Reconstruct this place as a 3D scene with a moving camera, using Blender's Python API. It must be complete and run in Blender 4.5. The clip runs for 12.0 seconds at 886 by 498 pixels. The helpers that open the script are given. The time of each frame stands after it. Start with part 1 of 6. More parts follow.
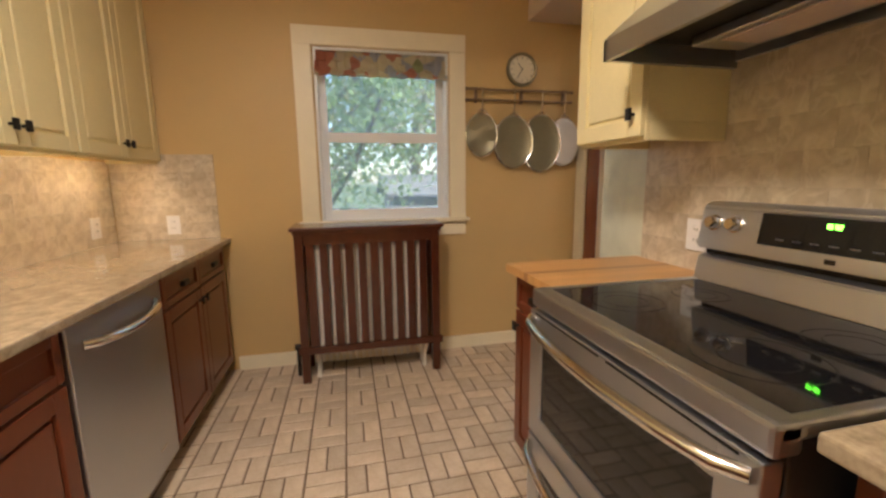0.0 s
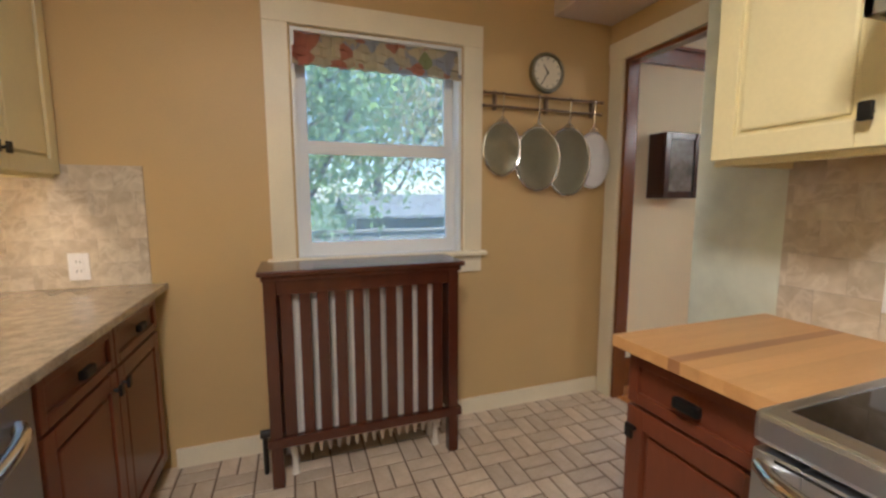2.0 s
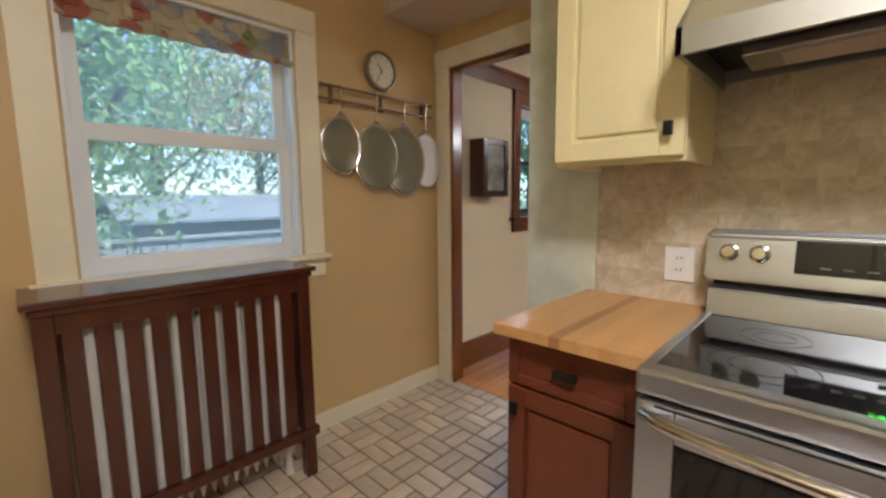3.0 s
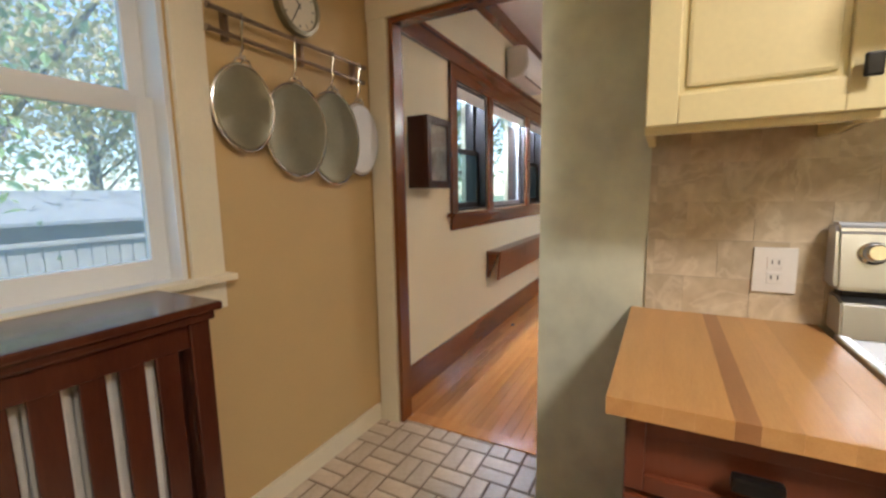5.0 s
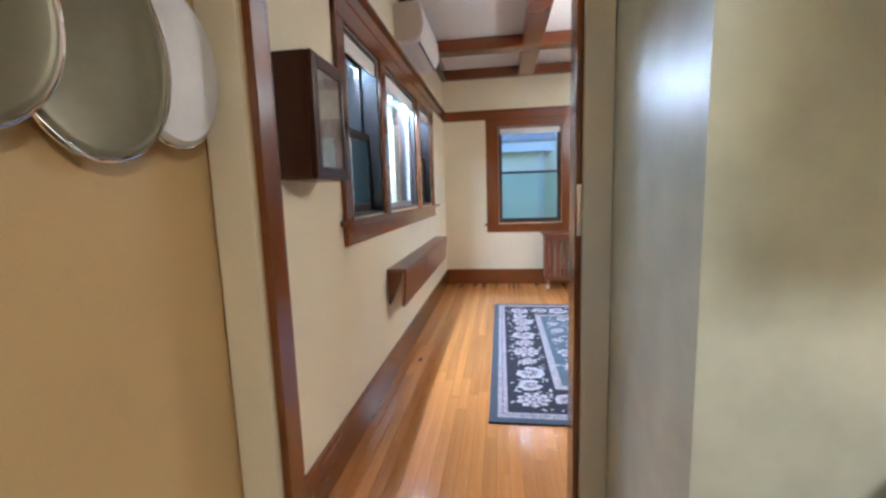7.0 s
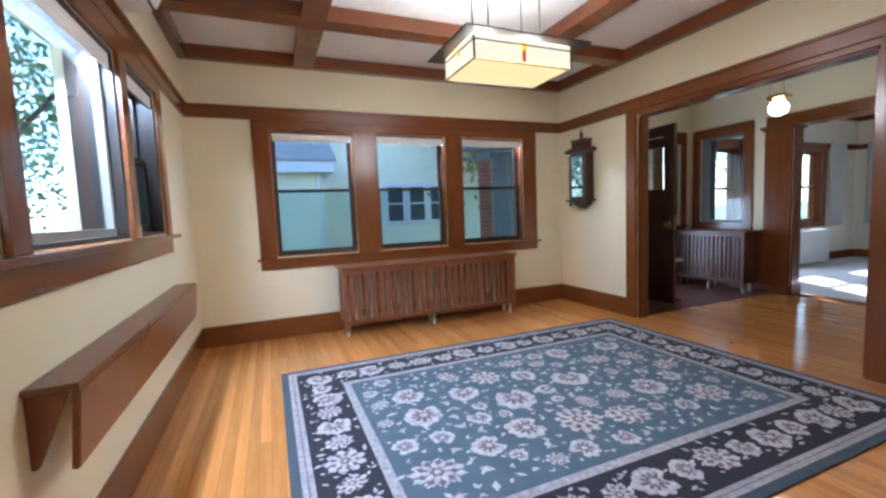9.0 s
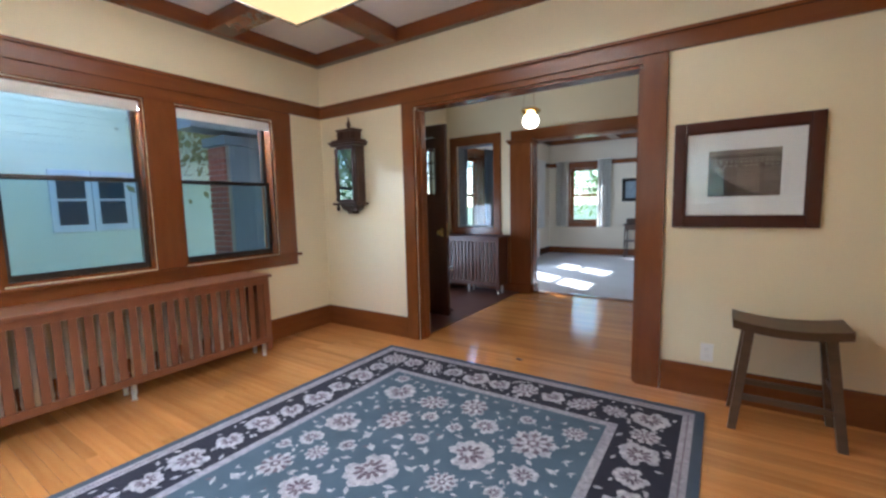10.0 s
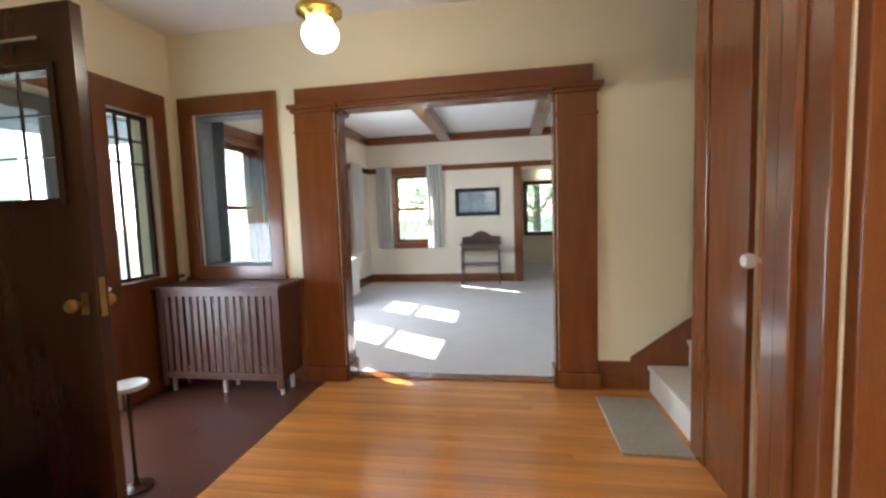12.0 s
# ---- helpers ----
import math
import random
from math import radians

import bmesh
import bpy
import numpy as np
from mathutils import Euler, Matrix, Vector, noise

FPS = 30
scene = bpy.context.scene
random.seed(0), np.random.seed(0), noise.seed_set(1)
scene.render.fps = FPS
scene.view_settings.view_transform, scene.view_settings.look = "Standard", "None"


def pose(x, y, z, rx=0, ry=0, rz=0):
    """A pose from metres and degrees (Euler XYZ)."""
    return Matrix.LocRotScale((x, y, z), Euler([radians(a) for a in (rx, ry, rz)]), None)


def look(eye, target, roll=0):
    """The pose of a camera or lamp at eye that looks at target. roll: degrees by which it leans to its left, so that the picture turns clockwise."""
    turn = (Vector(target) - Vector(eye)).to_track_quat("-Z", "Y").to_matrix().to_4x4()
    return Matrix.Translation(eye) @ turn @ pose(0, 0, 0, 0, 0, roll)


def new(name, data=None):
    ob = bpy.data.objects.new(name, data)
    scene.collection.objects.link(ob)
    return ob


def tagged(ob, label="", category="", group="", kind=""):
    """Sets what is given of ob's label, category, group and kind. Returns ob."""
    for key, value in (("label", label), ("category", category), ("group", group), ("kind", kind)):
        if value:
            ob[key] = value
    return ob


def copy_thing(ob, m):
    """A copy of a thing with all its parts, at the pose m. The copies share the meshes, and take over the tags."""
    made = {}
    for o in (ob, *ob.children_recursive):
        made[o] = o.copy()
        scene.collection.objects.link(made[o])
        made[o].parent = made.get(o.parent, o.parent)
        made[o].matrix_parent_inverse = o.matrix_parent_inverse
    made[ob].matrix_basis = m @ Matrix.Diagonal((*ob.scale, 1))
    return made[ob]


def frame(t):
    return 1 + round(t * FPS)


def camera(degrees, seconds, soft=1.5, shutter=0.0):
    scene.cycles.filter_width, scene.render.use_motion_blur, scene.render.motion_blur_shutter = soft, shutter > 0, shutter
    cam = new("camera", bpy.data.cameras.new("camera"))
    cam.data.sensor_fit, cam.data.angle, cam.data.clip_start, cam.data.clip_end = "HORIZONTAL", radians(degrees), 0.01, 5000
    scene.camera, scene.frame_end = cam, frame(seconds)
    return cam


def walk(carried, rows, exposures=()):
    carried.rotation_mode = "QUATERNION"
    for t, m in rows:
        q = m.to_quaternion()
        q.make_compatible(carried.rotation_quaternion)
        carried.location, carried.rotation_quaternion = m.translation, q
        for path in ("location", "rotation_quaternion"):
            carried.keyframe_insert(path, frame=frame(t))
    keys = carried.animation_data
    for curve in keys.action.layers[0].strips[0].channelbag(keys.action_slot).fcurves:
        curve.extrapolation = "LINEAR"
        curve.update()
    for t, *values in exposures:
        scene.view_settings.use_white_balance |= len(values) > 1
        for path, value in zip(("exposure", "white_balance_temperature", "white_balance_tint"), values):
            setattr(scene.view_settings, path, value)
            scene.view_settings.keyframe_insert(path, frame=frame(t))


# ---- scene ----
cam = camera(93.7, 12.0, soft=2.6)
PATH = [
    (0, (1.547, 1.071, 1.262), (1.986, 2.996, 0.938), -0.7),
    (0.5, (1.54, 1.309, 1.299), (1.902, 3.253, 0.999), -0.2),
    (1, (1.438, 1.508, 1.306), (1.856, 3.445, 1.039), 0.1),
    (1.5, (1.383, 1.665, 1.275), (1.877, 3.587, 1.033), 0.5),
    (2, (1.356, 1.787, 1.291), (2.029, 3.656, 1.057), -0.1),
    (2.5, (1.301, 1.875, 1.278), (2.367, 3.552, 1.047), -0.8),
    (3, (1.211, 1.957, 1.285), (2.641, 3.335, 1.047), -0.6),
    (5, (1.465, 2.62, 1.264), (3.217, 3.549, 1.001), -1.0),
    (5.5, (1.613, 2.792, 1.251), (3.432, 3.576, 0.98), -1.5),
    (6, (1.825, 2.926, 1.26), (3.696, 3.579, 0.996), -1.8),
    (6.5, (2.02, 3.1, 1.247), (3.945, 3.575, 0.981), -1.7),
    (8.5, (3.088, 3.363, 1.228), (5.038, 2.968, 1.024), -2.5),
    (9, (3.388, 3.318, 1.194), (5.229, 2.556, 1.024), -2.3),
    (9.5, (3.849, 3.175, 1.243), (5.289, 1.799, 1.056), -1.9),
    (10, (4.334, 2.792, 1.249), (5.437, 1.137, 1.041), -1.3),
    (10.5, (4.703, 2.282, 1.258), (5.441, 0.432, 1.077), -1.3),
    (11, (5.035, 1.673, 1.25), (5.438, -0.278, 1.075), -1.6),
    (11.5, (5.212, 0.998, 1.251), (5.525, -0.969, 1.061), -2.4),
    (12, (5.199, 0.362, 1.258), (5.52, -1.606, 1.102), -1.9),
]
EXPOSURES = [(0.0, 1.75, 5950, 20), (0.8, 1.75, 5350, 18), (1.5, 1.75, 5200, 17), (3.0, 1.7, 5100, 14), (5.5, 1.9, 5450, 15), (6.5, 2.05, 4850, 12), (8.5, 2.05, 4900, 11), (9.5, 2.0, 4950, 11), (10.5, 2.34, 5100, 11), (11.5, 2.6, 5400, 12), (12.0, 2.78, 5750, 13)]
walk(cam, [(t, look(eye, target, roll)) for t, eye, target, roll in PATH], EXPOSURES)

# ---- daylight ----
world = bpy.data.worlds.new("sky")
scene.world = world
world.use_nodes = True
wn = world.node_tree.nodes
sky = wn.new("ShaderNodeTexSky")
sky.sky_type = "NISHITA"
sky.sun_disc = False
SUN_EL, SUN_AZ = 38.0, 121.0  # height, compass bearing with north along +y
sky.sun_elevation, sky.sun_rotation = radians(SUN_EL), radians(SUN_AZ)
world.node_tree.links.new(sky.outputs[0], wn["Background"].inputs[0])
wn["Background"].inputs[1].default_value = 0.15
sun_data = bpy.data.lights.new("sun", "SUN")
sun_data.energy, sun_data.angle, sun_data.color = 4.8, radians(0.5), (1.0, 0.94, 0.85)
sun = new("sun", sun_data)
sd = Vector((math.sin(radians(SUN_AZ)) * math.cos(radians(SUN_EL)), math.cos(radians(SUN_AZ)) * math.cos(radians(SUN_EL)), math.sin(radians(SUN_EL))))
sun.matrix_world = look(sd * 60, (0, 0, 0))


def area_lamp(name, eye, target, w, h, power, color):
    d = bpy.data.lights.new(name, "AREA")
    d.shape, d.size, d.size_y, d.energy, d.color = "RECTANGLE", w, h, power, color
    ob = new(name, d)
    ob.matrix_world = look(eye, target)
    return ob


def point_lamp(name, at, radius, power, color):
    d = bpy.data.lights.new(name, "POINT")
    d.energy, d.color, d.shadow_soft_size = power, color, radius
    ob = new(name, d)
    ob.location = at
    return ob


DAY = (0.86, 0.94, 1.0)
for k, (y, w) in enumerate(((2.855, 0.74), (1.805, 0.74), (0.77, 0.76))):
    area_lamp("east_window_daylight", (7.975, y, 2.045), (6.975, y, 1.2), w, 0.07, 31, DAY)
for k, (x, w) in enumerate(((4.555, 0.54), (5.475, 0.92), (6.425, 0.58))):
    area_lamp("north_window_daylight", (x, 4.095, 2.035), (x, 3.095, 1.2), w, 0.07, 31, DAY)
area_lamp("pendant_uplight", (5.70, 1.88, 2.185), (5.70, 1.88, 3), 0.6, 0.34, 10, (1.0, 0.85, 0.64))
# unseen fill lamp added under the kitchen ceiling, without a fixture
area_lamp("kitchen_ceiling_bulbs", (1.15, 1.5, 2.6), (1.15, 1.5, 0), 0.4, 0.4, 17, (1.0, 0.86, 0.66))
for y in (2.84, 3.58):
    area_lamp("under_cabinet_bulbs", (0.38, y, 1.427), (0.38, y, 0), 0.03, 0.4, 0.5, (1.0, 0.74, 0.45))
area_lamp("front_doorway_daylight", (8.0, -1.47, 0.75), (4.0, -1.9, 0.6), 0.8, 1.0, 5, DAY)
area_lamp("living_window_daylight", (8.05, -4.72, 1.45), (3.0, -4.9, 1.0), 0.6, 1.2, 12, DAY)
for y in (1.72, 2.04):
    point_lamp("pendant_bulb", (5.70, y, 2.115), 0.04, 9, (1.0, 0.86, 0.66))

# ---- materials ----
def material(name, color, rough=0.5, metal=0.0, var=0.1, scale=3.0, bump=0.05, fine=90.0, stretch=(1, 1, 1), coat=0.0, island=0.0, rand=0.0, color2=None, rough_var=0.08):
    m = bpy.data.materials.new(name)
    m.use_nodes = True
    nt = m.node_tree
    n, l = nt.nodes, nt.links
    b = n["Principled BSDF"]
    tc = n.new("ShaderNodeTexCoord")
    mp = n.new("ShaderNodeMapping")
    mp.inputs["Scale"].default_value = stretch
    l.new(tc.outputs["Object"], mp.inputs["Vector"])
    big = n.new("ShaderNodeTexNoise")
    big.inputs["Scale"].default_value, big.inputs["Detail"].default_value = scale, 5
    small = n.new("ShaderNodeTexNoise")
    small.inputs["Scale"].default_value, small.inputs["Detail"].default_value = fine, 3
    l.new(mp.outputs[0], big.inputs["Vector"])
    l.new(mp.outputs[0], small.inputs["Vector"])
    mix = n.new("ShaderNodeMath")
    mix.operation = "MULTIPLY_ADD"
    mix.inputs[1].default_value = 0.35
    l.new(small.outputs["Fac"], mix.inputs[0])
    add = n.new("ShaderNodeMath")
    add.operation = "MULTIPLY"
    add.inputs[1].default_value = 0.65
    l.new(big.outputs["Fac"], add.inputs[0])
    l.new(add.outputs[0], mix.inputs[2])
    fac = mix.outputs[0]
    ramp = n.new("ShaderNodeValToRGB")
    ramp.color_ramp.elements[0].position, ramp.color_ramp.elements[1].position = 0.3, 0.7
    c2 = color2 or tuple(min(1, c * (1 + var)) for c in color)
    c1 = color if color2 else tuple(c * (1 - var) for c in color)
    ramp.color_ramp.elements[0].color = (*c1, 1)
    ramp.color_ramp.elements[1].color = (*c2, 1)
    l.new(fac, ramp.inputs[0])
    out = ramp.outputs[0]
    if island or rand:
        src = n.new("ShaderNodeObjectInfo").outputs["Random"] if rand else n.new("ShaderNodeNewGeometry").outputs["Random Per Island"]
        amount = rand or island
        rng = n.new("ShaderNodeMapRange")
        rng.inputs["To Min"].default_value, rng.inputs["To Max"].default_value = 1 - amount, 1 + amount
        l.new(src, rng.inputs["Value"])
        hsv = n.new("ShaderNodeHueSaturation")
        l.new(rng.outputs[0], hsv.inputs["Value"])
        l.new(out, hsv.inputs["Color"])
        out = hsv.outputs[0]
    l.new(out, b.inputs["Base Color"])
    rr = n.new("ShaderNodeMapRange")
    rr.inputs["To Min"].default_value, rr.inputs["To Max"].default_value = max(0.02, rough - rough_var), min(1, rough + rough_var)
    l.new(fac, rr.inputs["Value"])
    l.new(rr.outputs[0], b.inputs["Roughness"])
    b.inputs["Metallic"].default_value = metal
    if coat:
        b.inputs["Coat Weight"].default_value, b.inputs["Coat Roughness"].default_value = coat, 0.12
    if bump:
        bp = n.new("ShaderNodeBump")
        bp.inputs["Strength"].default_value, bp.inputs["Distance"].default_value = bump, 0.01
        l.new(fac, bp.inputs["Height"])
        l.new(bp.outputs[0], b.inputs["Normal"])
    return m


def glass(name, color=(0.97, 0.99, 0.98), rough=0.0, mirror=0.04):
    m = bpy.data.materials.new(name)
    m.use_nodes = True
    n, l = m.node_tree.nodes, m.node_tree.links
    n.remove(n["Principled BSDF"])
    t, g, mx, fr = n.new("ShaderNodeBsdfTransparent"), n.new("ShaderNodeBsdfGlossy"), n.new("ShaderNodeMixShader"), n.new("ShaderNodeLayerWeight")
    t.inputs[0].default_value = (*color, 1)
    g.inputs["Roughness"].default_value = rough
    fr.inputs[0].default_value = 0.5
    pw, ma = n.new("ShaderNodeMath"), n.new("ShaderNodeMath")
    pw.operation, ma.operation = "POWER", "MULTIPLY_ADD"
    pw.inputs[1].default_value, ma.inputs[1].default_value, ma.inputs[2].default_value = 5.0, 0.9 - mirror, mirror
    l.new(fr.outputs["Facing"], pw.inputs[0])
    l.new(pw.outputs[0], ma.inputs[0])
    l.new(ma.outputs[0], mx.inputs[0])
    l.new(t.outputs[0], mx.inputs[1])
    l.new(g.outputs[0], mx.inputs[2])
    l.new(mx.outputs[0], n["Material Output"].inputs[0])
    return m


def glow(name, color, strength):
    m = bpy.data.materials.new(name)
    m.use_nodes = True
    b = m.node_tree.nodes["Principled BSDF"]
    b.inputs["Base Color"].default_value = (*color, 1)
    b.inputs["Emission Color"].default_value = (*color, 1)
    b.inputs["Emission Strength"].default_value = strength
    return m


PAINT_OCHRE = material("ochre_wall_paint", (0.59, 0.412, 0.172), 0.5, var=0.07, scale=1.5, bump=0.12, fine=140)
PAINT_SAGE = material("sage_wall_paint", (0.65, 0.66, 0.52), 0.32, var=0.2, scale=4, bump=0.04, fine=13)
PAINT_CREAM = material("cream_plaster_paint", (0.79, 0.71, 0.49), 0.6, var=0.05, scale=1.2, bump=0.2, fine=160)
PAINT_LIVING = material("pale_living_paint", (0.80, 0.72, 0.58), 0.6, var=0.04, scale=1.2, bump=0.15, fine=160)
PAINT_CEIL = material("white_ceiling_paint", (0.80, 0.78, 0.75), 0.7, var=0.03, bump=0.05)
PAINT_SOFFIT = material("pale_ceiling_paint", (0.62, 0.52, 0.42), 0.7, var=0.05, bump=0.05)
PAINT_TRIM = material("cream_trim_paint", (0.80, 0.72, 0.52), 0.4, var=0.05, scale=6, bump=0.04)
PAINT_CAB = material("cream_cabinet_paint", (0.78, 0.68, 0.37), 0.38, var=0.06, scale=5, bump=0.04)
WOOD_TRIM = material("dark_fir_trim", (0.145, 0.042, 0.009), 0.24, coat=0.35, color2=(0.205, 0.064, 0.014), scale=2.6, fine=34, stretch=(7, 7, 1), bump=0.015)
WOOD_TRIM_H = material("dark_fir_trim_flat", (0.145, 0.042, 0.009), 0.24, coat=0.35, color2=(0.205, 0.064, 0.014), scale=2.6, fine=34, stretch=(1, 1, 8), bump=0.015)
WOOD_DOOR = material("dark_front_door_wood", (0.044, 0.014, 0.007), 0.26, color2=(0.064, 0.021, 0.010), scale=2.4, fine=30, stretch=(6, 6, 1), bump=0, rough_var=0.03)
WOOD_BASE = material("cherry_cabinet_wood", (0.125, 0.031, 0.012), 0.30, color2=(0.170, 0.045, 0.017), scale=1.6, fine=14, stretch=(6, 6, 0.8), bump=0, rough_var=0.03)
WOOD_FLOOR = material("fir_floor_board", (0.45, 0.172, 0.038), 0.13, color2=(0.58, 0.262, 0.066), scale=1.8, fine=30, stretch=(1, 14, 1), bump=0.03, rand=0.16, coat=0.5)


# ---- building helpers ----
def box(bm, lo, hi, bevel=0.0):
    lo, hi = Vector(lo), Vector(hi)
    r = bmesh.ops.create_cube(bm, size=1, matrix=Matrix.Translation((lo + hi) / 2) @ Matrix.Diagonal((*(hi - lo), 1)))
    if bevel:
        es = list({e for v in r["verts"] for e in v.link_edges})
        bmesh.ops.bevel(bm, geom=es, offset=bevel, segments=2, profile=0.6, affect="EDGES")


def cyl(bm, a, b, r, r2=None, seg=16):
    a, b = Vector(a), Vector(b)
    d = b - a
    m = Matrix.Translation((a + b) / 2) @ d.to_track_quat("Z", "Y").to_matrix().to_4x4()
    bmesh.ops.create_cone(bm, cap_ends=True, segments=seg, radius1=r, radius2=r if r2 is None else r2, depth=d.length, matrix=m)


def lathe(bm, rows, m=Matrix.Identity(4), seg=24):
    rings = []
    for r, z in rows:
        rings.append([bm.verts.new(m @ Vector((max(r, 1e-4) * math.cos(2 * math.pi * i / seg), max(r, 1e-4) * math.sin(2 * math.pi * i / seg), z))) for i in range(seg)])
    for p, q in zip(rings, rings[1:]):
        for i in range(seg):
            bm.faces.new((p[i], p[(i + 1) % seg], q[(i + 1) % seg], q[i]))
    bm.faces.new(rings[0][::-1])
    bm.faces.new(rings[-1])


def prism(bm, pts, axis, a, b, bevel=0.0):
    """An outline of 2D points pulled along an axis from a to b."""
    def at(p, q):
        return {"x": (q, p[0], p[1]), "y": (p[0], q, p[1]), "z": (p[0], p[1], q)}[axis]
    v1 = [bm.verts.new(at(p, a)) for p in pts]
    v2 = [bm.verts.new(at(p, b)) for p in pts]
    fs = [bm.faces.new(v1), bm.faces.new(v2[::-1])]
    for i in range(len(pts)):
        j = (i + 1) % len(pts)
        fs.append(bm.faces.new((v1[i], v2[i], v2[j], v1[j])))
    bmesh.ops.recalc_face_normals(bm, faces=fs)
    if bevel:
        bmesh.ops.bevel(bm, geom=list({e for f in fs for e in f.edges}), offset=bevel, segments=2, affect="EDGES")


def tube(bm, pts, r, seg=10):
    pts = [Vector(p) for p in pts]
    rings = []
    for i, p in enumerate(pts):
        d = (pts[min(i + 1, len(pts) - 1)] - pts[max(i - 1, 0)]).normalized()
        q = d.to_track_quat("Z", "Y").to_matrix()
        rings.append([bm.verts.new(p + q @ Vector((r * math.cos(2 * math.pi * k / seg), r * math.sin(2 * math.pi * k / seg), 0))) for k in range(seg)])
    for a, b in zip(rings, rings[1:]):
        s = min(range(seg), key=lambda k: (a[0].co - b[k].co).length)
        for k in range(seg):
            bm.faces.new((a[k], a[(k + 1) % seg], b[(k + 1 + s) % seg], b[(k + s) % seg]))
    bm.faces.new(rings[0][::-1])
    bm.faces.new(rings[-1])


def part(name, bm, mat, parent=None, label="", smooth=False):
    me = bpy.data.meshes.new(name)
    bmesh.ops.recalc_face_normals(bm, faces=bm.faces[:])
    bm.to_mesh(me)
    bm.free()
    me.materials.append(mat)
    if smooth:
        for p in me.polygons:
            p.use_smooth = True
        me.set_sharp_from_angle(angle=radians(40))
    ob = new(name, me)
    if parent:
        ob.parent = parent
        if parent.type == "EMPTY":
            ob.matrix_parent_inverse = parent.matrix_basis.inverted()
    if label:
        ob["label"] = label
    return ob


def bx(name, lo, hi, mat, parent=None, bevel=0.003, label=""):
    bm = bmesh.new()
    box(bm, [min(a, b) for a, b in zip(lo, hi)], [max(a, b) for a, b in zip(lo, hi)], bevel)
    return part(name, bm, mat, parent, label)


def thing(name, at, label, category, group="", kind=""):
    ob = new(name)
    ob.empty_display_size = 0.1
    ob.matrix_basis = Matrix.Translation(at)
    return tagged(ob, label, category, group, kind)


def slab(bm, axis, at, thick, a0, a1, z0, z1, holes=()):
    """A wall along the other axis, with through openings (a0, a1, z0, z1)."""
    cuts = sorted({a0, a1, *[h[0] for h in holes], *[h[1] for h in holes]})
    for c0, c1 in zip(cuts, cuts[1:]):
        spans = sorted((h[2], h[3]) for h in holes if h[0] <= c0 + 1e-6 and h[1] >= c1 - 1e-6)
        z = z0
        for s0, s1 in spans + [(z1, z1)]:
            if s0 > z + 1e-6:
                lo, hi = ((at, c0, z), (at + thick, c1, s0)) if axis == "x" else ((c0, at, z), (c1, at + thick, s0))
                box(bm, [min(p, q) for p, q in zip(lo, hi)], [max(p, q) for p, q in zip(lo, hi)])
            z = s1
    bmesh.ops.remove_doubles(bm, verts=bm.verts[:], dist=1e-5)


def wall(name, axis, at, thick, a0, a1, z0, z1, mat, label, holes=()):
    bm = bmesh.new()
    slab(bm, axis, at, thick, a0, a1, z0, z1, holes)
    return tagged(part(name, bm, mat), label, "wall", kind="structure")

# ---- walls, floors, ceilings ----
KN, KW, KE = 4.0, 0.15, 2.825          # kitchen faces
DN, DE, DS, DW = 3.98, 7.862, -0.238, 3.35   # dining faces
HF = -2.66                              # hall far wall
LF, LE = -7.5, 7.93                     # living far wall, east wall
CH = 2.80
KWIN = (1.375, 2.267, 0.978, 2.121)
NWINS = [(4.25, 4.86), (4.97, 5.98), (6.1, 6.75)]
EWINS = [(2.45, 3.26), (1.40, 2.21), (0.35, 1.19)]

wall("wall_kitchen_north", "y", KN, 0.22, -0.1, 3.35, 0, CH, PAINT_OCHRE, "ochre painted kitchen wall with a window", [KWIN])
wall("wall_kitchen_west", "x", KW, -0.2, -0.4, KN, 0, CH, PAINT_OCHRE, "ochre painted kitchen wall behind the counter")
wall("wall_kitchen_south", "y", -0.4, -0.15, -0.05, 3.35, 0, CH, PAINT_OCHRE, "plain ochre painted kitchen wall")
wall("wall_stove", "x", KE, 0.45, -0.4, 2.978, 0, CH, PAINT_SAGE, "sage painted wall behind the stove")
wall("wall_doorway", "x", 3.275, DW - 3.275, -0.4, KN, 0, CH, PAINT_OCHRE, "wall with the doorway between kitchen and dining room", [(3.043, 3.87, 0, 2.13)])
wall("wall_dining_north", "y", DN, 0.24, 3.35, 8.08, 0, CH + 0.02, PAINT_CREAM, "cream plaster wall with three windows", [(a, b, 1.13, 2.06) for a, b in NWINS])
wall("wall_east", "x", DE, 0.22, HF, DN, 0, CH + 0.02, PAINT_CREAM, "cream plaster wall with windows and the front door", [(a, b, 0.82, 2.07) for a, b in EWINS] + [(-2.47, -2.08, 0.86, 2.08), (-1.92, -1.02, 0, 2.08)])
wall("wall_dining_south", "y", DS, -0.14, DW, DE, 0, CH + 0.02, PAINT_CREAM, "cream plaster wall with a wide cased opening", [(4.78, 6.63, 0, 2.12)])
wall("wall_hall_south", "y", HF, -0.16, 2.6, 8.08, 0, CH + 0.02, PAINT_CREAM, "cream plaster wall with a columned opening", [(4.87, 6.49, 0, 2.10), (7.055, 7.66, 0.92, 2.12)])
wall("wall_hall_west", "x", 2.6, -0.15, HF, -0.38, 0, 4.4, PAINT_CREAM, "plain cream wall beside the stairs")
wall("wall_living_south", "y", LF, -0.22, 0.9, 8.15, 0, CH + 0.02, PAINT_LIVING, "pale wall with a window and an opening", [(6.72, 7.40, 0.76, 2.07), (3.2, 4.99, 0, 2.1)])
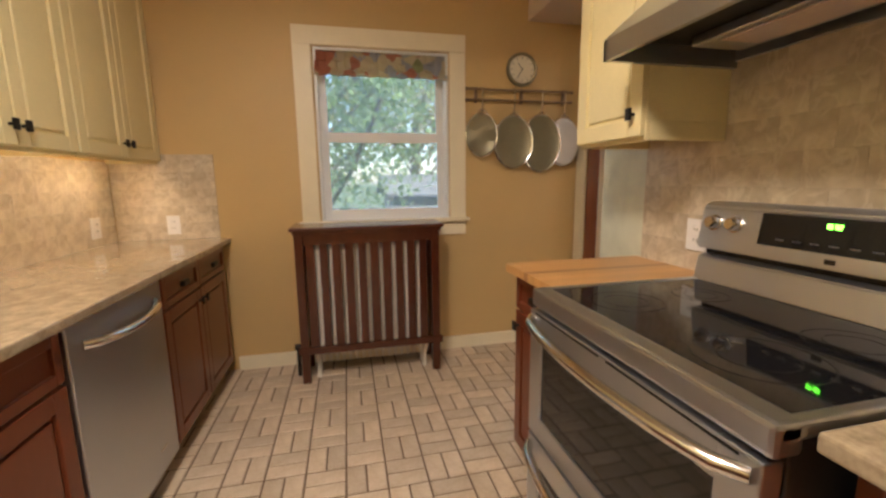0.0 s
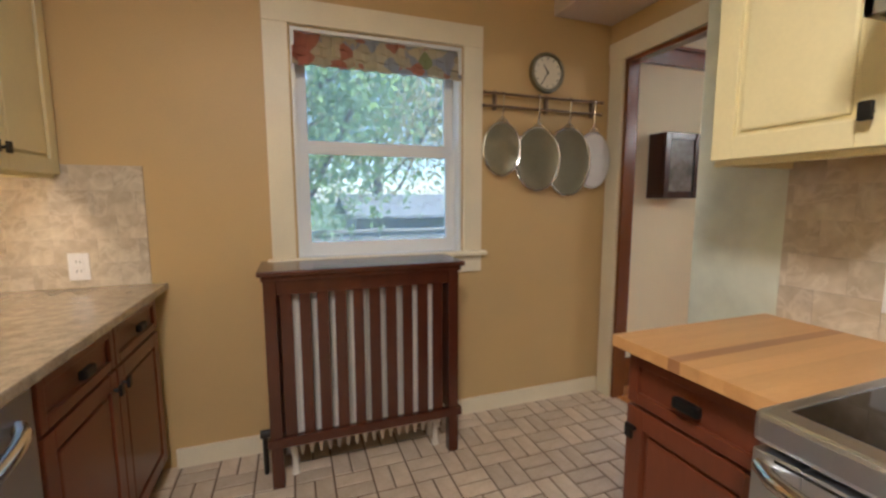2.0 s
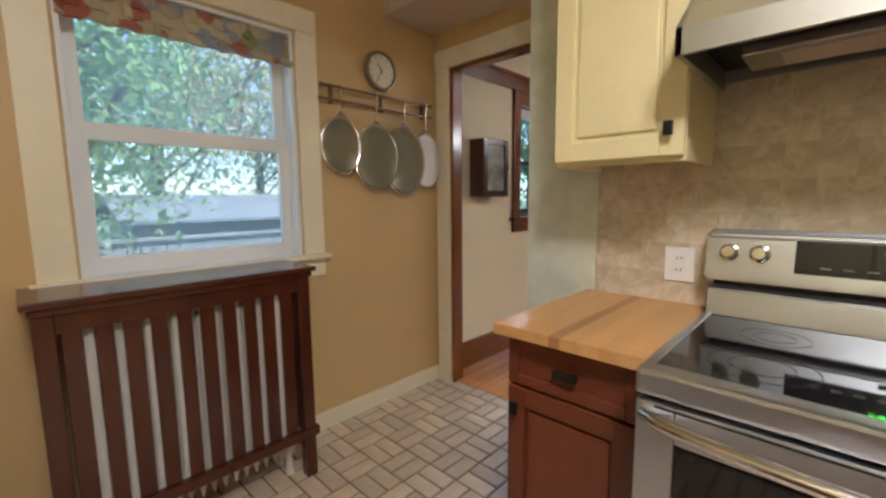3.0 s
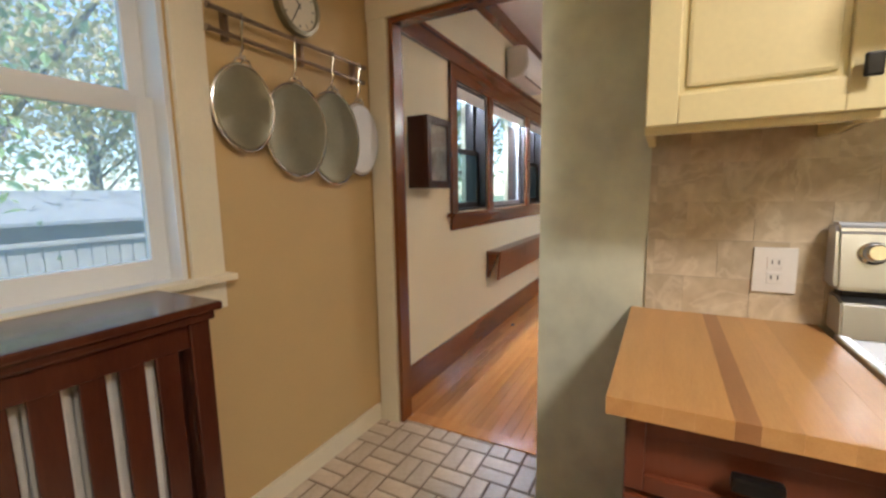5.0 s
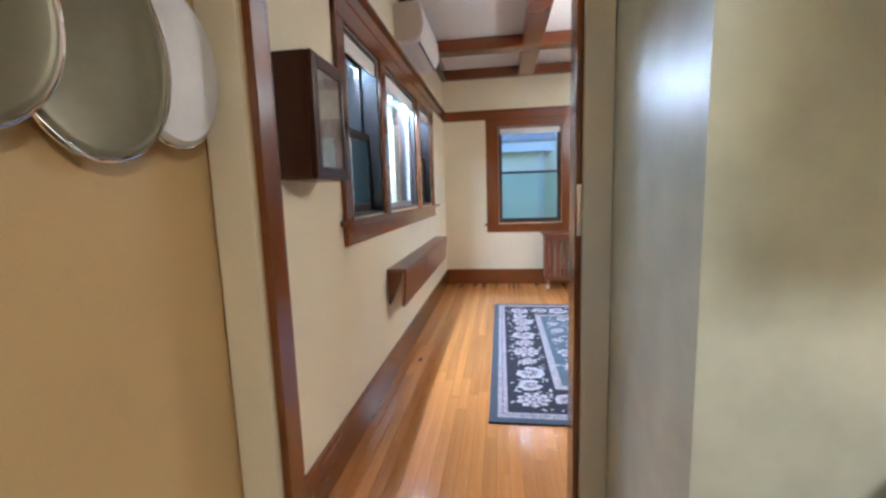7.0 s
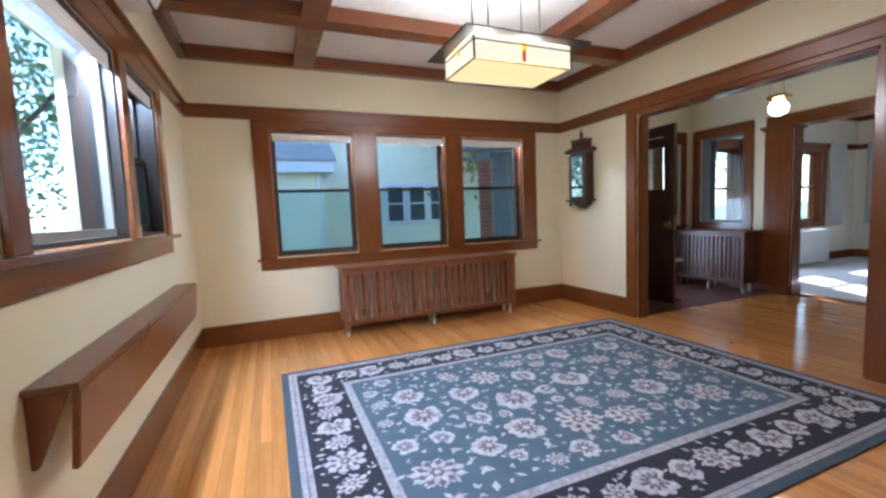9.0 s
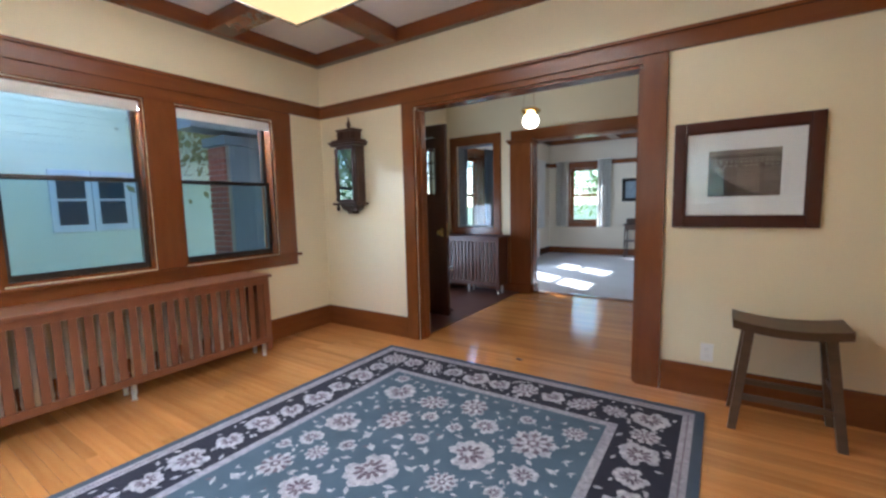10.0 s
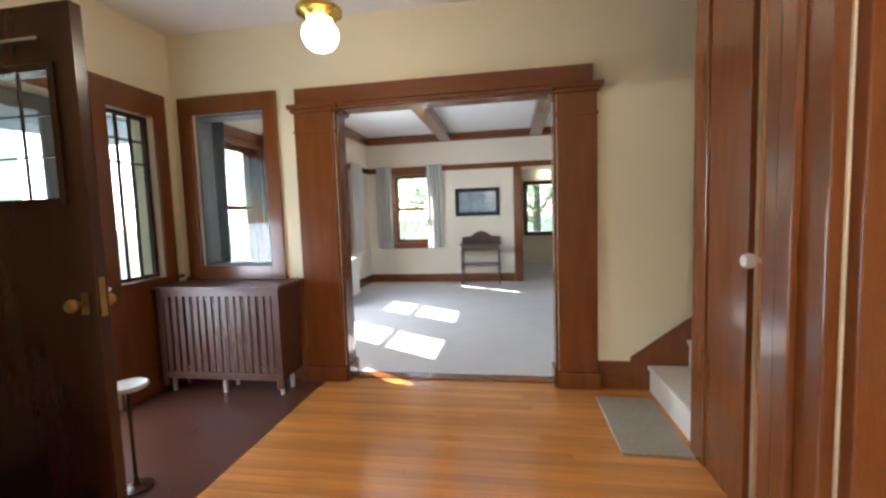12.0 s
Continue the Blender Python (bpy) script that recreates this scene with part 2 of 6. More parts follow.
wall("wall_living_east", "x", LE, 0.22, LF, -2.82, 0, CH + 0.02, PAINT_LIVING, "pale wall with windows", [(-6.35, -5.65, 0.76, 2.07), (-5.07, -4.37, 0.76, 2.07), (-3.95, -3.25, 0.6, 2.07)])
wall("wall_living_west", "x", 0.9, -0.2, LF, -2.82, 0, CH + 0.02, PAINT_LIVING, "plain pale wall")
wall("wall_sunroom_south", "y", -10.5, -0.2, 2.2, 6.0, 0, CH, PAINT_LIVING, "pale sunroom wall with a window", [(3.9, 4.75, 0.8, 1.98)])
wall("wall_sunroom_west", "x", 2.4, -0.2, -10.5, -7.72, 0, CH, PAINT_LIVING, "plain sunroom wall")
wall("wall_sunroom_east", "x", 5.8, 0.2, -10.5, -7.72, 0, CH, PAINT_LIVING, "plain sunroom wall")

for nm, lo, hi, mt, lb in (
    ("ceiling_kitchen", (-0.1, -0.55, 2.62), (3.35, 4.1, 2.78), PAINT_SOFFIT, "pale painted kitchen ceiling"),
    ("ceiling_dining", (3.3, -0.38, CH), (8.08, 4.1, CH + 0.12), PAINT_CEIL, "white dining room ceiling between dark beams"),
    ("ceiling_hall", (2.5, HF - 0.1, 2.75), (8.08, -0.3, 2.79), PAINT_CEIL, "white hall ceiling"),
    ("ceiling_living", (0.8, LF - 0.1, CH), (8.15, HF - 0.1, CH + 0.1), PAINT_CEIL, "white living room ceiling between dark beams"),
    ("ceiling_sunroom", (2.2, -10.7, 2.7), (6.0, LF - 0.1, 2.79), PAINT_CEIL, "plain sunroom ceiling"),
):
    tagged(bx(nm, lo, hi, mt, bevel=0), lb, "ceiling", kind="structure")
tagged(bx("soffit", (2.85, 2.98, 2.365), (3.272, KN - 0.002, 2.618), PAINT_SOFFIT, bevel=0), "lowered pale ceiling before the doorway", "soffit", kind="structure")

CARPET = material("white_carpet", (0.55, 0.535, 0.51), 0.95, var=0.06, scale=4, bump=0.5, fine=400)
GROUT = material("floor_grout", (0.16, 0.10, 0.06), 0.8, var=0.2)
SUBFLOOR = material("dark_floor_gap", (0.10, 0.035, 0.012), 0.6)
DARKFLOOR = material("brown_entry_floor", (0.085, 0.032, 0.021), 0.3, var=0.15, scale=3)
for nm, lo, hi, mt, lb in (
    ("floor_kitchen", (-0.05, -0.5, -0.1), (3.35, 4.1, -0.004), GROUT, "brown grout bed of the tiled kitchen floor"),
    ("floor_dining", (3.352, -0.31, -0.1), (8.0, 4.1, -0.004), SUBFLOOR, "honey coloured fir strip floor"),
    ("floor_hall", (2.5, HF - 0.08, -0.1), (8.0, -0.31, -0.004), SUBFLOOR, "honey coloured fir strip floor of the hall"),
    ("floor_living", (0.8, LF - 0.2, -0.1), (8.1, HF - 0.08, 0.004), CARPET, "white carpet with sun patches"),
    ("floor_sunroom", (2.2, -10.7, -0.1), (6.0, LF - 0.2, 0.0), CARPET, "pale sunroom floor"),
):
    tagged(bx(nm, lo, hi, mt, bevel=0), lb, "floor", kind="structure")
GROUND = material("lawn_ground", (0.05, 0.09, 0.025), 0.9, color2=(0.10, 0.13, 0.05), scale=0.8, fine=20, bump=0.4)
tagged(bx("ground", (-300, -300, -0.9), (300, 300, -0.6), GROUND, bevel=0), "grass around the house", "ground", kind="structure")

# ---- kitchen materials ----
STEEL = material("brushed_steel", (0.56, 0.575, 0.60), 0.34, 1.0, var=0.012, scale=1.5, fine=6, bump=0, rough_var=0.015)
CHROME = material("polished_steel", (0.72, 0.71, 0.69), 0.15, 1.0, var=0.04, bump=0)
ALU = material("worn_aluminium", (0.29, 0.265, 0.175), 0.44, 0.85, var=0.12, scale=6, bump=0.06, fine=60)
PALE_ALU = material("pale_scoured_aluminium", (0.74, 0.72, 0.68), 0.5, 0.5, var=0.06, scale=8, bump=0.05)
BLACKGLASS = material("black_glass", (0.008, 0.008, 0.009), 0.05, var=0.1, bump=0, rough_var=0.02)
BLACKIRON = material("black_iron", (0.02, 0.018, 0.016), 0.4, 0.6, var=0.2, scale=30, bump=0.1)
DARKMETAL = material("dark_hood_filter", (0.03, 0.028, 0.025), 0.5, 0.5, var=0.3, scale=12, bump=0.1)
WHITEPL = material("white_plastic", (0.82, 0.80, 0.76), 0.35, var=0.03, bump=0)
RADCREAM = material("cream_radiator_paint", (0.74, 0.70, 0.60), 0.45, var=0.1, scale=8, bump=0.08)
WOOD_COVER = material("cherry_radiator_cover", (0.056, 0.0135, 0.006), 0.26, color2=(0.090, 0.023, 0.0095), scale=2.4, fine=28, stretch=(7, 7, 1), bump=0, rough_var=0.03, coat=0.3)
GRANITE = material("speckled_granite", (0.22, 0.165, 0.10), 0.10, color2=(0.46, 0.37, 0.24), scale=22, fine=110, bump=0.01, rough_var=0.05)
STONE_TILE = material("tan_stone_tile", (0.42, 0.335, 0.215), 0.32, color2=(0.70, 0.61, 0.45), scale=7, fine=24, bump=0.04, rand=0.07)
n, l = STONE_TILE.node_tree.nodes, STONE_TILE.node_tree.links
vein, band, vmix, oi = n.new("ShaderNodeTexNoise"), n.new("ShaderNodeValToRGB"), n.new("ShaderNodeMixRGB"), n.new("ShaderNodeObjectInfo")
vein.noise_dimensions = "4D"
vein.inputs["Scale"].default_value, vein.inputs["Detail"].default_value, vein.inputs["Distortion"].default_value = 9, 6, 1.4
shift = n.new("ShaderNodeMath")
shift.operation, shift.inputs[1].default_value = "MULTIPLY", 40.0
l.new(oi.outputs["Random"], shift.inputs[0])
l.new(shift.outputs[0], vein.inputs["W"])
l.new(n["Texture Coordinate"].outputs["Object"], vein.inputs["Vector"])
band.color_ramp.elements[0].position, band.color_ramp.elements[0].color = 0.50, (0, 0, 0, 1)
band.color_ramp.elements[1].position, band.color_ramp.elements[1].color = 0.60, (0, 0, 0, 1)
peak = band.color_ramp.elements.new(0.55)
peak.color = (0.4, 0.4, 0.4, 1)
l.new(vein.outputs["Fac"], band.inputs[0])
l.new(band.outputs[0], vmix.inputs[0])
l.new(n["Principled BSDF"].inputs["Base Color"].links[0].from_socket, vmix.inputs[1])
vmix.inputs[2].default_value = (0.80, 0.72, 0.57, 1)
l.new(vmix.outputs[0], n["Principled BSDF"].inputs["Base Color"])
STONE_SHEET = material("tan_stone_joint", (0.56, 0.47, 0.33), 0.7, var=0.1)
BUTCHER = material("maple_butcher_block", (0.52, 0.27, 0.085), 0.36, color2=(0.66, 0.38, 0.14), scale=2.5, fine=40, stretch=(1.2, 9, 9), bump=0.02, rand=0.06)
BUTCHER_DARK = material("walnut_stripe", (0.32, 0.15, 0.055), 0.36, color2=(0.42, 0.21, 0.08), scale=2.5, fine=40, stretch=(1.2, 9, 9), bump=0.02)
SASH_DARK = material("dark_sash_paint", (0.025, 0.018, 0.015), 0.35, var=0.15, bump=0.02)
SASH_WHITE = material("white_sash_paint", (0.78, 0.79, 0.78), 0.35, var=0.03, bump=0.02)
PANE = glass("window_pane")
SCREENED = glass("screened_window_pane", (0.80, 0.89, 0.87))
# a milky layer in the glass paints the bright haze of the view
HAZE_PANE = glass("hazy_window_pane")
n, l = HAZE_PANE.node_tree.nodes, HAZE_PANE.node_tree.links
haze, dmix = n.new("ShaderNodeBsdfTranslucent"), n.new("ShaderNodeMixShader")
haze.inputs[0].default_value = (0.8, 0.84, 0.86, 1)
dmix.inputs[0].default_value = 0.2
l.new(n["Material Output"].inputs[0].links[0].from_socket, dmix.inputs[1])
l.new(haze.outputs[0], dmix.inputs[2])
l.new(dmix.outputs[0], n["Material Output"].inputs[0])
DIGIT = glow("green_display_digits", (0.25, 1.0, 0.05), 2.5)


def frame_rect(bm, axis, at, thick, a0, a1, z0, z1, w, bevel=0.003, wb=None, wt=None):
    """Four mitre-free bars round an opening; at is the face, thick its depth along the axis."""
    wb, wt = wb or w, wt or w
    for p0, p1, q0, q1 in ((a0, a0 + w, z0, z1), (a1 - w, a1, z0, z1), (a0 + w, a1 - w, z0, z0 + wb), (a0 + w, a1 - w, z1 - wt, z1)):
        lo, hi = ((at, p0, q0), (at + thick, p1, q1)) if axis == "x" else ((p0, at, q0), (p1, at + thick, q1))
        box(bm, [min(a, b) for a, b in zip(lo, hi)], [max(a, b) for a, b in zip(lo, hi)], bevel)


def cabinet_door(name, x, out, y0, y1, z0, z1, mat, parent, rail=0.055):
    """A raised-panel door or drawer front whose back lies at x and that faces along out (+1 or -1)."""
    bm = bmesh.new()
    frame_rect(bm, "x", x, 0.02 * out, y0, y1, z0, z1, rail, 0.003)
    d = part(name, bm, mat, parent)
    bm = bmesh.new()
    lo, hi = sorted((x, x + 0.008 * out))
    box(bm, (lo, y0 + rail - 0.002, z0 + rail - 0.002), (hi, y1 - rail + 0.002, z1 - rail + 0.002))
    if z1 - z0 > 0.2:
        lo, hi = sorted((x + 0.004 * out, x + 0.017 * out))
        box(bm, (lo, y0 + rail + 0.012, z0 + rail + 0.012), (hi, y1 - rail - 0.012, z1 - rail - 0.012), 0.008)
    part("panel", bm, mat, d)
    return d


def bow_knob(x, out, y, z, parent):
    """A dark square cabinet knob on a short post."""
    bm = bmesh.new()
    cyl(bm, (x, y, z), (x + 0.02 * out, y, z), 0.006, 0.005, 10)
    lo, hi = sorted((x + 0.016 * out, x + 0.026 * out))
    box(bm, (lo, y - 0.013, z - 0.02), (hi, y + 0.013, z + 0.02), 0.004)
    return part("knob", bm, BLACKIRON, parent, "dark iron knob")


def cup_pull(x, out, y, z, parent, w=0.07):
    bm = bmesh.new()
    lo, hi = sorted((x, x + 0.022 * out))
    box(bm, (lo, y - w / 2, z - 0.014), (hi, y + w / 2, z + 0.014), 0.007)
    return part("pull", bm, BLACKIRON, parent, "dark iron cup pull")


def base_unit(y0, y1, x0, x1, front, label, splits, pulls=True, drawer=True):
    """A base cabinet between y0 and y1; front is the x of its face, on the side that x1 lies."""
    out = 1 if front > (x0 + x1) / 2 else -1
    th = thing("base_cabinet", ((x0 + x1) / 2, (y0 + y1) / 2, 0), label, "cabinet", "cherry base cabinets")
    bm = bmesh.new()
    a, b = sorted((x0, x1))
    box(bm, (a, y0 + 0.002, 0.1), (b, y1 - 0.002, 0.882))
    part("body", bm, WOOD_BASE, th)
    ka, kb = (a + 0.01, b - 0.07) if out > 0 else (a + 0.07, b - 0.01)
    bx("toe_kick", (ka, y0 + 0.002, 0), (kb, y1 - 0.002, 0.098), WOOD_BASE, th, 0)
    for s0, s1 in splits:
        top = 0.72 if drawer else 0.87
        d = cabinet_door("door", front, out, s0 + 0.004, s1 - 0.004, 0.115, top, WOOD_BASE, th)
        if drawer:
            dr = cabinet_door("drawer", front, out, s0 + 0.004, s1 - 0.004, 0.732, 0.872, WOOD_BASE, th, 0.032)
            if pulls:
                cup_pull(front + 0.02 * out, out, (s0 + s1) / 2, 0.802, dr)
        if pulls:
            bow_knob(front + 0.02 * out, out, s1 - 0.035 if s0 == splits[0][0] else s0 + 0.035, 0.66, d)
    return th


# ---- kitchen: base cabinets and counters ----
base_unit(-0.35, 0.75, 0.16, 0.75, 0.75, "cherry base cabinet with raised panel doors under the granite counter", [(-0.35, 0.2), (0.2, 0.75)])
base_unit(0.755, 1.55, 0.16, 0.75, 0.75, "cherry base cabinet with drawers and doors under the granite counter", [(0.755, 1.15), (1.15, 1.55)])
base_unit(1.555, 2.35, 0.16, 0.75, 0.75, "cherry base cabinet beside the dishwasher with a drawer and door", [(1.555, 2.35)], pulls=False)
base_unit(2.985, 3.93, 0.16, 0.75, 0.75, "cherry base cabinet with two drawers and two doors in the corner", [(2.985, 3.44), (3.44, 3.9)])
base_unit(2.275, 2.665, 2.245, 2.81, 2.245, "small cherry base cabinet under the butcher block beside the stove", [(2.275, 2.665)])
base_unit(0.3, 1.455, 2.245, 2.81, 2.245, "cherry base cabinet under granite on the near side of the stove", [(0.3, 0.88), (0.88, 1.455)])
for nm, lo, hi, lb in (("countertop", (0.152, -0.39, 0.883), (0.80, 3.995, 0.915), "polished speckled granite countertop over the cherry cabinets"),
                       ("countertop", (2.165, 0.28, 0.883), (2.82, 1.468, 0.915), "polished speckled granite countertop beside the stove")):
    tagged(bx(nm, lo, hi, GRANITE, None, 0.006), lb, "countertop")
bb = thing("butcher_block_counter", (2.5, 2.47, 0.883), "maple butcher block counter with a dark walnut stripe beside the stove", "countertop")
edges = [2.258, 2.315, 2.37, 2.425, 2.475, 2.508, 2.56, 2.605, 2.65, 2.692]
for i, (s, e) in enumerate(zip(edges, edges[1:])):
    bx("stave", (2.19, s + 0.0001, 0.883), (2.822, e, 0.915), BUTCHER_DARK if i == 4 else BUTCHER, bb, 0.0003, "dark walnut stave" if i == 4 else "")

# ---- dishwasher ----
dw = thing("dishwasher", (0.47, 2.66, 0), "brushed steel dishwasher with a bowed bar handle under the counter", "dishwasher")
bx("body", (0.2, 2.36, 0.1), (0.745, 2.975, 0.88), DARKMETAL, dw, 0)
bx("kickplate", (0.2, 2.365, 0), (0.68, 2.97, 0.098), BLACKIRON, dw, 0.002)
d = bx("door", (0.746, 2.366, 0.105), (0.772, 2.968, 0.878), STEEL, dw, 0.006)
bm = bmesh.new()
hp = [(0.772 + 0.055 * math.sin(math.pi * min(1, max(0, k / 14))) ** 0.5, 2.43 + 0.475 * k / 14, 0.80 - 0.012 * math.sin(math.pi * k / 14)) for k in range(15)]
tube(bm, hp, 0.016, 10)
part("handle", bm, CHROME, d, "bowed steel bar handle", True)
bx("badge", (0.772, 2.80, 0.20), (0.7735, 2.86, 0.205), CHROME, d, 0)


# ---- upper cabinets ----
def upper_unit(y0, y1, x0, x1, front, z0, z1, label, doors, knob_at):
    out = 1 if front > (x0 + x1) / 2 else -1
    th = thing("upper_cabinet", ((x0 + x1) / 2, (y0 + y1) / 2, z0), label, "cabinet", "cream upper cabinets")
    bx("body", (x0, y0 + 0.001, z0 + 0.05), (x1, y1 - 0.001, z1), PAINT_CAB, th, 0.002)
    bx("light_rail", (min(front, front - 0.02 * out), y0 + 0.001, z0 - 0.012), (max(front, front - 0.02 * out), y1 - 0.001, z0 + 0.0495), PAINT_CAB, th, 0.003)
    for s in (y0 + 0.001, y1 - 0.019):
        bx("side_lip", (min(x0, x1) + (0 if out > 0 else 0.0205), s, z0 - 0.01), (max(x0, x1) - (0.0205 if out > 0 else 0), s + 0.018, z0 + 0.0495), PAINT_CAB, th, 0.002)
    for s0, s1 in doors:
        d = cabinet_door("door", front, out, s0 + 0.003, s1 - 0.003, z0 + 0.004, z1 - 0.01, PAINT_CAB, th, 0.06)
        if knob_at:
            k = knob_at if isinstance(knob_at, float) else (s1 - 0.03 if (s0, s1) == doors[0] else s0 + 0.03)
            bow_knob(front + 0.02 * out, out, k, z0 + 0.075, d)
    return th


for y0 in (0.40, 1.10, 1.80, 2.495, 3.19):
    y1 = min(y0 + 0.69, 3.985)
    if y0 > 3:
        y1 = 3.985
    ym = (y0 + y1) / 2
    upper_unit(y0, y1, 0.155, 0.43, 0.43, 1.395, 2.5, "cream painted upper cabinet with two raised panel doors over the counter", [(y0, ym), (ym, y1)], True)
upper_unit(2.277, 2.665, 2.50, 2.818, 2.50, 1.395, 2.5, "cream painted upper cabinet with one raised panel door beside the hood", [(2.277, 2.665)], 2.315)
upper_unit(1.49, 2.274, 2.50, 2.818, 2.50, 1.83, 2.5, "cream painted upper cabinet over the range hood", [(1.49, 1.88), (1.88, 2.274)], False)
upper_unit(0.7, 1.485, 2.50, 2.818, 2.50, 1.395, 2.5, "cream painted upper cabinet with raised panel doors over the granite", [(0.7, 1.09), (1.09, 1.485)], True)
for yy in (2.84, 3.58):
    uf = thing("under_cabinet_light", (0.38, yy, 1.429), "slim white under cabinet light fixed below a cream cabinet", "lamp", "under cabinet lights")
    bx("housing", (0.355, yy - 0.22, 1.432), (0.405, yy + 0.22, 1.4449), WHITEPL, uf, 0.003)
    bx("lens", (0.365, yy - 0.2, 1.429), (0.395, yy + 0.2, 1.4318), glow("under_cabinet_lens", (1.0, 0.75, 0.45), 2.5), uf, 0)

# ---- range ----
rg = thing("range", (2.45, 1.86, 0), "stainless steel double oven range with a black glass cooktop", "stove")
bx("body", (2.14, 1.482, 0.03), (2.78, 2.248, 0.895), material("charcoal_range_side", (0.03, 0.03, 0.032), 0.45), rg, 0.003)
bm = bmesh.new()
frame_rect(bm, "x", 2.115, 0.02, 1.477, 2.253, 0.895, 0.921, 0.02, 0.004)
box(bm, (2.115, 1.477, 0.895), (2.72, 1.50, 0.925), 0.005)
box(bm, (2.115, 2.23, 0.895), (2.72, 2.253, 0.925), 0.005)
box(bm, (2.105, 1.477, 0.87), (2.16, 2.253, 0.926), 0.01)
part("cooktop_rim", bm, STEEL, rg)
ct = bx("cooktop", (2.155, 1.498, 0.90), (2.70, 2.232, 0.9215), BLACKGLASS, rg, 0.001, "black glass cooktop")
ringm = material("burner_ring_print", (0.016, 0.016, 0.017), 0.2, bump=0)
for cx, cy, r in ((2.30, 2.06, 0.10), (2.30, 1.67, 0.115), (2.55, 2.06, 0.075), (2.55, 1.67, 0.09)):
    bm = bmesh.new()
    for rr in (r, r * 0.6):
        a = [bm.verts.new((cx + rr * math.cos(t * math.pi / 20), cy + rr * math.sin(t * math.pi / 20), 0.9221)) for t in range(40)]
        b = [bm.verts.new((cx + (rr - 0.003) * math.cos(t * math.pi / 20), cy + (rr - 0.003) * math.sin(t * math.pi / 20), 0.9221)) for t in range(40)]
        for k in range(40):
            bm.faces.new((a[k], a[(k + 1) % 40], b[(k + 1) % 40], b[k]))
    part("burner", bm, ringm, ct)
bm = bmesh.new()
prism(bm, [(2.70, 0.92), (2.715, 1.0), (2.745, 1.01), (2.80, 1.01), (2.80, 0.92)], "y", 1.482, 2.248, 0.004)
part("backguard_base", bm, STEEL, rg)
bx("vent_slot", (2.742, 1.49, 1.008), (2.79, 2.24, 1.026), BLACKIRON, rg, 0)
bm = bmesh.new()
prism(bm, [(2.712, 1.028), (2.735, 1.165), (2.75, 1.182), (2.80, 1.182), (2.80, 1.028)], "y", 1.477, 2.262, 0.008)
bg = part("backguard", bm, STEEL, rg)
bm = bmesh.new()
prism(bm, [(2.7165, 1.068), (2.731, 1.158), (2.736, 1.158), (2.722, 1.068)], "y", 1.66, 2.045, 0.001)
dp = part("display", bm, BLACKGLASS, bg, "black glass control display")
SEGMENTS = {"0": "abcdef", "1": "bc", "2": "abged", "3": "abgcd"}
BARS = {"a": (0, 1, 1, 1), "b": (1, 0.5, 1, 1), "c": (1, 0, 1, 0.5), "d": (0, 0, 1, 0), "e": (0, 0, 0, 0.5), "f": (0, 0.5, 0, 1), "g": (0, 0.5, 1, 0.5)}
for ch, dy in (("1", 0.0), ("0", 0.0095), ("3", 0.0225), ("2", 0.032)):
    bm = bmesh.new()
    for q in SEGMENTS[ch]:
        u0, v0, u1, v1 = BARS[q]
        box(bm, (2.7252, 1.876 - dy - 0.006 * u1 - 0.0008, 1.131 + 0.011 * v0 - 0.0008), (2.7272, 1.876 - dy - 0.006 * u0 + 0.0008, 1.131 + 0.011 * v1 + 0.0008))
    part("digit", bm, DIGIT, dp, "green lit digit")
bm = bmesh.new()
for z in (1.1345, 1.1385):
    box(bm, (2.7252, 1.8565, z - 0.0008), (2.7272, 1.8581, z + 0.0008))
part("colon", bm, DIGIT, dp, "green lit colon")
for k in range(7):
    bx("key_print", (2.719, 1.70 + 0.045 * k, 1.086), (2.7205, 1.722 + 0.045 * k, 1.089), STEEL, dp, 0)
for ky in (2.20, 2.125, 1.60, 1.525):
    bm = bmesh.new()
    lathe(bm, [(0.026, 0), (0.026, 0.006), (0.021, 0.008), (0.019, 0.028), (0.016, 0.031)], Matrix.Translation((2.727, ky, 1.115)) @ Matrix.Rotation(radians(-81), 4, "Y"), 20)
    k = part("knob", bm, CHROME, bg, "steel control knob", True)
bx("badge", (2.7135, 1.835, 1.042), (2.7165, 1.86, 1.055), BLACKIRON, bg, 0)
for z0, z1, wz0, wz1, hz, nm in ((0.452, 0.862, 0.52, 0.785, 0.835, "upper"), (0.10, 0.440, 0.15, 0.36, 0.405, "lower")):
    bm = bmesh.new()
    frame_rect(bm, "x", 2.098, 0.04, 1.484, 2.246, z0, z1, 0.075, 0.004, wb=wz0 - z0, wt=z1 - wz1)
    dr = part("oven_door", bm, STEEL, rg)
    bx("window", (2.104, 1.555, wz0 - 0.004), (2.118, 2.175, wz1 + 0.004), BLACKGLASS, dr, 0, "black glass oven window")
    bm = bmesh.new()
    tube(bm, [(2.098 - 0.062 * max(0.0, math.sin(math.pi * k / 20)) ** 0.45, 1.50 + 0.73 * k / 20, hz) for k in range(21)], 0.015, 10)
    part("handle", bm, CHROME, dr, "bowed steel oven handle", True)
for k in range(2):
    bx("vent", (2.0965, 1.52 + 0.36 * k, 0.853), (2.099, 1.85 + 0.36 * k, 0.858), BLACKIRON, rg, 0)
bx("kick_drawer", (2.125, 1.49, 0.0), (2.15, 2.24, 0.095), BLACKIRON, rg, 0.002)

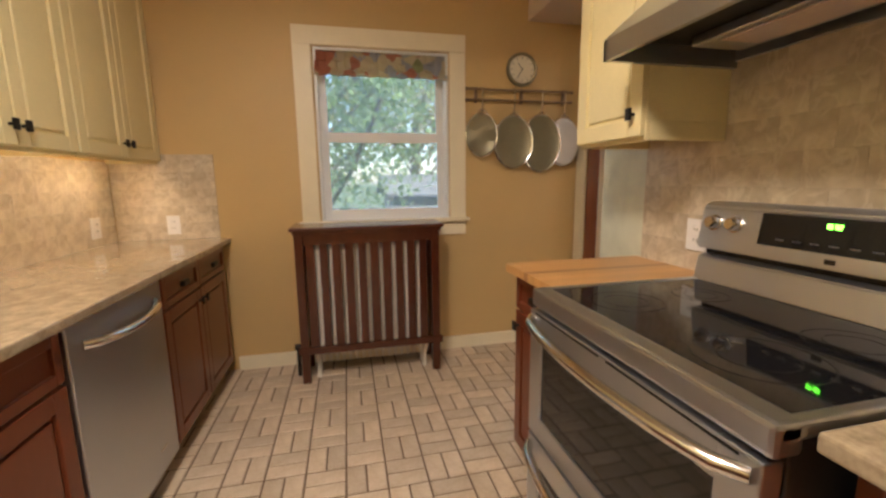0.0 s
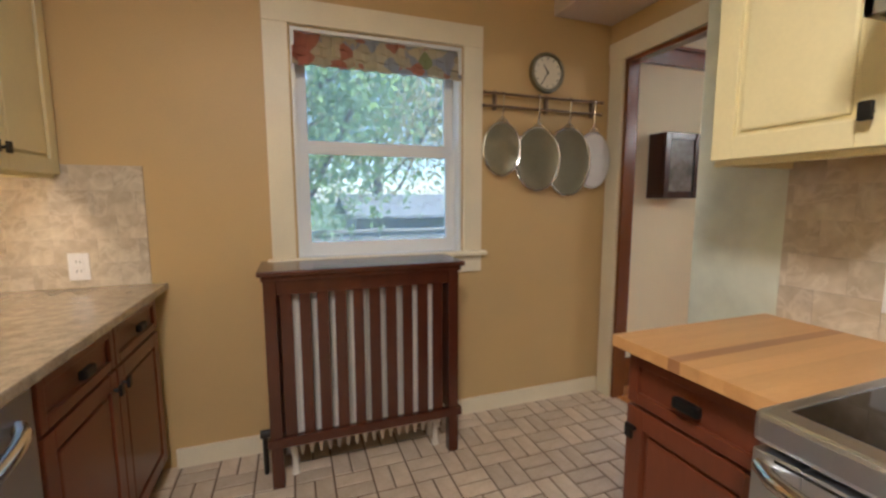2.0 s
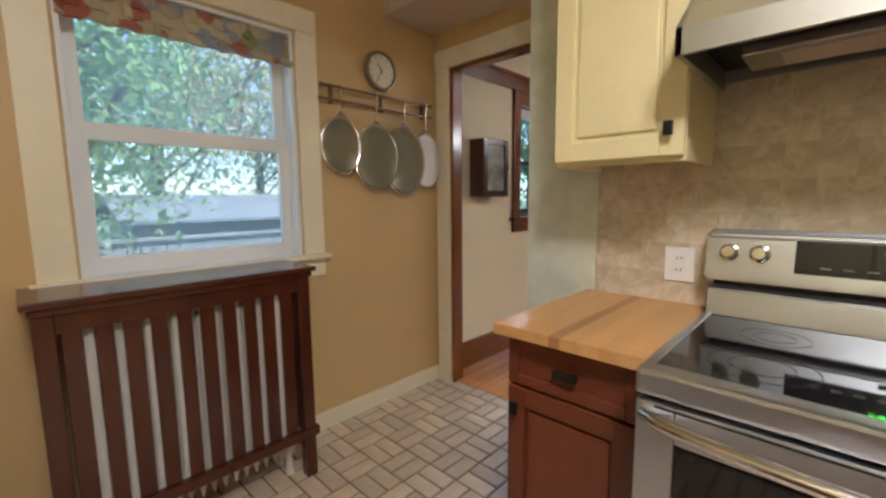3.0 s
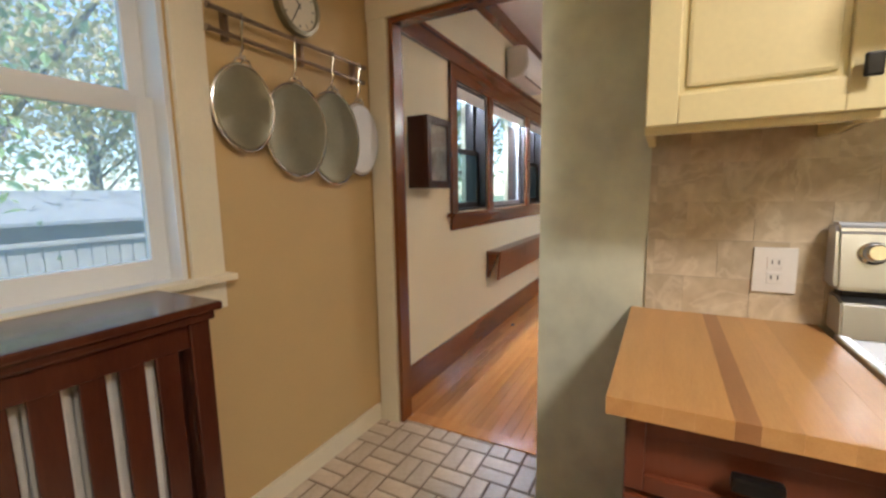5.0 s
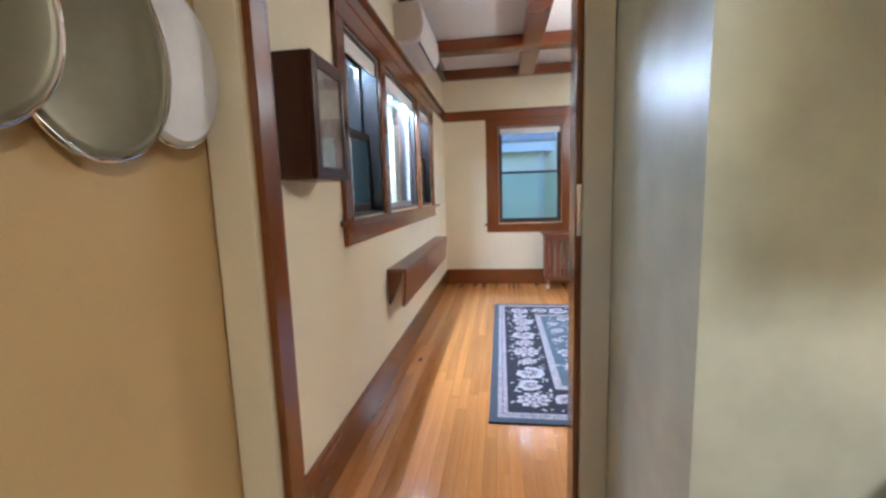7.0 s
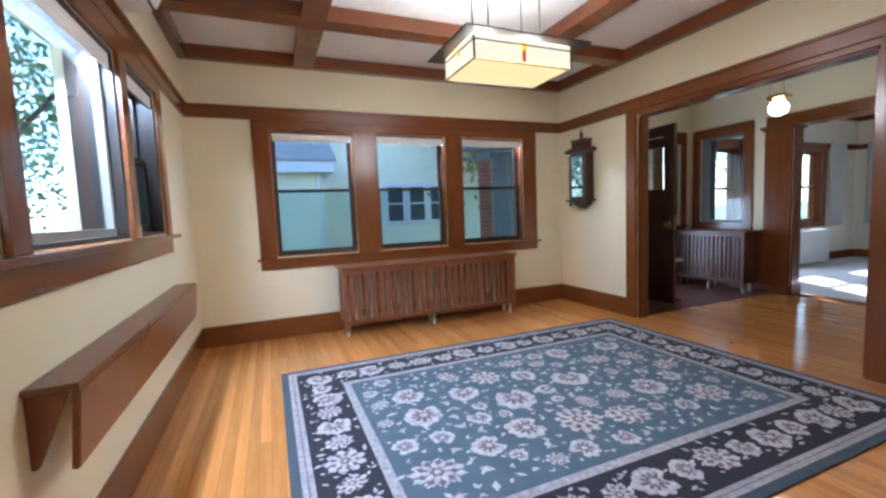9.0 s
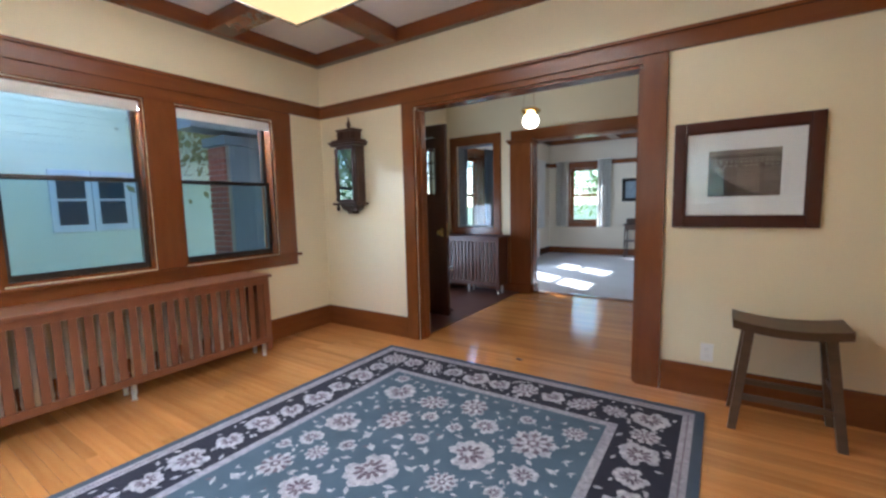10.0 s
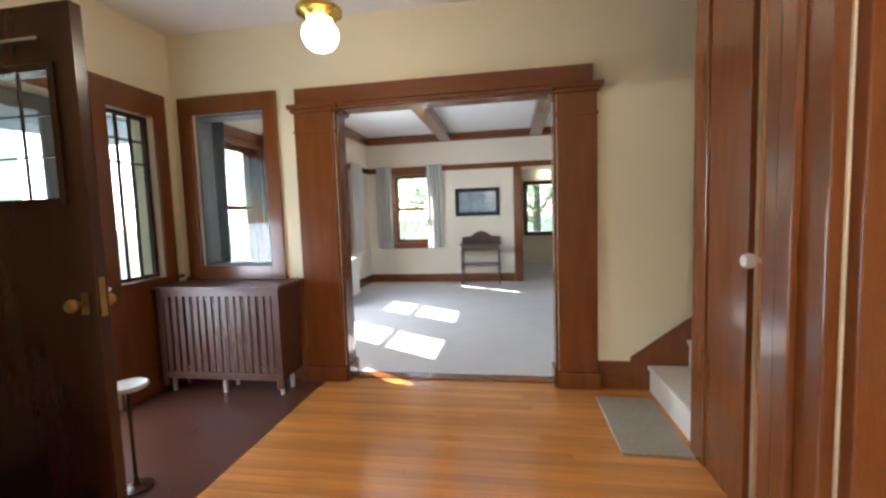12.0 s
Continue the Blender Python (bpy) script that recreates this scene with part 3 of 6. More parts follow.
# ---- range hood ----
hd = thing("range_hood", (2.58, 1.9, 1.63), "steel range hood with a dark filter under a cream cabinet", "range hood")
bm = bmesh.new()
prism(bm, [(2.33, 1.615), (2.33, 1.675), (2.50, 1.825), (2.82, 1.825), (2.82, 1.80), (2.51, 1.80), (2.345, 1.665), (2.345, 1.615)], "y", 1.49, 2.272)
for y in (1.49, 2.258):
    prism(bm, [(2.33, 1.615), (2.33, 1.675), (2.50, 1.825), (2.82, 1.825), (2.82, 1.615)], "y", y, y + 0.014)
box(bm, (2.805, 1.50, 1.635), (2.82, 2.262, 1.80))
part("shell", bm, STEEL, hd)
bx("filter", (2.36, 1.51, 1.672), (2.80, 2.256, 1.680), DARKMETAL, hd, 0, "dark greasy mesh filter")
bx("lamp_box", (2.56, 1.56, 1.642), (2.74, 2.18, 1.671), STEEL, hd, 0.006)
bx("lamp_lens", (2.585, 1.62, 1.638), (2.715, 2.10, 1.6415), material("pinkish_lens", (0.75, 0.6, 0.5), 0.3), hd, 0.001, "frosted hood lamp lens")


# ---- outlets ----
def wall_plate(axis, at, out, a, z, w=0.075, h=0.118, label="white outlet plate on the stone backsplash", sockets=2):
    th = thing("wall_outlet", (at, a, z) if axis == "x" else (a, at, z), label, "outlet", "wall outlets")

    def b(name, p0, p1, q0, q1, d0, d1, mat):
        lo, hi = ((at + d0 * out, p0, q0), (at + d1 * out, p1, q1)) if axis == "x" else ((p0, at + d0 * out, q0), (p1, at + d1 * out, q1))
        return bx(name, lo, hi, mat, th, 0.0015)
    b("plate", a - w / 2, a + w / 2, z - h / 2, z + h / 2, 0, 0.007, WHITEPL)
    for k in range(sockets):
        zc = z + (0.02 if k else -0.02)
        b("socket", a - 0.017, a + 0.017, zc - 0.015, zc + 0.015, 0.006, 0.0095, WHITEPL)
        for s in (-0.007, 0.007):
            b("slot", a + s - 0.0012, a + s + 0.0012, zc - 0.004, zc + 0.007, 0.009, 0.0102, BLACKIRON)


wall_plate("x", KE - 0.011, -1, 2.356, 1.052, 0.092, 0.118)
wall_plate("x", KW + 0.011, 1, 3.77, 1.022, 0.092)
wall_plate("y", KN - 0.011, -1, 0.479, 1.008, 0.075)

# ---- window ----
def casing(name, axis, at, out, a0, a1, z0, z1, w, mat, label, sill=0.05, apron=0.1, head_over=0.0, thick=0.02, lip=0.03):
    """Flat casing round an opening a0..a1, z0..z1 with a stool and apron below."""
    th = thing(name, (at, (a0 + a1) / 2, z0) if axis == "x" else ((a0 + a1) / 2, at, z0), label, "window trim", kind="structure")

    def b(nm, p0, p1, q0, q1, d, bev=0.003):
        lo, hi = ((at, p0, q0), (at + d * out, p1, q1)) if axis == "x" else ((p0, at, q0), (p1, at + d * out, q1))
        return bx(nm, lo, hi, mat, th, bev)
    b("side_casing", a0 - w, a0, z0, z1, thick)
    b("side_casing", a1, a1 + w, z0, z1, thick)
    b("head_casing", a0 - w - head_over, a1 + w + head_over, z1, z1 + w, thick + 0.003)
    if sill:
        b("sill", a0 - w - 0.02, a1 + w + 0.02, z0 - 0.022, z0, sill)
        b("apron", a0 - w + 0.01, a1 + w, z0 - 0.022 - apron, z0 - 0.022, thick - 0.002)
    return th


def double_hung(name, axis, at, a0, a1, z0, z1, meet, mat, label, d=1, w=0.045, depth=0.2, jamb_mat=None, shade=False, pane=PANE):
    """A double-hung window in an opening; at is the wall's inner face and d the way outwards."""
    th = thing(name, (at, (a0 + a1) / 2, z0) if axis == "x" else ((a0 + a1) / 2, at, z0), label, "window", kind="structure")
    jm = jamb_mat or mat

    def rect(nm, p, t, q0, q1, r0, r1, ww, wb=None):
        bm = bmesh.new()
        frame_rect(bm, axis, at + p * d, t * d, q0, q1, r0, r1, ww, 0.002, wb=wb)
        return part(nm, bm, jm if nm == "jamb" else mat, th)
    rect("jamb", 0.002, depth - 0.01, a0 + 0.001, a1 - 0.001, z0 + 0.001, z1 - 0.001, 0.018)
    low = rect("lower_sash", 0.07, 0.03, a0 + 0.019, a1 - 0.019, z0 + 0.019, meet + 0.015, w, wb=w * 1.4)
    up = rect("upper_sash", 0.102, 0.03, a0 + 0.019, a1 - 0.019, meet - 0.015, z1 - 0.019, w)
    for sash, p, r0, r1 in ((low, 0.085, z0 + 0.02, meet), (up, 0.117, meet, z1 - 0.02)):
        lo, hi = ((at + p * d, a0 + 0.02 + w * 0.8, r0 + w * 0.6), (at + (p + 0.004) * d, a1 - 0.02 - w * 0.8, r1 - w * 0.4))
        if axis == "y":
            lo, hi = (lo[1], lo[0], lo[2]), (hi[1], hi[0], hi[2])
        g = bx("pane", lo, hi, SCREENED if sash is low and mat is SASH_DARK else pane, sash, 0)
        g.visible_shadow = False
    return th


casing("window_trim_kitchen", "y", KN, -1, 1.365, 2.272, 1.0, 2.125, 0.112, PAINT_TRIM, "cream painted window casing with a stool and apron", 0.06, 0.10)
double_hung("window_1", "y", KN, 1.375, 2.267, 0.98, 2.121, 1.565, SASH_WHITE, "white double hung kitchen window looking onto trees", w=0.05, pane=HAZE_PANE)
VAL = bpy.data.materials.new("floral_valance_fabric")
VAL.use_nodes = True
n, l = VAL.node_tree.nodes, VAL.node_tree.links
tc, vo, rp = n.new("ShaderNodeTexCoord"), n.new("ShaderNodeTexVoronoi"), n.new("ShaderNodeValToRGB")
vo.inputs["Scale"].default_value = 16
rp.color_ramp.interpolation = "CONSTANT"
rp.color_ramp.elements[0].color = (0.74, 0.62, 0.42, 1)
rp.color_ramp.elements[1].position, rp.color_ramp.elements[1].color = 0.25, (0.60, 0.26, 0.17, 1)
for ps, c in ((0.42, (0.70, 0.58, 0.40)), (0.6, (0.50, 0.47, 0.48)), (0.75, (0.66, 0.55, 0.36)), (0.9, (0.42, 0.42, 0.20))):
    e = rp.color_ramp.elements.new(ps)
    e.color = (*c, 1)
l.new(tc.outputs["Object"], vo.inputs["Vector"])
l.new(vo.outputs["Color"], rp.inputs[0])
l.new(rp.outputs[0], n["Principled BSDF"].inputs["Base Color"])
n["Principled BSDF"].inputs["Roughness"].default_value = 0.9
tr, mx = n.new("ShaderNodeBsdfTranslucent"), n.new("ShaderNodeMixShader")
l.new(rp.outputs[0], tr.inputs[0])
mx.inputs[0].default_value = 0.45
l.new(n["Principled BSDF"].outputs[0], mx.inputs[1])
l.new(tr.outputs[0], mx.inputs[2])
l.new(mx.outputs[0], n["Material Output"].inputs[0])
va = thing("valance", (1.82, 3.98, 1.95), "gathered floral roman valance at the head of the window", "curtain")
for k, (z0, z1, dy) in enumerate(((2.03, 2.118, 0.0), (1.985, 2.05, 0.012), (1.945, 2.0, 0.022))):
    bm = bmesh.new()
    cols = 60
    fr = []
    for i in range(cols + 1):
        x = 1.382 + (2.262 - 1.382) * i / cols
        w = 0.006 * math.sin(i * 0.9 + k) + 0.004 * math.sin(i * 2.3)
        fr.append((x, w))
    rows = []
    for zz, bulge in ((z1, 0.0), ((z0 + z1) / 2, 0.016), (z0 + 0.008, 0.02), (z0, 0.008)):
        rows.append([bm.verts.new((x, 4.03 - dy - bulge - w, zz + 0.4 * w)) for x, w in fr])
    for a, b in zip(rows, rows[1:]):
        for i in range(cols):
            bm.faces.new((a[i], a[i + 1], b[i + 1], b[i]))
    bmesh.ops.solidify(bm, geom=bm.faces[:], thickness=0.004)
    part("fold", bm, VAL, va, smooth=True)


# ---- radiators and their slatted covers ----
def radiator(th, axis, lo, hi, z0, z1, n, mat):
    """Cast columns side by side along the long way."""
    for k in range(n):
        c = lo[0] + (hi[0] - lo[0]) * (k + 0.5) / n
        for m in (0.3, 0.7):
            y = lo[1] + (hi[1] - lo[1]) * m
            p = (c, y) if axis == "x" else (y, c)
            bm = bmesh.new()
            lathe(bm, [(0.004, z0 - 0.085), (0.011, z0 - 0.05), (0.024, z0 - 0.01), (0.019, z0 + 0.04), (0.019, z1 - 0.05), (0.026, z1 - 0.02), (0.012, z1)], Matrix.Translation((*p, 0)), 8)
            part("radiator_column", bm, mat, th, smooth=True)


rc = thing("radiator_cover", (1.67, 3.8, 0), "dark cherry slatted radiator cover under the kitchen window", "radiator cover")
bm = bmesh.new()
box(bm, (1.20, 3.642, 0.972), (2.14, 3.978, 0.995), 0.006)
box(bm, (1.215, 3.656, 0.948), (2.125, 3.975, 0.972), 0.006)
part("top", bm, WOOD_COVER, rc)
for x in (1.222, 2.062):
    for y in (3.665, 3.92):
        bx("leg", (x, y, 0), (x + 0.052, y + 0.05, 0.948), WOOD_COVER, rc, 0.004)
bx("top_rail", (1.274, 3.672, 0.885), (2.062, 3.692, 0.948), WOOD_COVER, rc, 0.003)
bx("bottom_rail", (1.21, 3.655, 0.195), (2.13, 3.69, 0.24), WOOD_COVER, rc, 0.006)
for x in (1.226, 2.066):
    bx("side_panel", (x, 3.716, 0.22), (x + 0.04, 3.918, 0.948), WOOD_COVER, rc, 0.002)
for k in range(10):
    x = 1.285 + 0.0775 * k
    bx("slat", (x + (0.004 if k % 3 == 1 else 0), 3.675, 0.24), (x + 0.052, 3.689, 0.885), WOOD_COVER, rc, 0.003)
ri = thing("radiator", (1.67, 3.82, 0), "cream painted cast iron radiator behind the slatted cover", "radiator")
radiator(ri, "x", (1.29, 3.68), (2.05, 3.86), 0.19, 0.90, 18, RADCREAM)
for x in (1.32, 2.02):
    for y in (3.76, 3.86):
        bm = bmesh.new()
        lathe(bm, [(0.02, 0), (0.014, 0.03), (0.012, 0.16), (0.022, 0.19)], Matrix.Translation((x, y, 0)), 10)
        part("foot", bm, RADCREAM, ri, smooth=True)
bm = bmesh.new()
tube(bm, [(1.19, 3.80, 0.0), (1.19, 3.80, 0.15), (1.19, 3.80, 0.2)], 0.012)
cyl(bm, (1.17, 3.80, 0.2), (1.24, 3.80, 0.2), 0.02, None, 12)
part("valve", bm, BLACKIRON, ri, "dark iron valve on the radiator pipe")

# ---- pans, rail and clock on the north wall ----
rail = thing("pot_rail", (2.8, 3.96, 1.85), "wall mounted double bar pot rail with hooks", "pot rail")
BAR = material("worn_bronze_bar", (0.30, 0.22, 0.15), 0.35, 0.9, var=0.2, scale=20, bump=0.03)
for z, y in ((1.886, 3.955), (1.818, 3.965)):
    bm = bmesh.new()
    cyl(bm, (2.385, y, z), (3.185, y, z), 0.008, None, 10)
    for x in (2.385, 3.185):
        cyl(bm, (x - 0.006, y, z), (x + 0.006, y, z), 0.011, None, 10)
    part("bar", bm, BAR, rail, smooth=True)
for x in (2.46, 2.80, 3.13):
    bm = bmesh.new()
    box(bm, (x - 0.009, 3.972, 1.80), (x + 0.009, 3.998, 1.905), 0.004)
    for z, y in ((1.886, 3.955), (1.818, 3.965)):
        cyl(bm, (x, y, z), (x, 3.98, z), 0.006, None, 8)
    part("bracket", bm, BAR, rail, smooth=True)
# lids hang like shingles, each turned a little so that its free edge stands off the wall
for x, y, rx, rz, cz, depth, mat, lb in ((2.498, 3.966, 0.110, 0.150, 1.580, 0.018, ALU, "worn aluminium lid hanging from the pot rail"),
                                         (2.735, 3.964, 0.140, 0.184, 1.531, 0.018, ALU, "large worn aluminium pan hanging from the pot rail"),
                                         (2.950, 3.964, 0.143, 0.203, 1.522, 0.018, ALU, "large dull aluminium lid hanging from the pot rail"),
                                         (3.128, 3.962, 0.116, 0.172, 1.534, 0.026, PALE_ALU, "bright deep pot lid hanging from the pot rail")):
    pn = thing("pan", (x, y, cz), lb, "pan", "pans on the rail")
    m = Matrix.Translation((x, y, cz)) @ Matrix.Rotation(radians(-10), 4, "Z") @ Matrix.Rotation(radians(90), 4, "X") @ Matrix.Diagonal((rx / rz, 1, 1, 1))
    bm = bmesh.new()
    if depth > 0.02:
        rows = [(rz * 0.99, 0), (rz, 0.004), (rz * 0.97, depth * 0.75), (rz * 0.93, depth), (rz * 0.5, depth * 1.06), (0.0, depth * 1.08)]
    else:
        rows = [(rz * 0.99, 0), (rz, 0.004), (rz * 0.985, 0.01), (rz * 0.93, 0.014), (rz * 0.90, depth * 0.7), (rz * 0.88, depth * 0.6), (rz * 0.3, depth * 0.75), (0.0, depth * 0.8)]
    lathe(bm, rows, m, 40)
    part("dish", bm, mat, pn, smooth=True)
    bm = bmesh.new()
    tube(bm, [m @ Vector((rz * math.cos(t * math.pi / 24), rz * math.sin(t * math.pi / 24), 0.006)) for t in range(49)], 0.006, 8)
    part("rolled_rim", bm, CHROME, pn, smooth=True)
    bm = bmesh.new()
    tube(bm, [(x - 0.035, y - 0.01, cz + rz - 0.004), (x - 0.026, y - 0.014, cz + rz + 0.014), (x + 0.026, y - 0.014, cz + rz + 0.014), (x + 0.035, y - 0.01, cz + rz - 0.004)], 0.004, 8)
    part("loop_handle", bm, CHROME, pn, smooth=True)
    top = cz + rz + 0.014
    bm = bmesh.new()
    tube(bm, [(x, 3.968, 1.889), (x, 3.956, 1.898), (x, 3.942, 1.892), (x, 3.940, 1.87), (x, 3.950, 1.82), (x, 3.946, 0.5 * (1.82 + top)), (x, y - 0.004, top + 0.02), (x, y - 0.010, top - 0.006), (x, y - 0.020, top - 0.004), (x, y - 0.024, top + 0.012)], 0.0045, 8)
    part("hook", bm, CHROME, pn, smooth=True)
ck = thing("wall_clock", (2.80, 3.99, 2.035), "round pale wall clock with a brushed metal rim", "clock")
mc = Matrix.Translation((2.80, 3.998, 2.035)) @ Matrix.Rotation(radians(90), 4, "X")
bm = bmesh.new()
lathe(bm, [(0.112, 0), (0.116, 0.012), (0.112, 0.03), (0.096, 0.034), (0.092, 0.022), (0.0, 0.022)], mc, 40)
part("case", bm, ALU, ck, smooth=True)
bm = bmesh.new()
lathe(bm, [(0.092, 0.0222), (0.092, 0.0232), (0.0, 0.0232)], mc, 40)
part("dial", bm, material("cream_clock_dial", (0.72, 0.66, 0.5), 0.5), ck)
for t in range(12):
    bm = bmesh.new()
    box(bm, (-0.002, 0.072, 0.0233), (0.002, 0.084, 0.0245))
    bmesh.ops.transform(bm, matrix=mc @ Matrix.Rotation(radians(30 * t), 4, "Z"), verts=bm.verts[:])
    part("hour_mark", bm, BLACKIRON, ck)
for ang, ln in ((150, 0.07), (35, 0.05)):
    bm = bmesh.new()
    box(bm, (-0.0022, -0.012, 0.0247), (0.0022, ln, 0.026))
    bmesh.ops.transform(bm, matrix=mc @ Matrix.Rotation(radians(ang), 4, "Z"), verts=bm.verts[:])
    part("clock_hand", bm, BLACKIRON, ck)

# ---- kitchen trim and the doorway ----
def board(name, lo, hi, mat, label, category="trim", bevel=0.003):
    return tagged(bx(name, lo, hi, mat, None, bevel), label, category, kind="structure")


board("baseboard_kitchen_north", (0.78, KN - 0.018, 0), (3.257, KN, 0.095), PAINT_TRIM, "cream painted baseboard along the kitchen wall", "baseboard")
board("baseboard_nook", (2.843, 2.978, 0), (3.257, 2.996, 0.095), PAINT_TRIM, "cream painted baseboard beside the doorway", "baseboard")
dt = thing("door_trim_kitchen", (3.26, 3.47, 0), "cream painted casing round the doorway", "door trim", kind="structure")
bx("side_casing", (3.258, 3.872, 0), (3.275, 3.984, 2.13), PAINT_TRIM, dt)
bx("side_casing", (3.258, 2.98, 0), (3.275, 3.045, 2.13), PAINT_TRIM, dt)
bx("head_casing", (3.255, 2.985, 2.13), (3.275, 3.99, 2.245), PAINT_TRIM, dt)
bx("strike_plate", (3.2555, 3.05, 1.13), (3.258, 3.06, 1.25), CHROME, dt, 0.0005)
dj = thing("door_jamb_dining", (3.35, 3.47, 0), "dark stained wooden jamb lining the doorway", "door trim", kind="structure")
bx("jamb", (3.276, 3.845, 0), (3.352, 3.868, 2.128), WOOD_TRIM, dj)
bx("jamb", (3.276, 3.045, 0), (3.352, 3.06, 2.128), WOOD_TRIM, dj)
bx("head_jamb", (3.276, 3.06, 2.105), (3.352, 3.845, 2.128), WOOD_TRIM_H, dj)
bx("side_casing", (3.352, 3.85, 0), (3.37, 3.976, 2.13), WOOD_TRIM, dj)
bx("side_casing", (3.352, 2.95, 0), (3.37, 3.059, 2.13), WOOD_TRIM, dj)
bx("head_casing", (3.352, 2.95, 2.13), (3.372, 3.976, 2.16), WOOD_TRIM_H, dj)
bx("threshold", (3.31, 3.06, -0.003), (3.40, 3.845, 0.006), WOOD_FLOOR, dj, 0.002)

# ---- dining room ----
SHADE = material("white_roller_shade", (0.72, 0.70, 0.66), 0.8, var=0.04)
WOOD_RAD = material("walnut_radiator_cover", (0.135, 0.046, 0.017), 0.30, color2=(0.215, 0.080, 0.031), scale=2.2, fine=28, stretch=(7, 7, 1), bump=0.01, rand=0.1)


def ring_board(name, z0, z1, t, label, category, runs, mat=WOOD_TRIM_H):
    """Boards along walls: (axis, face, way into the room, from, to)."""
    for k, (axis, at, out, a0, a1) in enumerate(runs):
        lo, hi = ((at, a0, z0), (at + t * out, a1, z1)) if axis == "x" else ((a0, at, z0), (a1, at + t * out, z1))
        board(name + "_%d" % (k + 1), lo, hi, mat, label, category)


ring_board("picture_rail_dining", 2.165, 2.265, 0.028, "dark stained picture rail round the dining room", "trim",
           [("y", DN, -1, 3.45, DE), ("x", DE, -1, DS + 0.03, DN - 0.03), ("y", DS, 1, 3.45, DE), ("x", DW, 1, DS, DN - 0.03)])
ring_board("picture_rail_cap_dining", 2.265, 2.285, 0.05, "dark stained cap on the picture rail", "trim",
           [("y", DN, -1, 3.45, DE), ("x", DE, -1, DS + 0.05, DN - 0.05), ("y", DS, 1, 3.45, DE), ("x", DW, 1, DS, DN - 0.05)])
ring_board("baseboard_dining", 0.0, 0.20, 0.02, "tall dark stained baseboard", "baseboard",
           [("y", DN, -1, 3.375, DE), ("x", DE, -1, DS + 0.02, DN - 0.02), ("y", DS, 1, 6.765, DE), ("y", DS, 1, DW, 4.625), ("x", DW, 1, DS, 2.945)])
# box beams on the ceiling
ring_board("beam_dining_edge", 2.68, CH - 0.001, 0.075, "dark stained perimeter beam", "beam",
           [("y", DN, -1, DW, DE), ("x", DE, -1, DS + 0.075, DN - 0.075), ("y", DS, 1, DW, DE), ("x", DW, 1, DS + 0.075, DN - 0.075)])
for k, x in enumerate((6.73, 4.37)):
    board("beam_dining_cross_%d" % (k + 1), (x, DS + 0.076, 2.682), (x + 0.18, DN - 0.076, CH - 0.001), WOOD_TRIM_H, "dark stained box beam across the ceiling", "beam", 0.006)
for k, y in enumerate((2.81, 0.72)):
    for q, (x0, x1) in enumerate(((DW + 0.076, 4.369), (4.551, 6.729), (6.911, DE - 0.076))):
        board("beam_dining_long_%d_%d" % (k + 1, q + 1), (x0, y, 2.682), (x1, y + 0.19, CH - 0.001), WOOD_TRIM_H, "dark stained box beam along the ceiling", "beam", 0.006)

# east windows
et = thing("window_trim_east", (DE, 1.8, 0.8), "dark stained casing round three windows", "window trim", kind="structure")
for a0, a1 in ((3.262, 3.42), (2.212, 2.448), (1.192, 1.398), (0.155, 0.348)):
    bx("casing", (DE - 0.022, a0, 0.815), (DE, a1, 2.163), WOOD_TRIM, et)
bx("head_casing", (DE - 0.024, 0.155, 2.072), (DE - 0.0005, 3.42, 2.163), WOOD_TRIM_H, et)
bx("sill", (DE - 0.055, 0.125, 0.79), (DE, 3.45, 0.815), WOOD_TRIM_H, et)
bx("apron", (DE - 0.02, 0.155, 0.70), (DE, 3.42, 0.79), WOOD_TRIM_H, et)
for k, (a0, a1) in enumerate(EWINS):
    double_hung("window_east_%d" % (k + 1), "x", DE, a0, a1, 0.82, 2.07, 1.485, SASH_DARK, "double hung window with thin dark sashes", w=0.028, jamb_mat=WOOD_TRIM)
    sh = thing("roller_shade", (DE + 0.03, (a0 + a1) / 2, 2.02), "rolled up white shade at the head of the window", "window shade", "roller shades")
    bx("roll", (DE + 0.01, a0 + 0.02, 2.012), (DE + 0.045, a1 - 0.02, 2.051), SHADE, sh, 0.012)
    bx("cloth", (DE + 0.012, a0 + 0.025, 1.985), (DE + 0.016, a1 - 0.025, 2.03), SHADE, sh, 0.001)
    bx("hem_bar", (DE + 0.009, a0 + 0.025, 1.975), (DE + 0.019, a1 - 0.025, 1.987), SHADE, sh, 0.003)

# north windows
# pale frame darkened in colour to offset the daylight strip lamp beside it
SASH_DIMMED = material("dimmed_pale_sash_paint", (0.30, 0.29, 0.27), 0.5, var=0.06, bump=0.02)


def fixed_pane(name, a0, a1, z0, z1, label):
    th = thing(name, ((a0 + a1) / 2, DN, z0), label, "window", kind="structure")
    for nm, p, t, inset, w, mt in (("jamb", 0.002, 0.19, 0.001, 0.018, SASH_DARK), ("frame", 0.05, 0.035, 0.019, 0.035, SASH_DIMMED)):
        x0, x1, q0, q1 = a0 + inset, a1 - inset, z0 + inset, z1 - inset
        for lo, hi in (((x0, q0), (x0 + w, q1)), ((x1 - w, q0), (x1, q1)), ((x0 + w, q0), (x1 - w, q0 + w)), ((x0 + w, q1 - w), (x1 - w, q1))):
            bx(nm, (lo[0], DN + p, lo[1]), (hi[0], DN + p + t, hi[1]), mt, th, 0.002)
    g = bx("pane", (a0 + 0.05, DN + 0.066, z0 + 0.05), (a1 - 0.05, DN + 0.07, z1 - 0.05), PANE, th, 0)
    g.visible_shadow = False


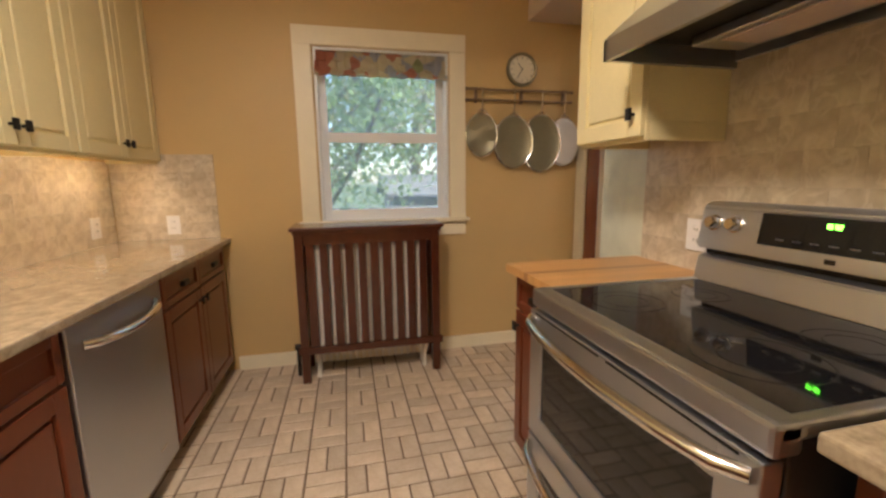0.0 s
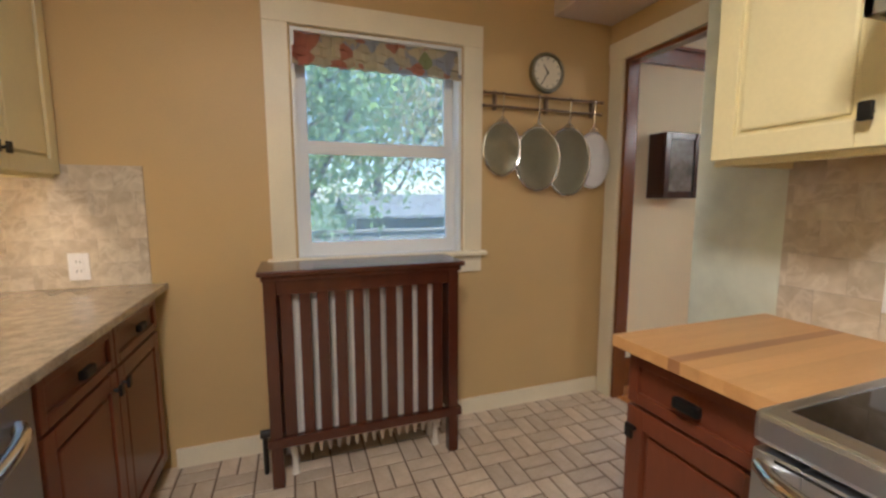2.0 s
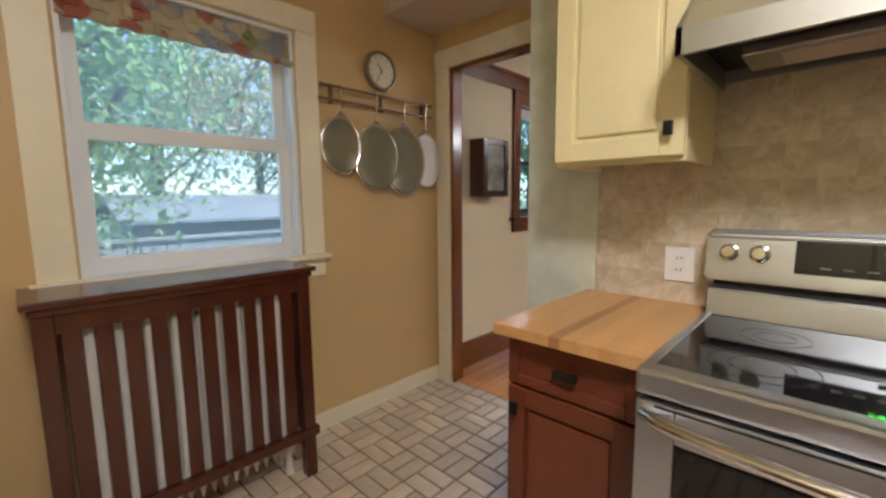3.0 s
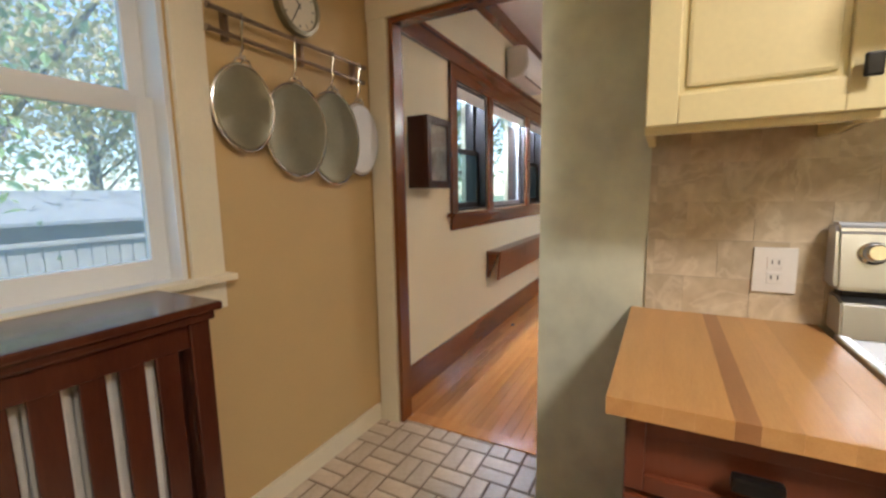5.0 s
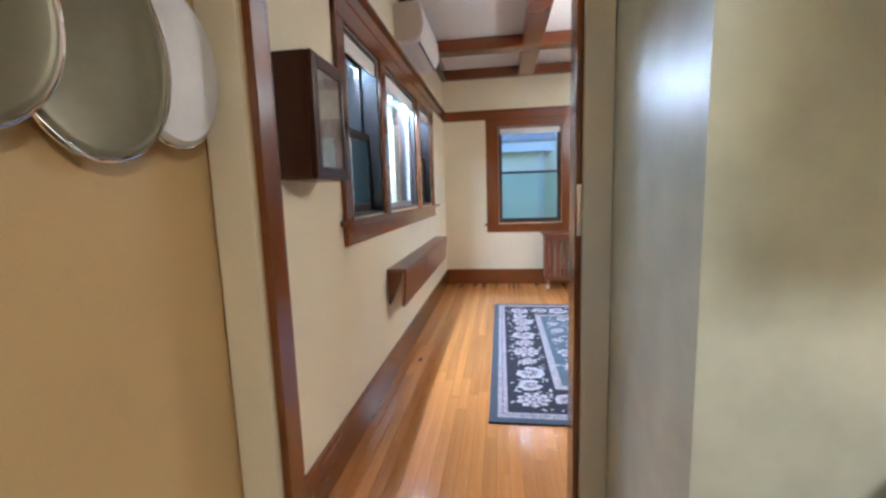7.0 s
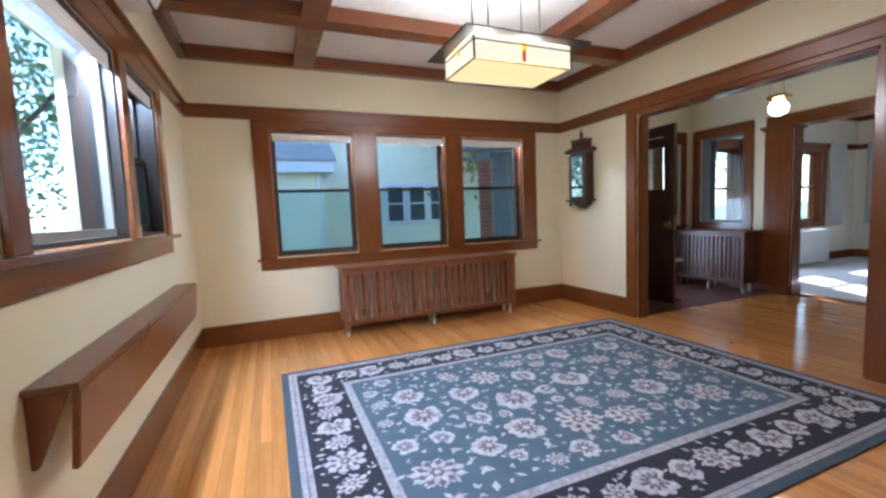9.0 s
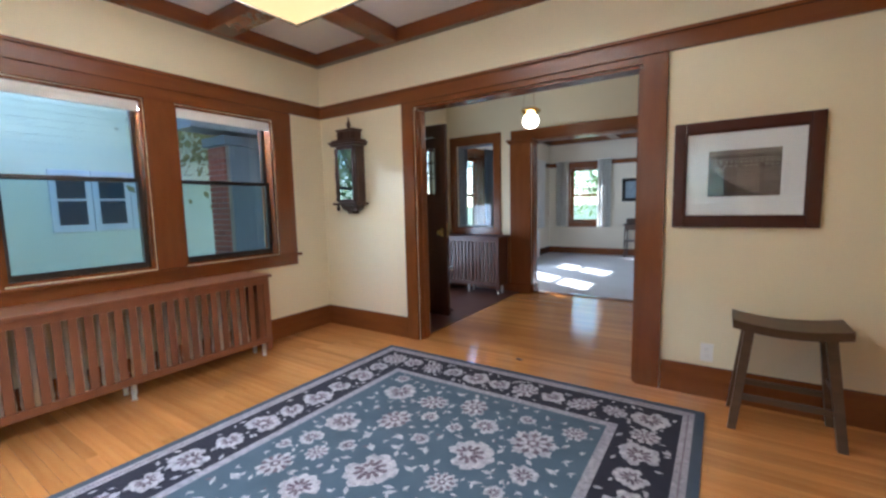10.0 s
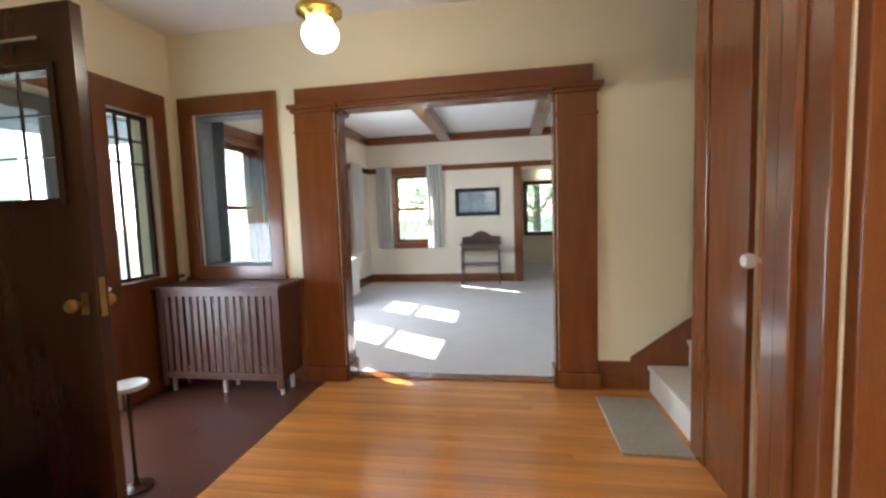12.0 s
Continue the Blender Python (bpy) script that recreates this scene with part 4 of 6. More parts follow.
nt_ = thing("window_trim_north", (5.5, DN, 1.1), "dark stained casing round three windows", "window trim", kind="structure")
for a0, a1 in ((4.15, 4.248), (4.862, 4.968), (5.982, 6.098), (6.752, 6.87)):
    bx("casing", (a0, DN - 0.022, 1.125), (a1, DN, 2.163), WOOD_TRIM, nt_)
bx("head_casing", (4.15, DN - 0.024, 2.062), (6.87, DN - 0.0005, 2.163), WOOD_TRIM_H, nt_)
bx("sill", (4.11, DN - 0.06, 1.098), (6.95, DN, 1.125), WOOD_TRIM_H, nt_)
bx("apron", (4.15, DN - 0.02, 1.0), (6.87, DN, 1.098), WOOD_TRIM_H, nt_)
for k, (a0, a1) in enumerate(NWINS):
    if k == 1:
        fixed_pane("window_north_2", a0, a1, 1.13, 2.06, "wide fixed picture window with a pale frame onto the garden")
    else:
        double_hung("window_north_%d" % (k + 1), "y", DN, a0, a1, 1.13, 2.06, 1.60, SASH_DARK, "double hung window with dark sashes onto the garden", w=0.032, jamb_mat=SASH_DARK)
    sh = thing("roller_shade", ((a0 + a1) / 2, DN + 0.03, 2.01), "rolled up white shade at the head of the window", "window shade", "roller shades")
    bx("roll", (a0 + 0.02, DN + 0.01, 2.0), (a1 - 0.02, DN + 0.045, 2.041), SHADE, sh, 0.012)
    bx("cloth", (a0 + 0.025, DN + 0.012, 1.968), (a1 - 0.025, DN + 0.016, 2.02), SHADE, sh, 0.001)
    bx("hem_bar", (a0 + 0.025, DN + 0.009, 1.958), (a1 - 0.025, DN + 0.019, 1.97), SHADE, sh, 0.003)


def slat_cover(label, axis, front, back, a0, a1, z_top, z_low, n, mat, leg_mat, gap_every=0):
    """A long slatted radiator cover with its top board, rails, slats and feet."""
    out = -1 if front < back else 1
    mid = ((front + back) / 2, (a0 + a1) / 2, 0) if axis == "x" else ((a0 + a1) / 2, (front + back) / 2, 0)
    th = thing("radiator_cover", mid, label, "radiator cover")

    def b(nm, d0, d1, p0, p1, q0, q1, mt=mat, bev=0.003):
        lo, hi = ((d0, p0, q0), (d1, p1, q1)) if axis == "x" else ((p0, d0, q0), (p1, d1, q1))
        return bx(nm, lo, hi, mt, th, bev)
    f = front
    b("top", f + 0.02 * out, back, a0 - 0.02, a1 + 0.02, z_top - 0.025, z_top, bev=0.006)
    b("top_rail", f, f - 0.02 * out, a0, a1, z_top - 0.075, z_top - 0.026)
    b("bottom_rail", f + 0.004 * out, f - 0.02 * out, a0, a1, z_low, z_low + 0.05)
    for p in (a0, a1 - 0.05):
        b("stile", f + 0.002 * out, f - 0.024 * out, p, p + 0.05, z_low - 0.06, z_top - 0.026)
        b("end_panel", f - 0.025 * out, back, p + 0.012, p + 0.032, z_low, z_top - 0.026)
    rnd2 = random.Random(n)
    w = (a1 - a0 - 0.1) / n
    for k in range(n):
        p = a0 + 0.05 + w * (k + 0.5) + rnd2.uniform(-0.003, 0.003)
        b("slat", f - 0.001 * out, f - 0.016 * out, p - w * 0.31, p + w * 0.31, z_low + 0.05, z_top - 0.075)
    for p in (a0 + 0.03, (a0 + a1) / 2, a1 - 0.06):
        for dd in (0.06, 0.2):
            bm = bmesh.new()
            c = (f - dd * out, p + 0.015) if axis == "x" else (p + 0.015, f - dd * out)
            lathe(bm, [(0.017, 0), (0.013, 0.02), (0.018, 0.05), (0.014, z_low + 0.02)], Matrix.Translation((*c, 0)), 10)
            part("foot", bm, leg_mat, th, "pale iron radiator foot", True)
    core = bmesh.new()
    for k in range(int((a1 - a0 - 0.1) / 0.055)):
        c = a0 + 0.07 + 0.055 * k
        p = ((f + back) / 2, c) if axis == "x" else (c, (f + back) / 2)
        lathe(core, [(0.018, z_low), (0.022, z_low + 0.03), (0.018, z_low + 0.06), (0.018, z_top - 0.14), (0.022, z_top - 0.11), (0.012, z_top - 0.09)], Matrix.Translation((*p, 0)), 8)
    tagged(part("radiator_core", core, leg_mat, th, "cast iron radiator columns behind the slats", True), kind="stuff")
    return th


slat_cover("long walnut slatted radiator cover under the east windows", "x", 7.50, DE - 0.002, 0.72, 2.70, 0.705, 0.12, 25, WOOD_RAD, RADCREAM)

# fold-down shelf, split air conditioner and small cabinet on the north wall
sf = thing("wall_shelf", (5.9, 3.9, 0.5), "long brown wooden drop leaf shelf folded below the windows", "shelf")
bx("top", (4.85, 3.85, 0.735), (6.92, DN, 0.757), WOOD_RAD, sf, 0.004)
bm = bmesh.new()
prism(bm, [(3.848, 0.734), (3.868, 0.734), (3.888, 0.505), (3.868, 0.505)], "x", 4.85, 6.92, 0.003)
part("leaf", bm, WOOD_RAD, sf)
for x in (4.86, 5.8, 6.88):
    bm = bmesh.new()
    prism(bm, [(3.88, 0.733), (DN, 0.733), (DN, 0.52), (3.965, 0.52)], "x", x, x + 0.022, 0.002)
    part("bracket", bm, WOOD_TRIM, sf)
ac = thing("air_conditioner", (5.72, 3.9, 2.29), "white wall mounted split air conditioner above the windows", "air conditioner")
bm = bmesh.new()
prism(bm, [(DN, 2.60), (3.80, 2.60), (3.775, 2.57), (3.765, 2.42), (3.80, 2.345), (3.87, 2.32), (DN, 2.32)], "x", 5.34, 6.14, 0.012)
part("body", bm, WHITEPL, ac, smooth=True)
bm = bmesh.new()
prism(bm, [(3.782, 2.375), (3.802, 2.339), (3.866, 2.3165), (3.868, 2.3195), (3.806, 2.343), (3.787, 2.378)], "x", 5.40, 6.08)
part("louvre", bm, WHITEPL, ac)
bx("slot", (5.39, 3.80, 2.325), (6.09, 3.81, 2.333), BLACKIRON, ac, 0)
wb = thing("wall_cabinet", (3.74, 3.93, 1.3), "small dark wooden wall cabinet with a glazed picture door", "cabinet")
bm = bmesh.new()
box(bm, (3.60, 3.862, 1.30), (3.90, 3.978, 1.72), 0.004)
part("body", bm, WOOD_DOOR, wb)
wd = bx("door", (3.602, 3.8555, 1.302), (3.898, 3.8615, 1.718), WOOD_DOOR, wb, 0.001)
for x in (3.60, 3.855):
    bx("stile", (x, 3.84, 1.30), (x + 0.045, 3.8553, 1.72), WOOD_DOOR, wd, 0.004)
for z in (1.30, 1.675):
    bx("rail", (3.6452, 3.841, z), (3.8548, 3.8553, z + 0.045), WOOD_DOOR, wd, 0.004)
bx("picture", (3.645, 3.85, 1.345), (3.855, 3.855, 1.675), material("framed_print", (0.06, 0.04, 0.03), 0.3, color2=(0.55, 0.46, 0.42), scale=9, fine=30, bump=0), wd, 0)
bx("glass", (3.645, 3.845, 1.345), (3.855, 3.8485, 1.675), PANE, wd, 0)
bx("catch", (3.885, 3.832, 1.50), (3.898, 3.84, 1.53), BLACKIRON, wd, 0.002)

# stained glass box pendant
pd = thing("pendant_lamp", (5.70, 1.88, 2.04), "lit rectangular stained glass pendant lamp hanging on rods", "lamp")
AMBER = glow("lit_cream_glass", (1.0, 0.84, 0.52), 0.24)
HONEY = glow("lit_honey_glass", (1.0, 0.70, 0.27), 0.25)
GOLD = glow("lit_amber_glass", (1.0, 0.62, 0.03), 0.25)
RED = glow("lit_red_glass", (0.75, 0.16, 0.02), 0.10)
CAME = material("dark_bronze_came", (0.035, 0.025, 0.018), 0.4, 0.7, bump=0.02)
x0, x1, y0, y1, z0, z1 = 5.50, 5.90, 1.55, 2.21, 2.045, 2.17
for lo, hi in (((x0, y0, z0), (x1, y1, z0 + 0.004)), ((x0, y0, z0), (x0 + 0.004, y1, z1)), ((x1 - 0.004, y0, z0), (x1, y1, z1)), ((x0, y0, z0), (x1, y0 + 0.004, z1)), ((x0, y1 - 0.004, z0), (x1, y1, z1))):
    gp = bx("glass_panel", lo, hi, HONEY if hi[2] < z1 else AMBER, pd, 0)
    gp.visible_shadow = False
for xx in (x0 - 0.001, x1 - 0.0025):
    bx("amber_square", (xx, 1.865, z0 + 0.075), (xx + 0.0035, 1.905, z1 - 0.012), GOLD, pd, 0, "amber glass square")
    bx("red_bar", (xx, 1.873, z0 + 0.008), (xx + 0.0035, 1.897, z0 + 0.073), RED, pd, 0, "red glass bar")
for yy in (y0 - 0.001, y1 - 0.0025):
    bx("amber_square", (5.68, yy, z0 + 0.075), (5.72, yy + 0.0035, z1 - 0.012), GOLD, pd, 0, "amber glass square")
for x in (x0, x1):
    for y in (y0, y1):
        bx("corner_came", (x - 0.0045, y - 0.0045, z0 - 0.006), (x + 0.0045, y + 0.0045, z1), CAME, pd, 0, "dark bronze edging")
for z in (z0 - 0.002, z1 - 0.022):
    for x in (x0, x1):
        bx("came", (x - 0.004, y0 + 0.005, z - 0.003), (x + 0.004, y1 - 0.005, z + 0.003), CAME, pd, 0, "dark bronze edging")
    for y in (y0, y1):
        bx("came", (x0 + 0.005, y - 0.004, z - 0.003), (x1 - 0.005, y + 0.004, z + 0.003), CAME, pd, 0, "dark bronze edging")
bm = bmesh.new()
for s, t in (((x0 - 0.09, y0 - 0.09, z1 + 0.005), (x1 + 0.09, y1 + 0.09, z1 + 0.012)),):
    box(bm, s, t, 0.003)
part("canopy", bm, CAME, pd, "flat bronze canopy rim")
for x in (x0 + 0.1, x1 - 0.1):
    for y in (y0 + 0.15, y1 - 0.15):
        bm = bmesh.new()
        cyl(bm, (x, y, z1 + 0.01), (x, y, CH - 0.02), 0.004, None, 8)
        part("rod", bm, CAME, pd)
bx("ceiling_plate", (5.58, 1.68, CH - 0.022), (5.82, 2.08, CH), CAME, pd, 0.004)

# rug
rug = thing("area_rug", (5.56, 1.67, 0), "blue grey wool rug with pale flowers and a dark flowered border", "rug")
RUG_EDGE = material("rug_slate_edge", (0.055, 0.068, 0.085), 0.95, var=0.15, scale=20, fine=300, bump=0.3)
RUG_DARK = material("rug_navy_border", (0.011, 0.010, 0.017), 0.95, color2=(0.022, 0.019, 0.029), scale=20, fine=300, bump=0.3)
RUG_PALE = material("rug_pale_band", (0.16, 0.15, 0.16), 0.95, color2=(0.46, 0.41, 0.42), scale=48, fine=300, bump=0.3)
RUG_FIELD = material("rug_blue_field", (0.054, 0.082, 0.105), 0.95, color2=(0.086, 0.120, 0.148), scale=7, fine=300, bump=0.3)
RUG_FLOWER = material("rug_flower_wool", (0.19, 0.18, 0.195), 0.95, color2=(0.62, 0.56, 0.55), scale=38, fine=300, bump=0.3)
RUG_ROSE = material("rug_rose_wool", (0.060, 0.045, 0.060), 0.95, color2=(0.20, 0.145, 0.16), scale=40, fine=300, bump=0.3)
RX0, RX1, RY0, RY1 = 4.36, 6.755, 0.03, 3.315
for nm, ins, top, mat in (("edge", 0.0, 0.010, RUG_EDGE), ("outer_band", 0.048, 0.0108, RUG_PALE), ("border", 0.105, 0.0116, RUG_DARK), ("inner_band", 0.40, 0.0124, RUG_PALE), ("field", 0.45, 0.0132, RUG_FIELD)):
    bx(nm, (RX0 + ins, RY0 + ins, 0.001), (RX1 - ins, RY1 - ins, top), mat, rug, 0)


def petal_disc(bm, x, y, z, r, k, depth, turn, squash=1.0):
    c = bm.verts.new((x, y, z))
    n = k * 6
    vs = []
    for i in range(n):
        a = 2 * math.pi * i / n
        rr = r * (1 - depth + depth * abs(math.cos(k * a / 2))) * (1 + 0.09 * math.sin(3.1 * i + 40 * x))
        px, py = rr * math.cos(a), rr * math.sin(a) * squash
        vs.append(bm.verts.new((x + px * math.cos(turn) - py * math.sin(turn), y + px * math.sin(turn) + py * math.cos(turn), z)))
    for i in range(n):
        bm.faces.new((c, vs[i], vs[(i + 1) % n]))


rr = random.Random(11)
spots = []


def place(x, y, r, tries_gap=0.012):
    for a, b, c in spots:
        if (a - x) ** 2 + (b - y) ** 2 < (r + c + tries_gap) ** 2:
            return False
    spots.append((x, y, r))
    return True


fl, rs, ct2 = bmesh.new(), bmesh.new(), bmesh.new()


def flower(x, y, z, r):
    t = rr.uniform(0, 6.28)
    kind = rr.random()
    if kind < 0.45:      # round rosette with ragged petals
        petal_disc(fl, x, y, z, r, rr.choice((8, 9, 11)), 0.28, t, rr.uniform(0.7, 1.0))
        petal_disc(rs, x, y, z + 0.0006, r * 0.74, 9, 0.42, t + 0.3)
        petal_disc(ct2, x, y, z + 0.0012, r * 0.60, 9, 0.5, t)
        petal_disc(rs, x, y, z + 0.0018, r * 0.28, 6, 0.3, t)
        petal_disc(ct2, x, y, z + 0.0024, r * 0.13, 5, 0.2, t)
    else:                # palmette: a fan of pointed petals about an off-centre heart
        for k in range(9):
            a = t + radians(-140 + 35 * k)
            ln = r * (1.05 - 0.035 * abs(k - 4)) * rr.uniform(0.88, 1.08)
            petal_disc(fl, x + 0.55 * ln * math.cos(a), y + 0.55 * ln * math.sin(a), z + 0.00005 * k, 0.45 * ln, 2, 0.5, a, 1.0)
            petal_disc(rs, x + 0.42 * ln * math.cos(a), y + 0.42 * ln * math.sin(a), z + 0.0006 + 0.00005 * k, 0.2 * ln, 2, 0.5, a, 0.7)
        petal_disc(fl, x, y, z + 0.0003, r * 0.5, 7, 0.3, t)
        petal_disc(rs, x, y, z + 0.0012, r * 0.34, 6, 0.4, t)
        petal_disc(ct2, x, y, z + 0.0018, r * 0.22, 6, 0.4, t + 0.4)
    for k in range(rr.choice((2, 3, 4))):
        a = t + 1.7 * k
        petal_disc(fl, x + 1.22 * r * math.cos(a), y + 1.22 * r * math.sin(a), z, r * 0.2, 4, 0.3, a + 0.6, 0.45)


zf = 0.0138
for size, count in ((0.135, 9), (0.11, 12), (0.078, 18), (0.055, 26), (0.034, 110), (0.02, 240)):
    for _ in range(count * 6):
        if count <= 0:
            break
        r = size * rr.uniform(0.85, 1.1)
        x, y = rr.uniform(RX0 + 0.47 + r, RX1 - 0.47 - r), rr.uniform(RY0 + 0.47 + r, RY1 - 0.47 - r)
        if place(x, y, r):
            count -= 1
            if size > 0.052:
                flower(x, y, zf, r)
            else:
                a = rr.uniform(0, 6.28)
                petal_disc(fl, x, y, zf, r, 4, 0.35, a, rr.uniform(0.3, 0.6))
                petal_disc(rs if rr.random() < 0.3 else fl, x + r * 0.8 * math.cos(a + 1), y + r * 0.8 * math.sin(a + 1), zf, r * 0.6, 4, 0.3, a + 1.5, 0.4)
zb = 0.0122
cx0, cx1, cy0, cy1 = RX0 + 0.257, RX1 - 0.257, RY0 + 0.257, RY1 - 0.257
per = [((cx0 + (cx1 - cx0) * k / 10, yy), k) for yy in (cy0, cy1) for k in range(11)] + [((xx, cy0 + (cy1 - cy0) * k / 14), k) for xx in (cx0, cx1) for k in range(1, 14)]
for (x, y), k in per:
    flower(x, y, zb, 0.105 if k % 2 == 0 else 0.08)
for _ in range(900):
    side = rr.choice("nsew")
    o = rr.uniform(-0.12, 0.12)
    x, y = {"n": (rr.uniform(cx0, cx1), cy1 + o), "s": (rr.uniform(cx0, cx1), cy0 + o), "e": (cx1 + o, rr.uniform(cy0, cy1)), "w": (cx0 + o, rr.uniform(cy0, cy1))}[side]
    r = rr.uniform(0.012, 0.026)
    if all((x - p[0][0]) ** 2 + (y - p[0][1]) ** 2 > (0.1 + r) ** 2 for p in per):
        petal_disc(fl, x, y, zb, r, 4, 0.35, rr.uniform(0, 6.28), 0.45)
for k in range(150):
    for yy in (RY0 + 0.077, RY1 - 0.077):
        petal_disc(rs, RX0 + 0.09 + (RX1 - RX0 - 0.18) * k / 149, yy, 0.0112, 0.006, 4, 0.3, 0)
for k in range(200):
    for xx in (RX0 + 0.077, RX1 - 0.077):
        petal_disc(rs, xx, RY0 + 0.09 + (RY1 - RY0 - 0.18) * k / 199, 0.0112, 0.006, 4, 0.3, 0)
for bm_, mt_, nm_ in ((fl, RUG_FLOWER, "flower_pattern"), (rs, RUG_ROSE, "ring_pattern"), (ct2, RUG_FLOWER, "heart_pattern")):
    tagged(part(nm_, bm_, mt_, rug), "woven wool flowers", kind="stuff")

# framed print, outlet and stool by the south wall
MAHOGANY = material("dark_mahogany_frame", (0.064, 0.017, 0.011), 0.24, var=0.03, scale=3, fine=12, bump=0, rough_var=0.01)
fp = thing("framed_picture", (4.23, DS, 1.08), "dark framed print with a wide white mat", "picture")
bm = bmesh.new()
frame_rect(bm, "y", DS + 0.001, 0.028, 3.876, 4.585, 1.08, 1.712, 0.062, 0.007)
part("frame", bm, MAHOGANY, fp)
for lo, hi in (((3.938, 1.142), (3.95, 1.65)), ((4.511, 1.142), (4.523, 1.65)), ((3.95, 1.142), (4.511, 1.154)), ((3.95, 1.638), (4.511, 1.65))):
    bx("inner_lip", (lo[0], DS + 0.0185, lo[1]), (hi[0], DS + 0.026, hi[1]), MAHOGANY, fp, 0.003)
bx("mat", (3.935, DS + 0.002, 1.14), (4.526, DS + 0.012, 1.652), material("white_mat_board", (0.84, 0.84, 0.88), 0.8, bump=0), fp, 0)
PRINT = material("sepia_print", (0.045, 0.03, 0.026), 0.5, color2=(0.17, 0.125, 0.105), scale=5, fine=25, stretch=(1, 1, 3), bump=0)
pr = bx("print", (4.055, DS + 0.0125, 1.265), (4.40, DS + 0.0135, 1.535), PRINT, fp, 0, "sepia print of a bridge")
pale = material("print_pale_ink", (0.30, 0.26, 0.24), 0.5, bump=0)
tan = material("print_water_ink", (0.15, 0.115, 0.10), 0.5, color2=(0.27, 0.22, 0.195), scale=7, fine=30, stretch=(1, 1, 2), bump=0.0)
dark = material("print_dark_ink", (0.03, 0.02, 0.017), 0.5, color2=(0.075, 0.05, 0.042), scale=14, fine=50, bump=0)
bx("printed_water", (4.057, DS + 0.0136, 1.267), (4.398, DS + 0.0139, 1.432), tan, pr, 0)
bx("printed_sky", (4.057, DS + 0.0136, 1.507), (4.398, DS + 0.0139, 1.533), tan, pr, 0)
bm = bmesh.new()
rf = random.Random(4)
outline = [(4.398, 1.268), (4.398, 1.50)]
for k in range(26):
    u = k / 25
    outline.append((4.392 - 0.24 * u ** 1.5 + rf.uniform(-0.008, 0.008), 1.50 - 0.225 * u ** 0.7 + rf.uniform(-0.009, 0.009)))
outline.append((4.14, 1.268))
prism(bm, outline, "y", DS + 0.014, DS + 0.0143)
part("printed_foliage", bm, dark, pr)
bx("printed_rail", (4.07, DS + 0.0136, 1.478), (4.352, DS + 0.0141, 1.484), pale, pr, 0)
for k in range(12):
    bx("printed_arch", (4.064 + 0.024 * k, DS + 0.0136, 1.459), (4.078 + 0.024 * k, DS + 0.0141, 1.472), pale, pr, 0)
    if k % 4 != 3:
        bx("printed_arch", (4.064 + 0.024 * k, DS + 0.0136, 1.436), (4.082 + 0.024 * k, DS + 0.0141, 1.449), pale, pr, 0)
gp = bx("glass", (3.937, DS + 0.016, 1.142), (4.524, DS + 0.018, 1.65), PANE, fp, 0)
gp.visible_shadow = False
wall_plate("y", DS, 1, 4.368, 0.289, 0.07, 0.115, "pale outlet plate on the plaster wall")

st = thing("stool", (4.01, -0.02, 0), "dark brown wooden saddle stool with splayed legs", "stool")
STOOL = material("dark_stool_wood", (0.05, 0.026, 0.013), 0.35, color2=(0.105, 0.058, 0.03), scale=3, fine=40, stretch=(2, 9, 9), bump=0.05)
bm = bmesh.new()
rows = []
for i in range(13):
    u = -1 + 2 * i / 12
    z = 0.575 + 0.028 * u * u
    rows.append([(4.01 + 0.24 * u, y, z + dz) for y, dz in ((-0.15, 0.0), (0.11, 0.0), (0.11, -0.045), (-0.15, -0.045))])
vs = [[bm.verts.new(p) for p in r] for r in rows]
for a, b in zip(vs, vs[1:]):
    for k in range(4):
        bm.faces.new((a[k], a[(k + 1) % 4], b[(k + 1) % 4], b[k]))
bm.faces.new(vs[0])
bm.faces.new(vs[-1][::-1])
bmesh.ops.bevel(bm, geom=[e for e in bm.edges if e.is_boundary is False and e.calc_face_angle(0) > 0.8], offset=0.006, segments=2, affect="EDGES")
part("seat", bm, STOOL, st)
feet = {}
for sx in (-1, 1):
    for sy in (-1, 1):
        topp, bot = Vector((4.01 + 0.165 * sx, -0.02 + 0.075 * sy, 0.545)), Vector((4.01 + 0.225 * sx, -0.02 + 0.145 * sy, 0.0))
        feet[sx, sy] = (topp, bot)
        bm = bmesh.new()
        v0 = [bm.verts.new(bot + Vector(d)) for d in ((-0.02, -0.017, 0), (0.02, -0.017, 0), (0.02, 0.017, 0), (-0.02, 0.017, 0))]
        v1 = [bm.verts.new(topp + Vector(d)) for d in ((-0.023, -0.02, 0), (0.023, -0.02, 0), (0.023, 0.02, 0), (-0.023, 0.02, 0))]
        for k in range(4):
            bm.faces.new((v0[k], v0[(k + 1) % 4], v1[(k + 1) % 4], v1[k]))
        bm.faces.new(v0[::-1])
        bm.faces.new(v1)
        part("leg", bm, STOOL, st)
for a, b, h in (((-1, -1), (1, -1), 0.18), ((-1, 1), (1, 1), 0.18), ((-1, -1), (-1, 1), 0.27), ((1, -1), (1, 1), 0.27)):
    p = feet[a][1].lerp(feet[a][0], h / 0.545)
    q = feet[b][1].lerp(feet[b][0], h / 0.545)
    bm = bmesh.new()
    box(bm, (min(p.x, q.x) - 0.01, min(p.y, q.y) - 0.01, h - 0.016), (max(p.x, q.x) + 0.01, max(p.y, q.y) + 0.01, h + 0.016), 0.003)
    part("stretcher", bm, STOOL, st)

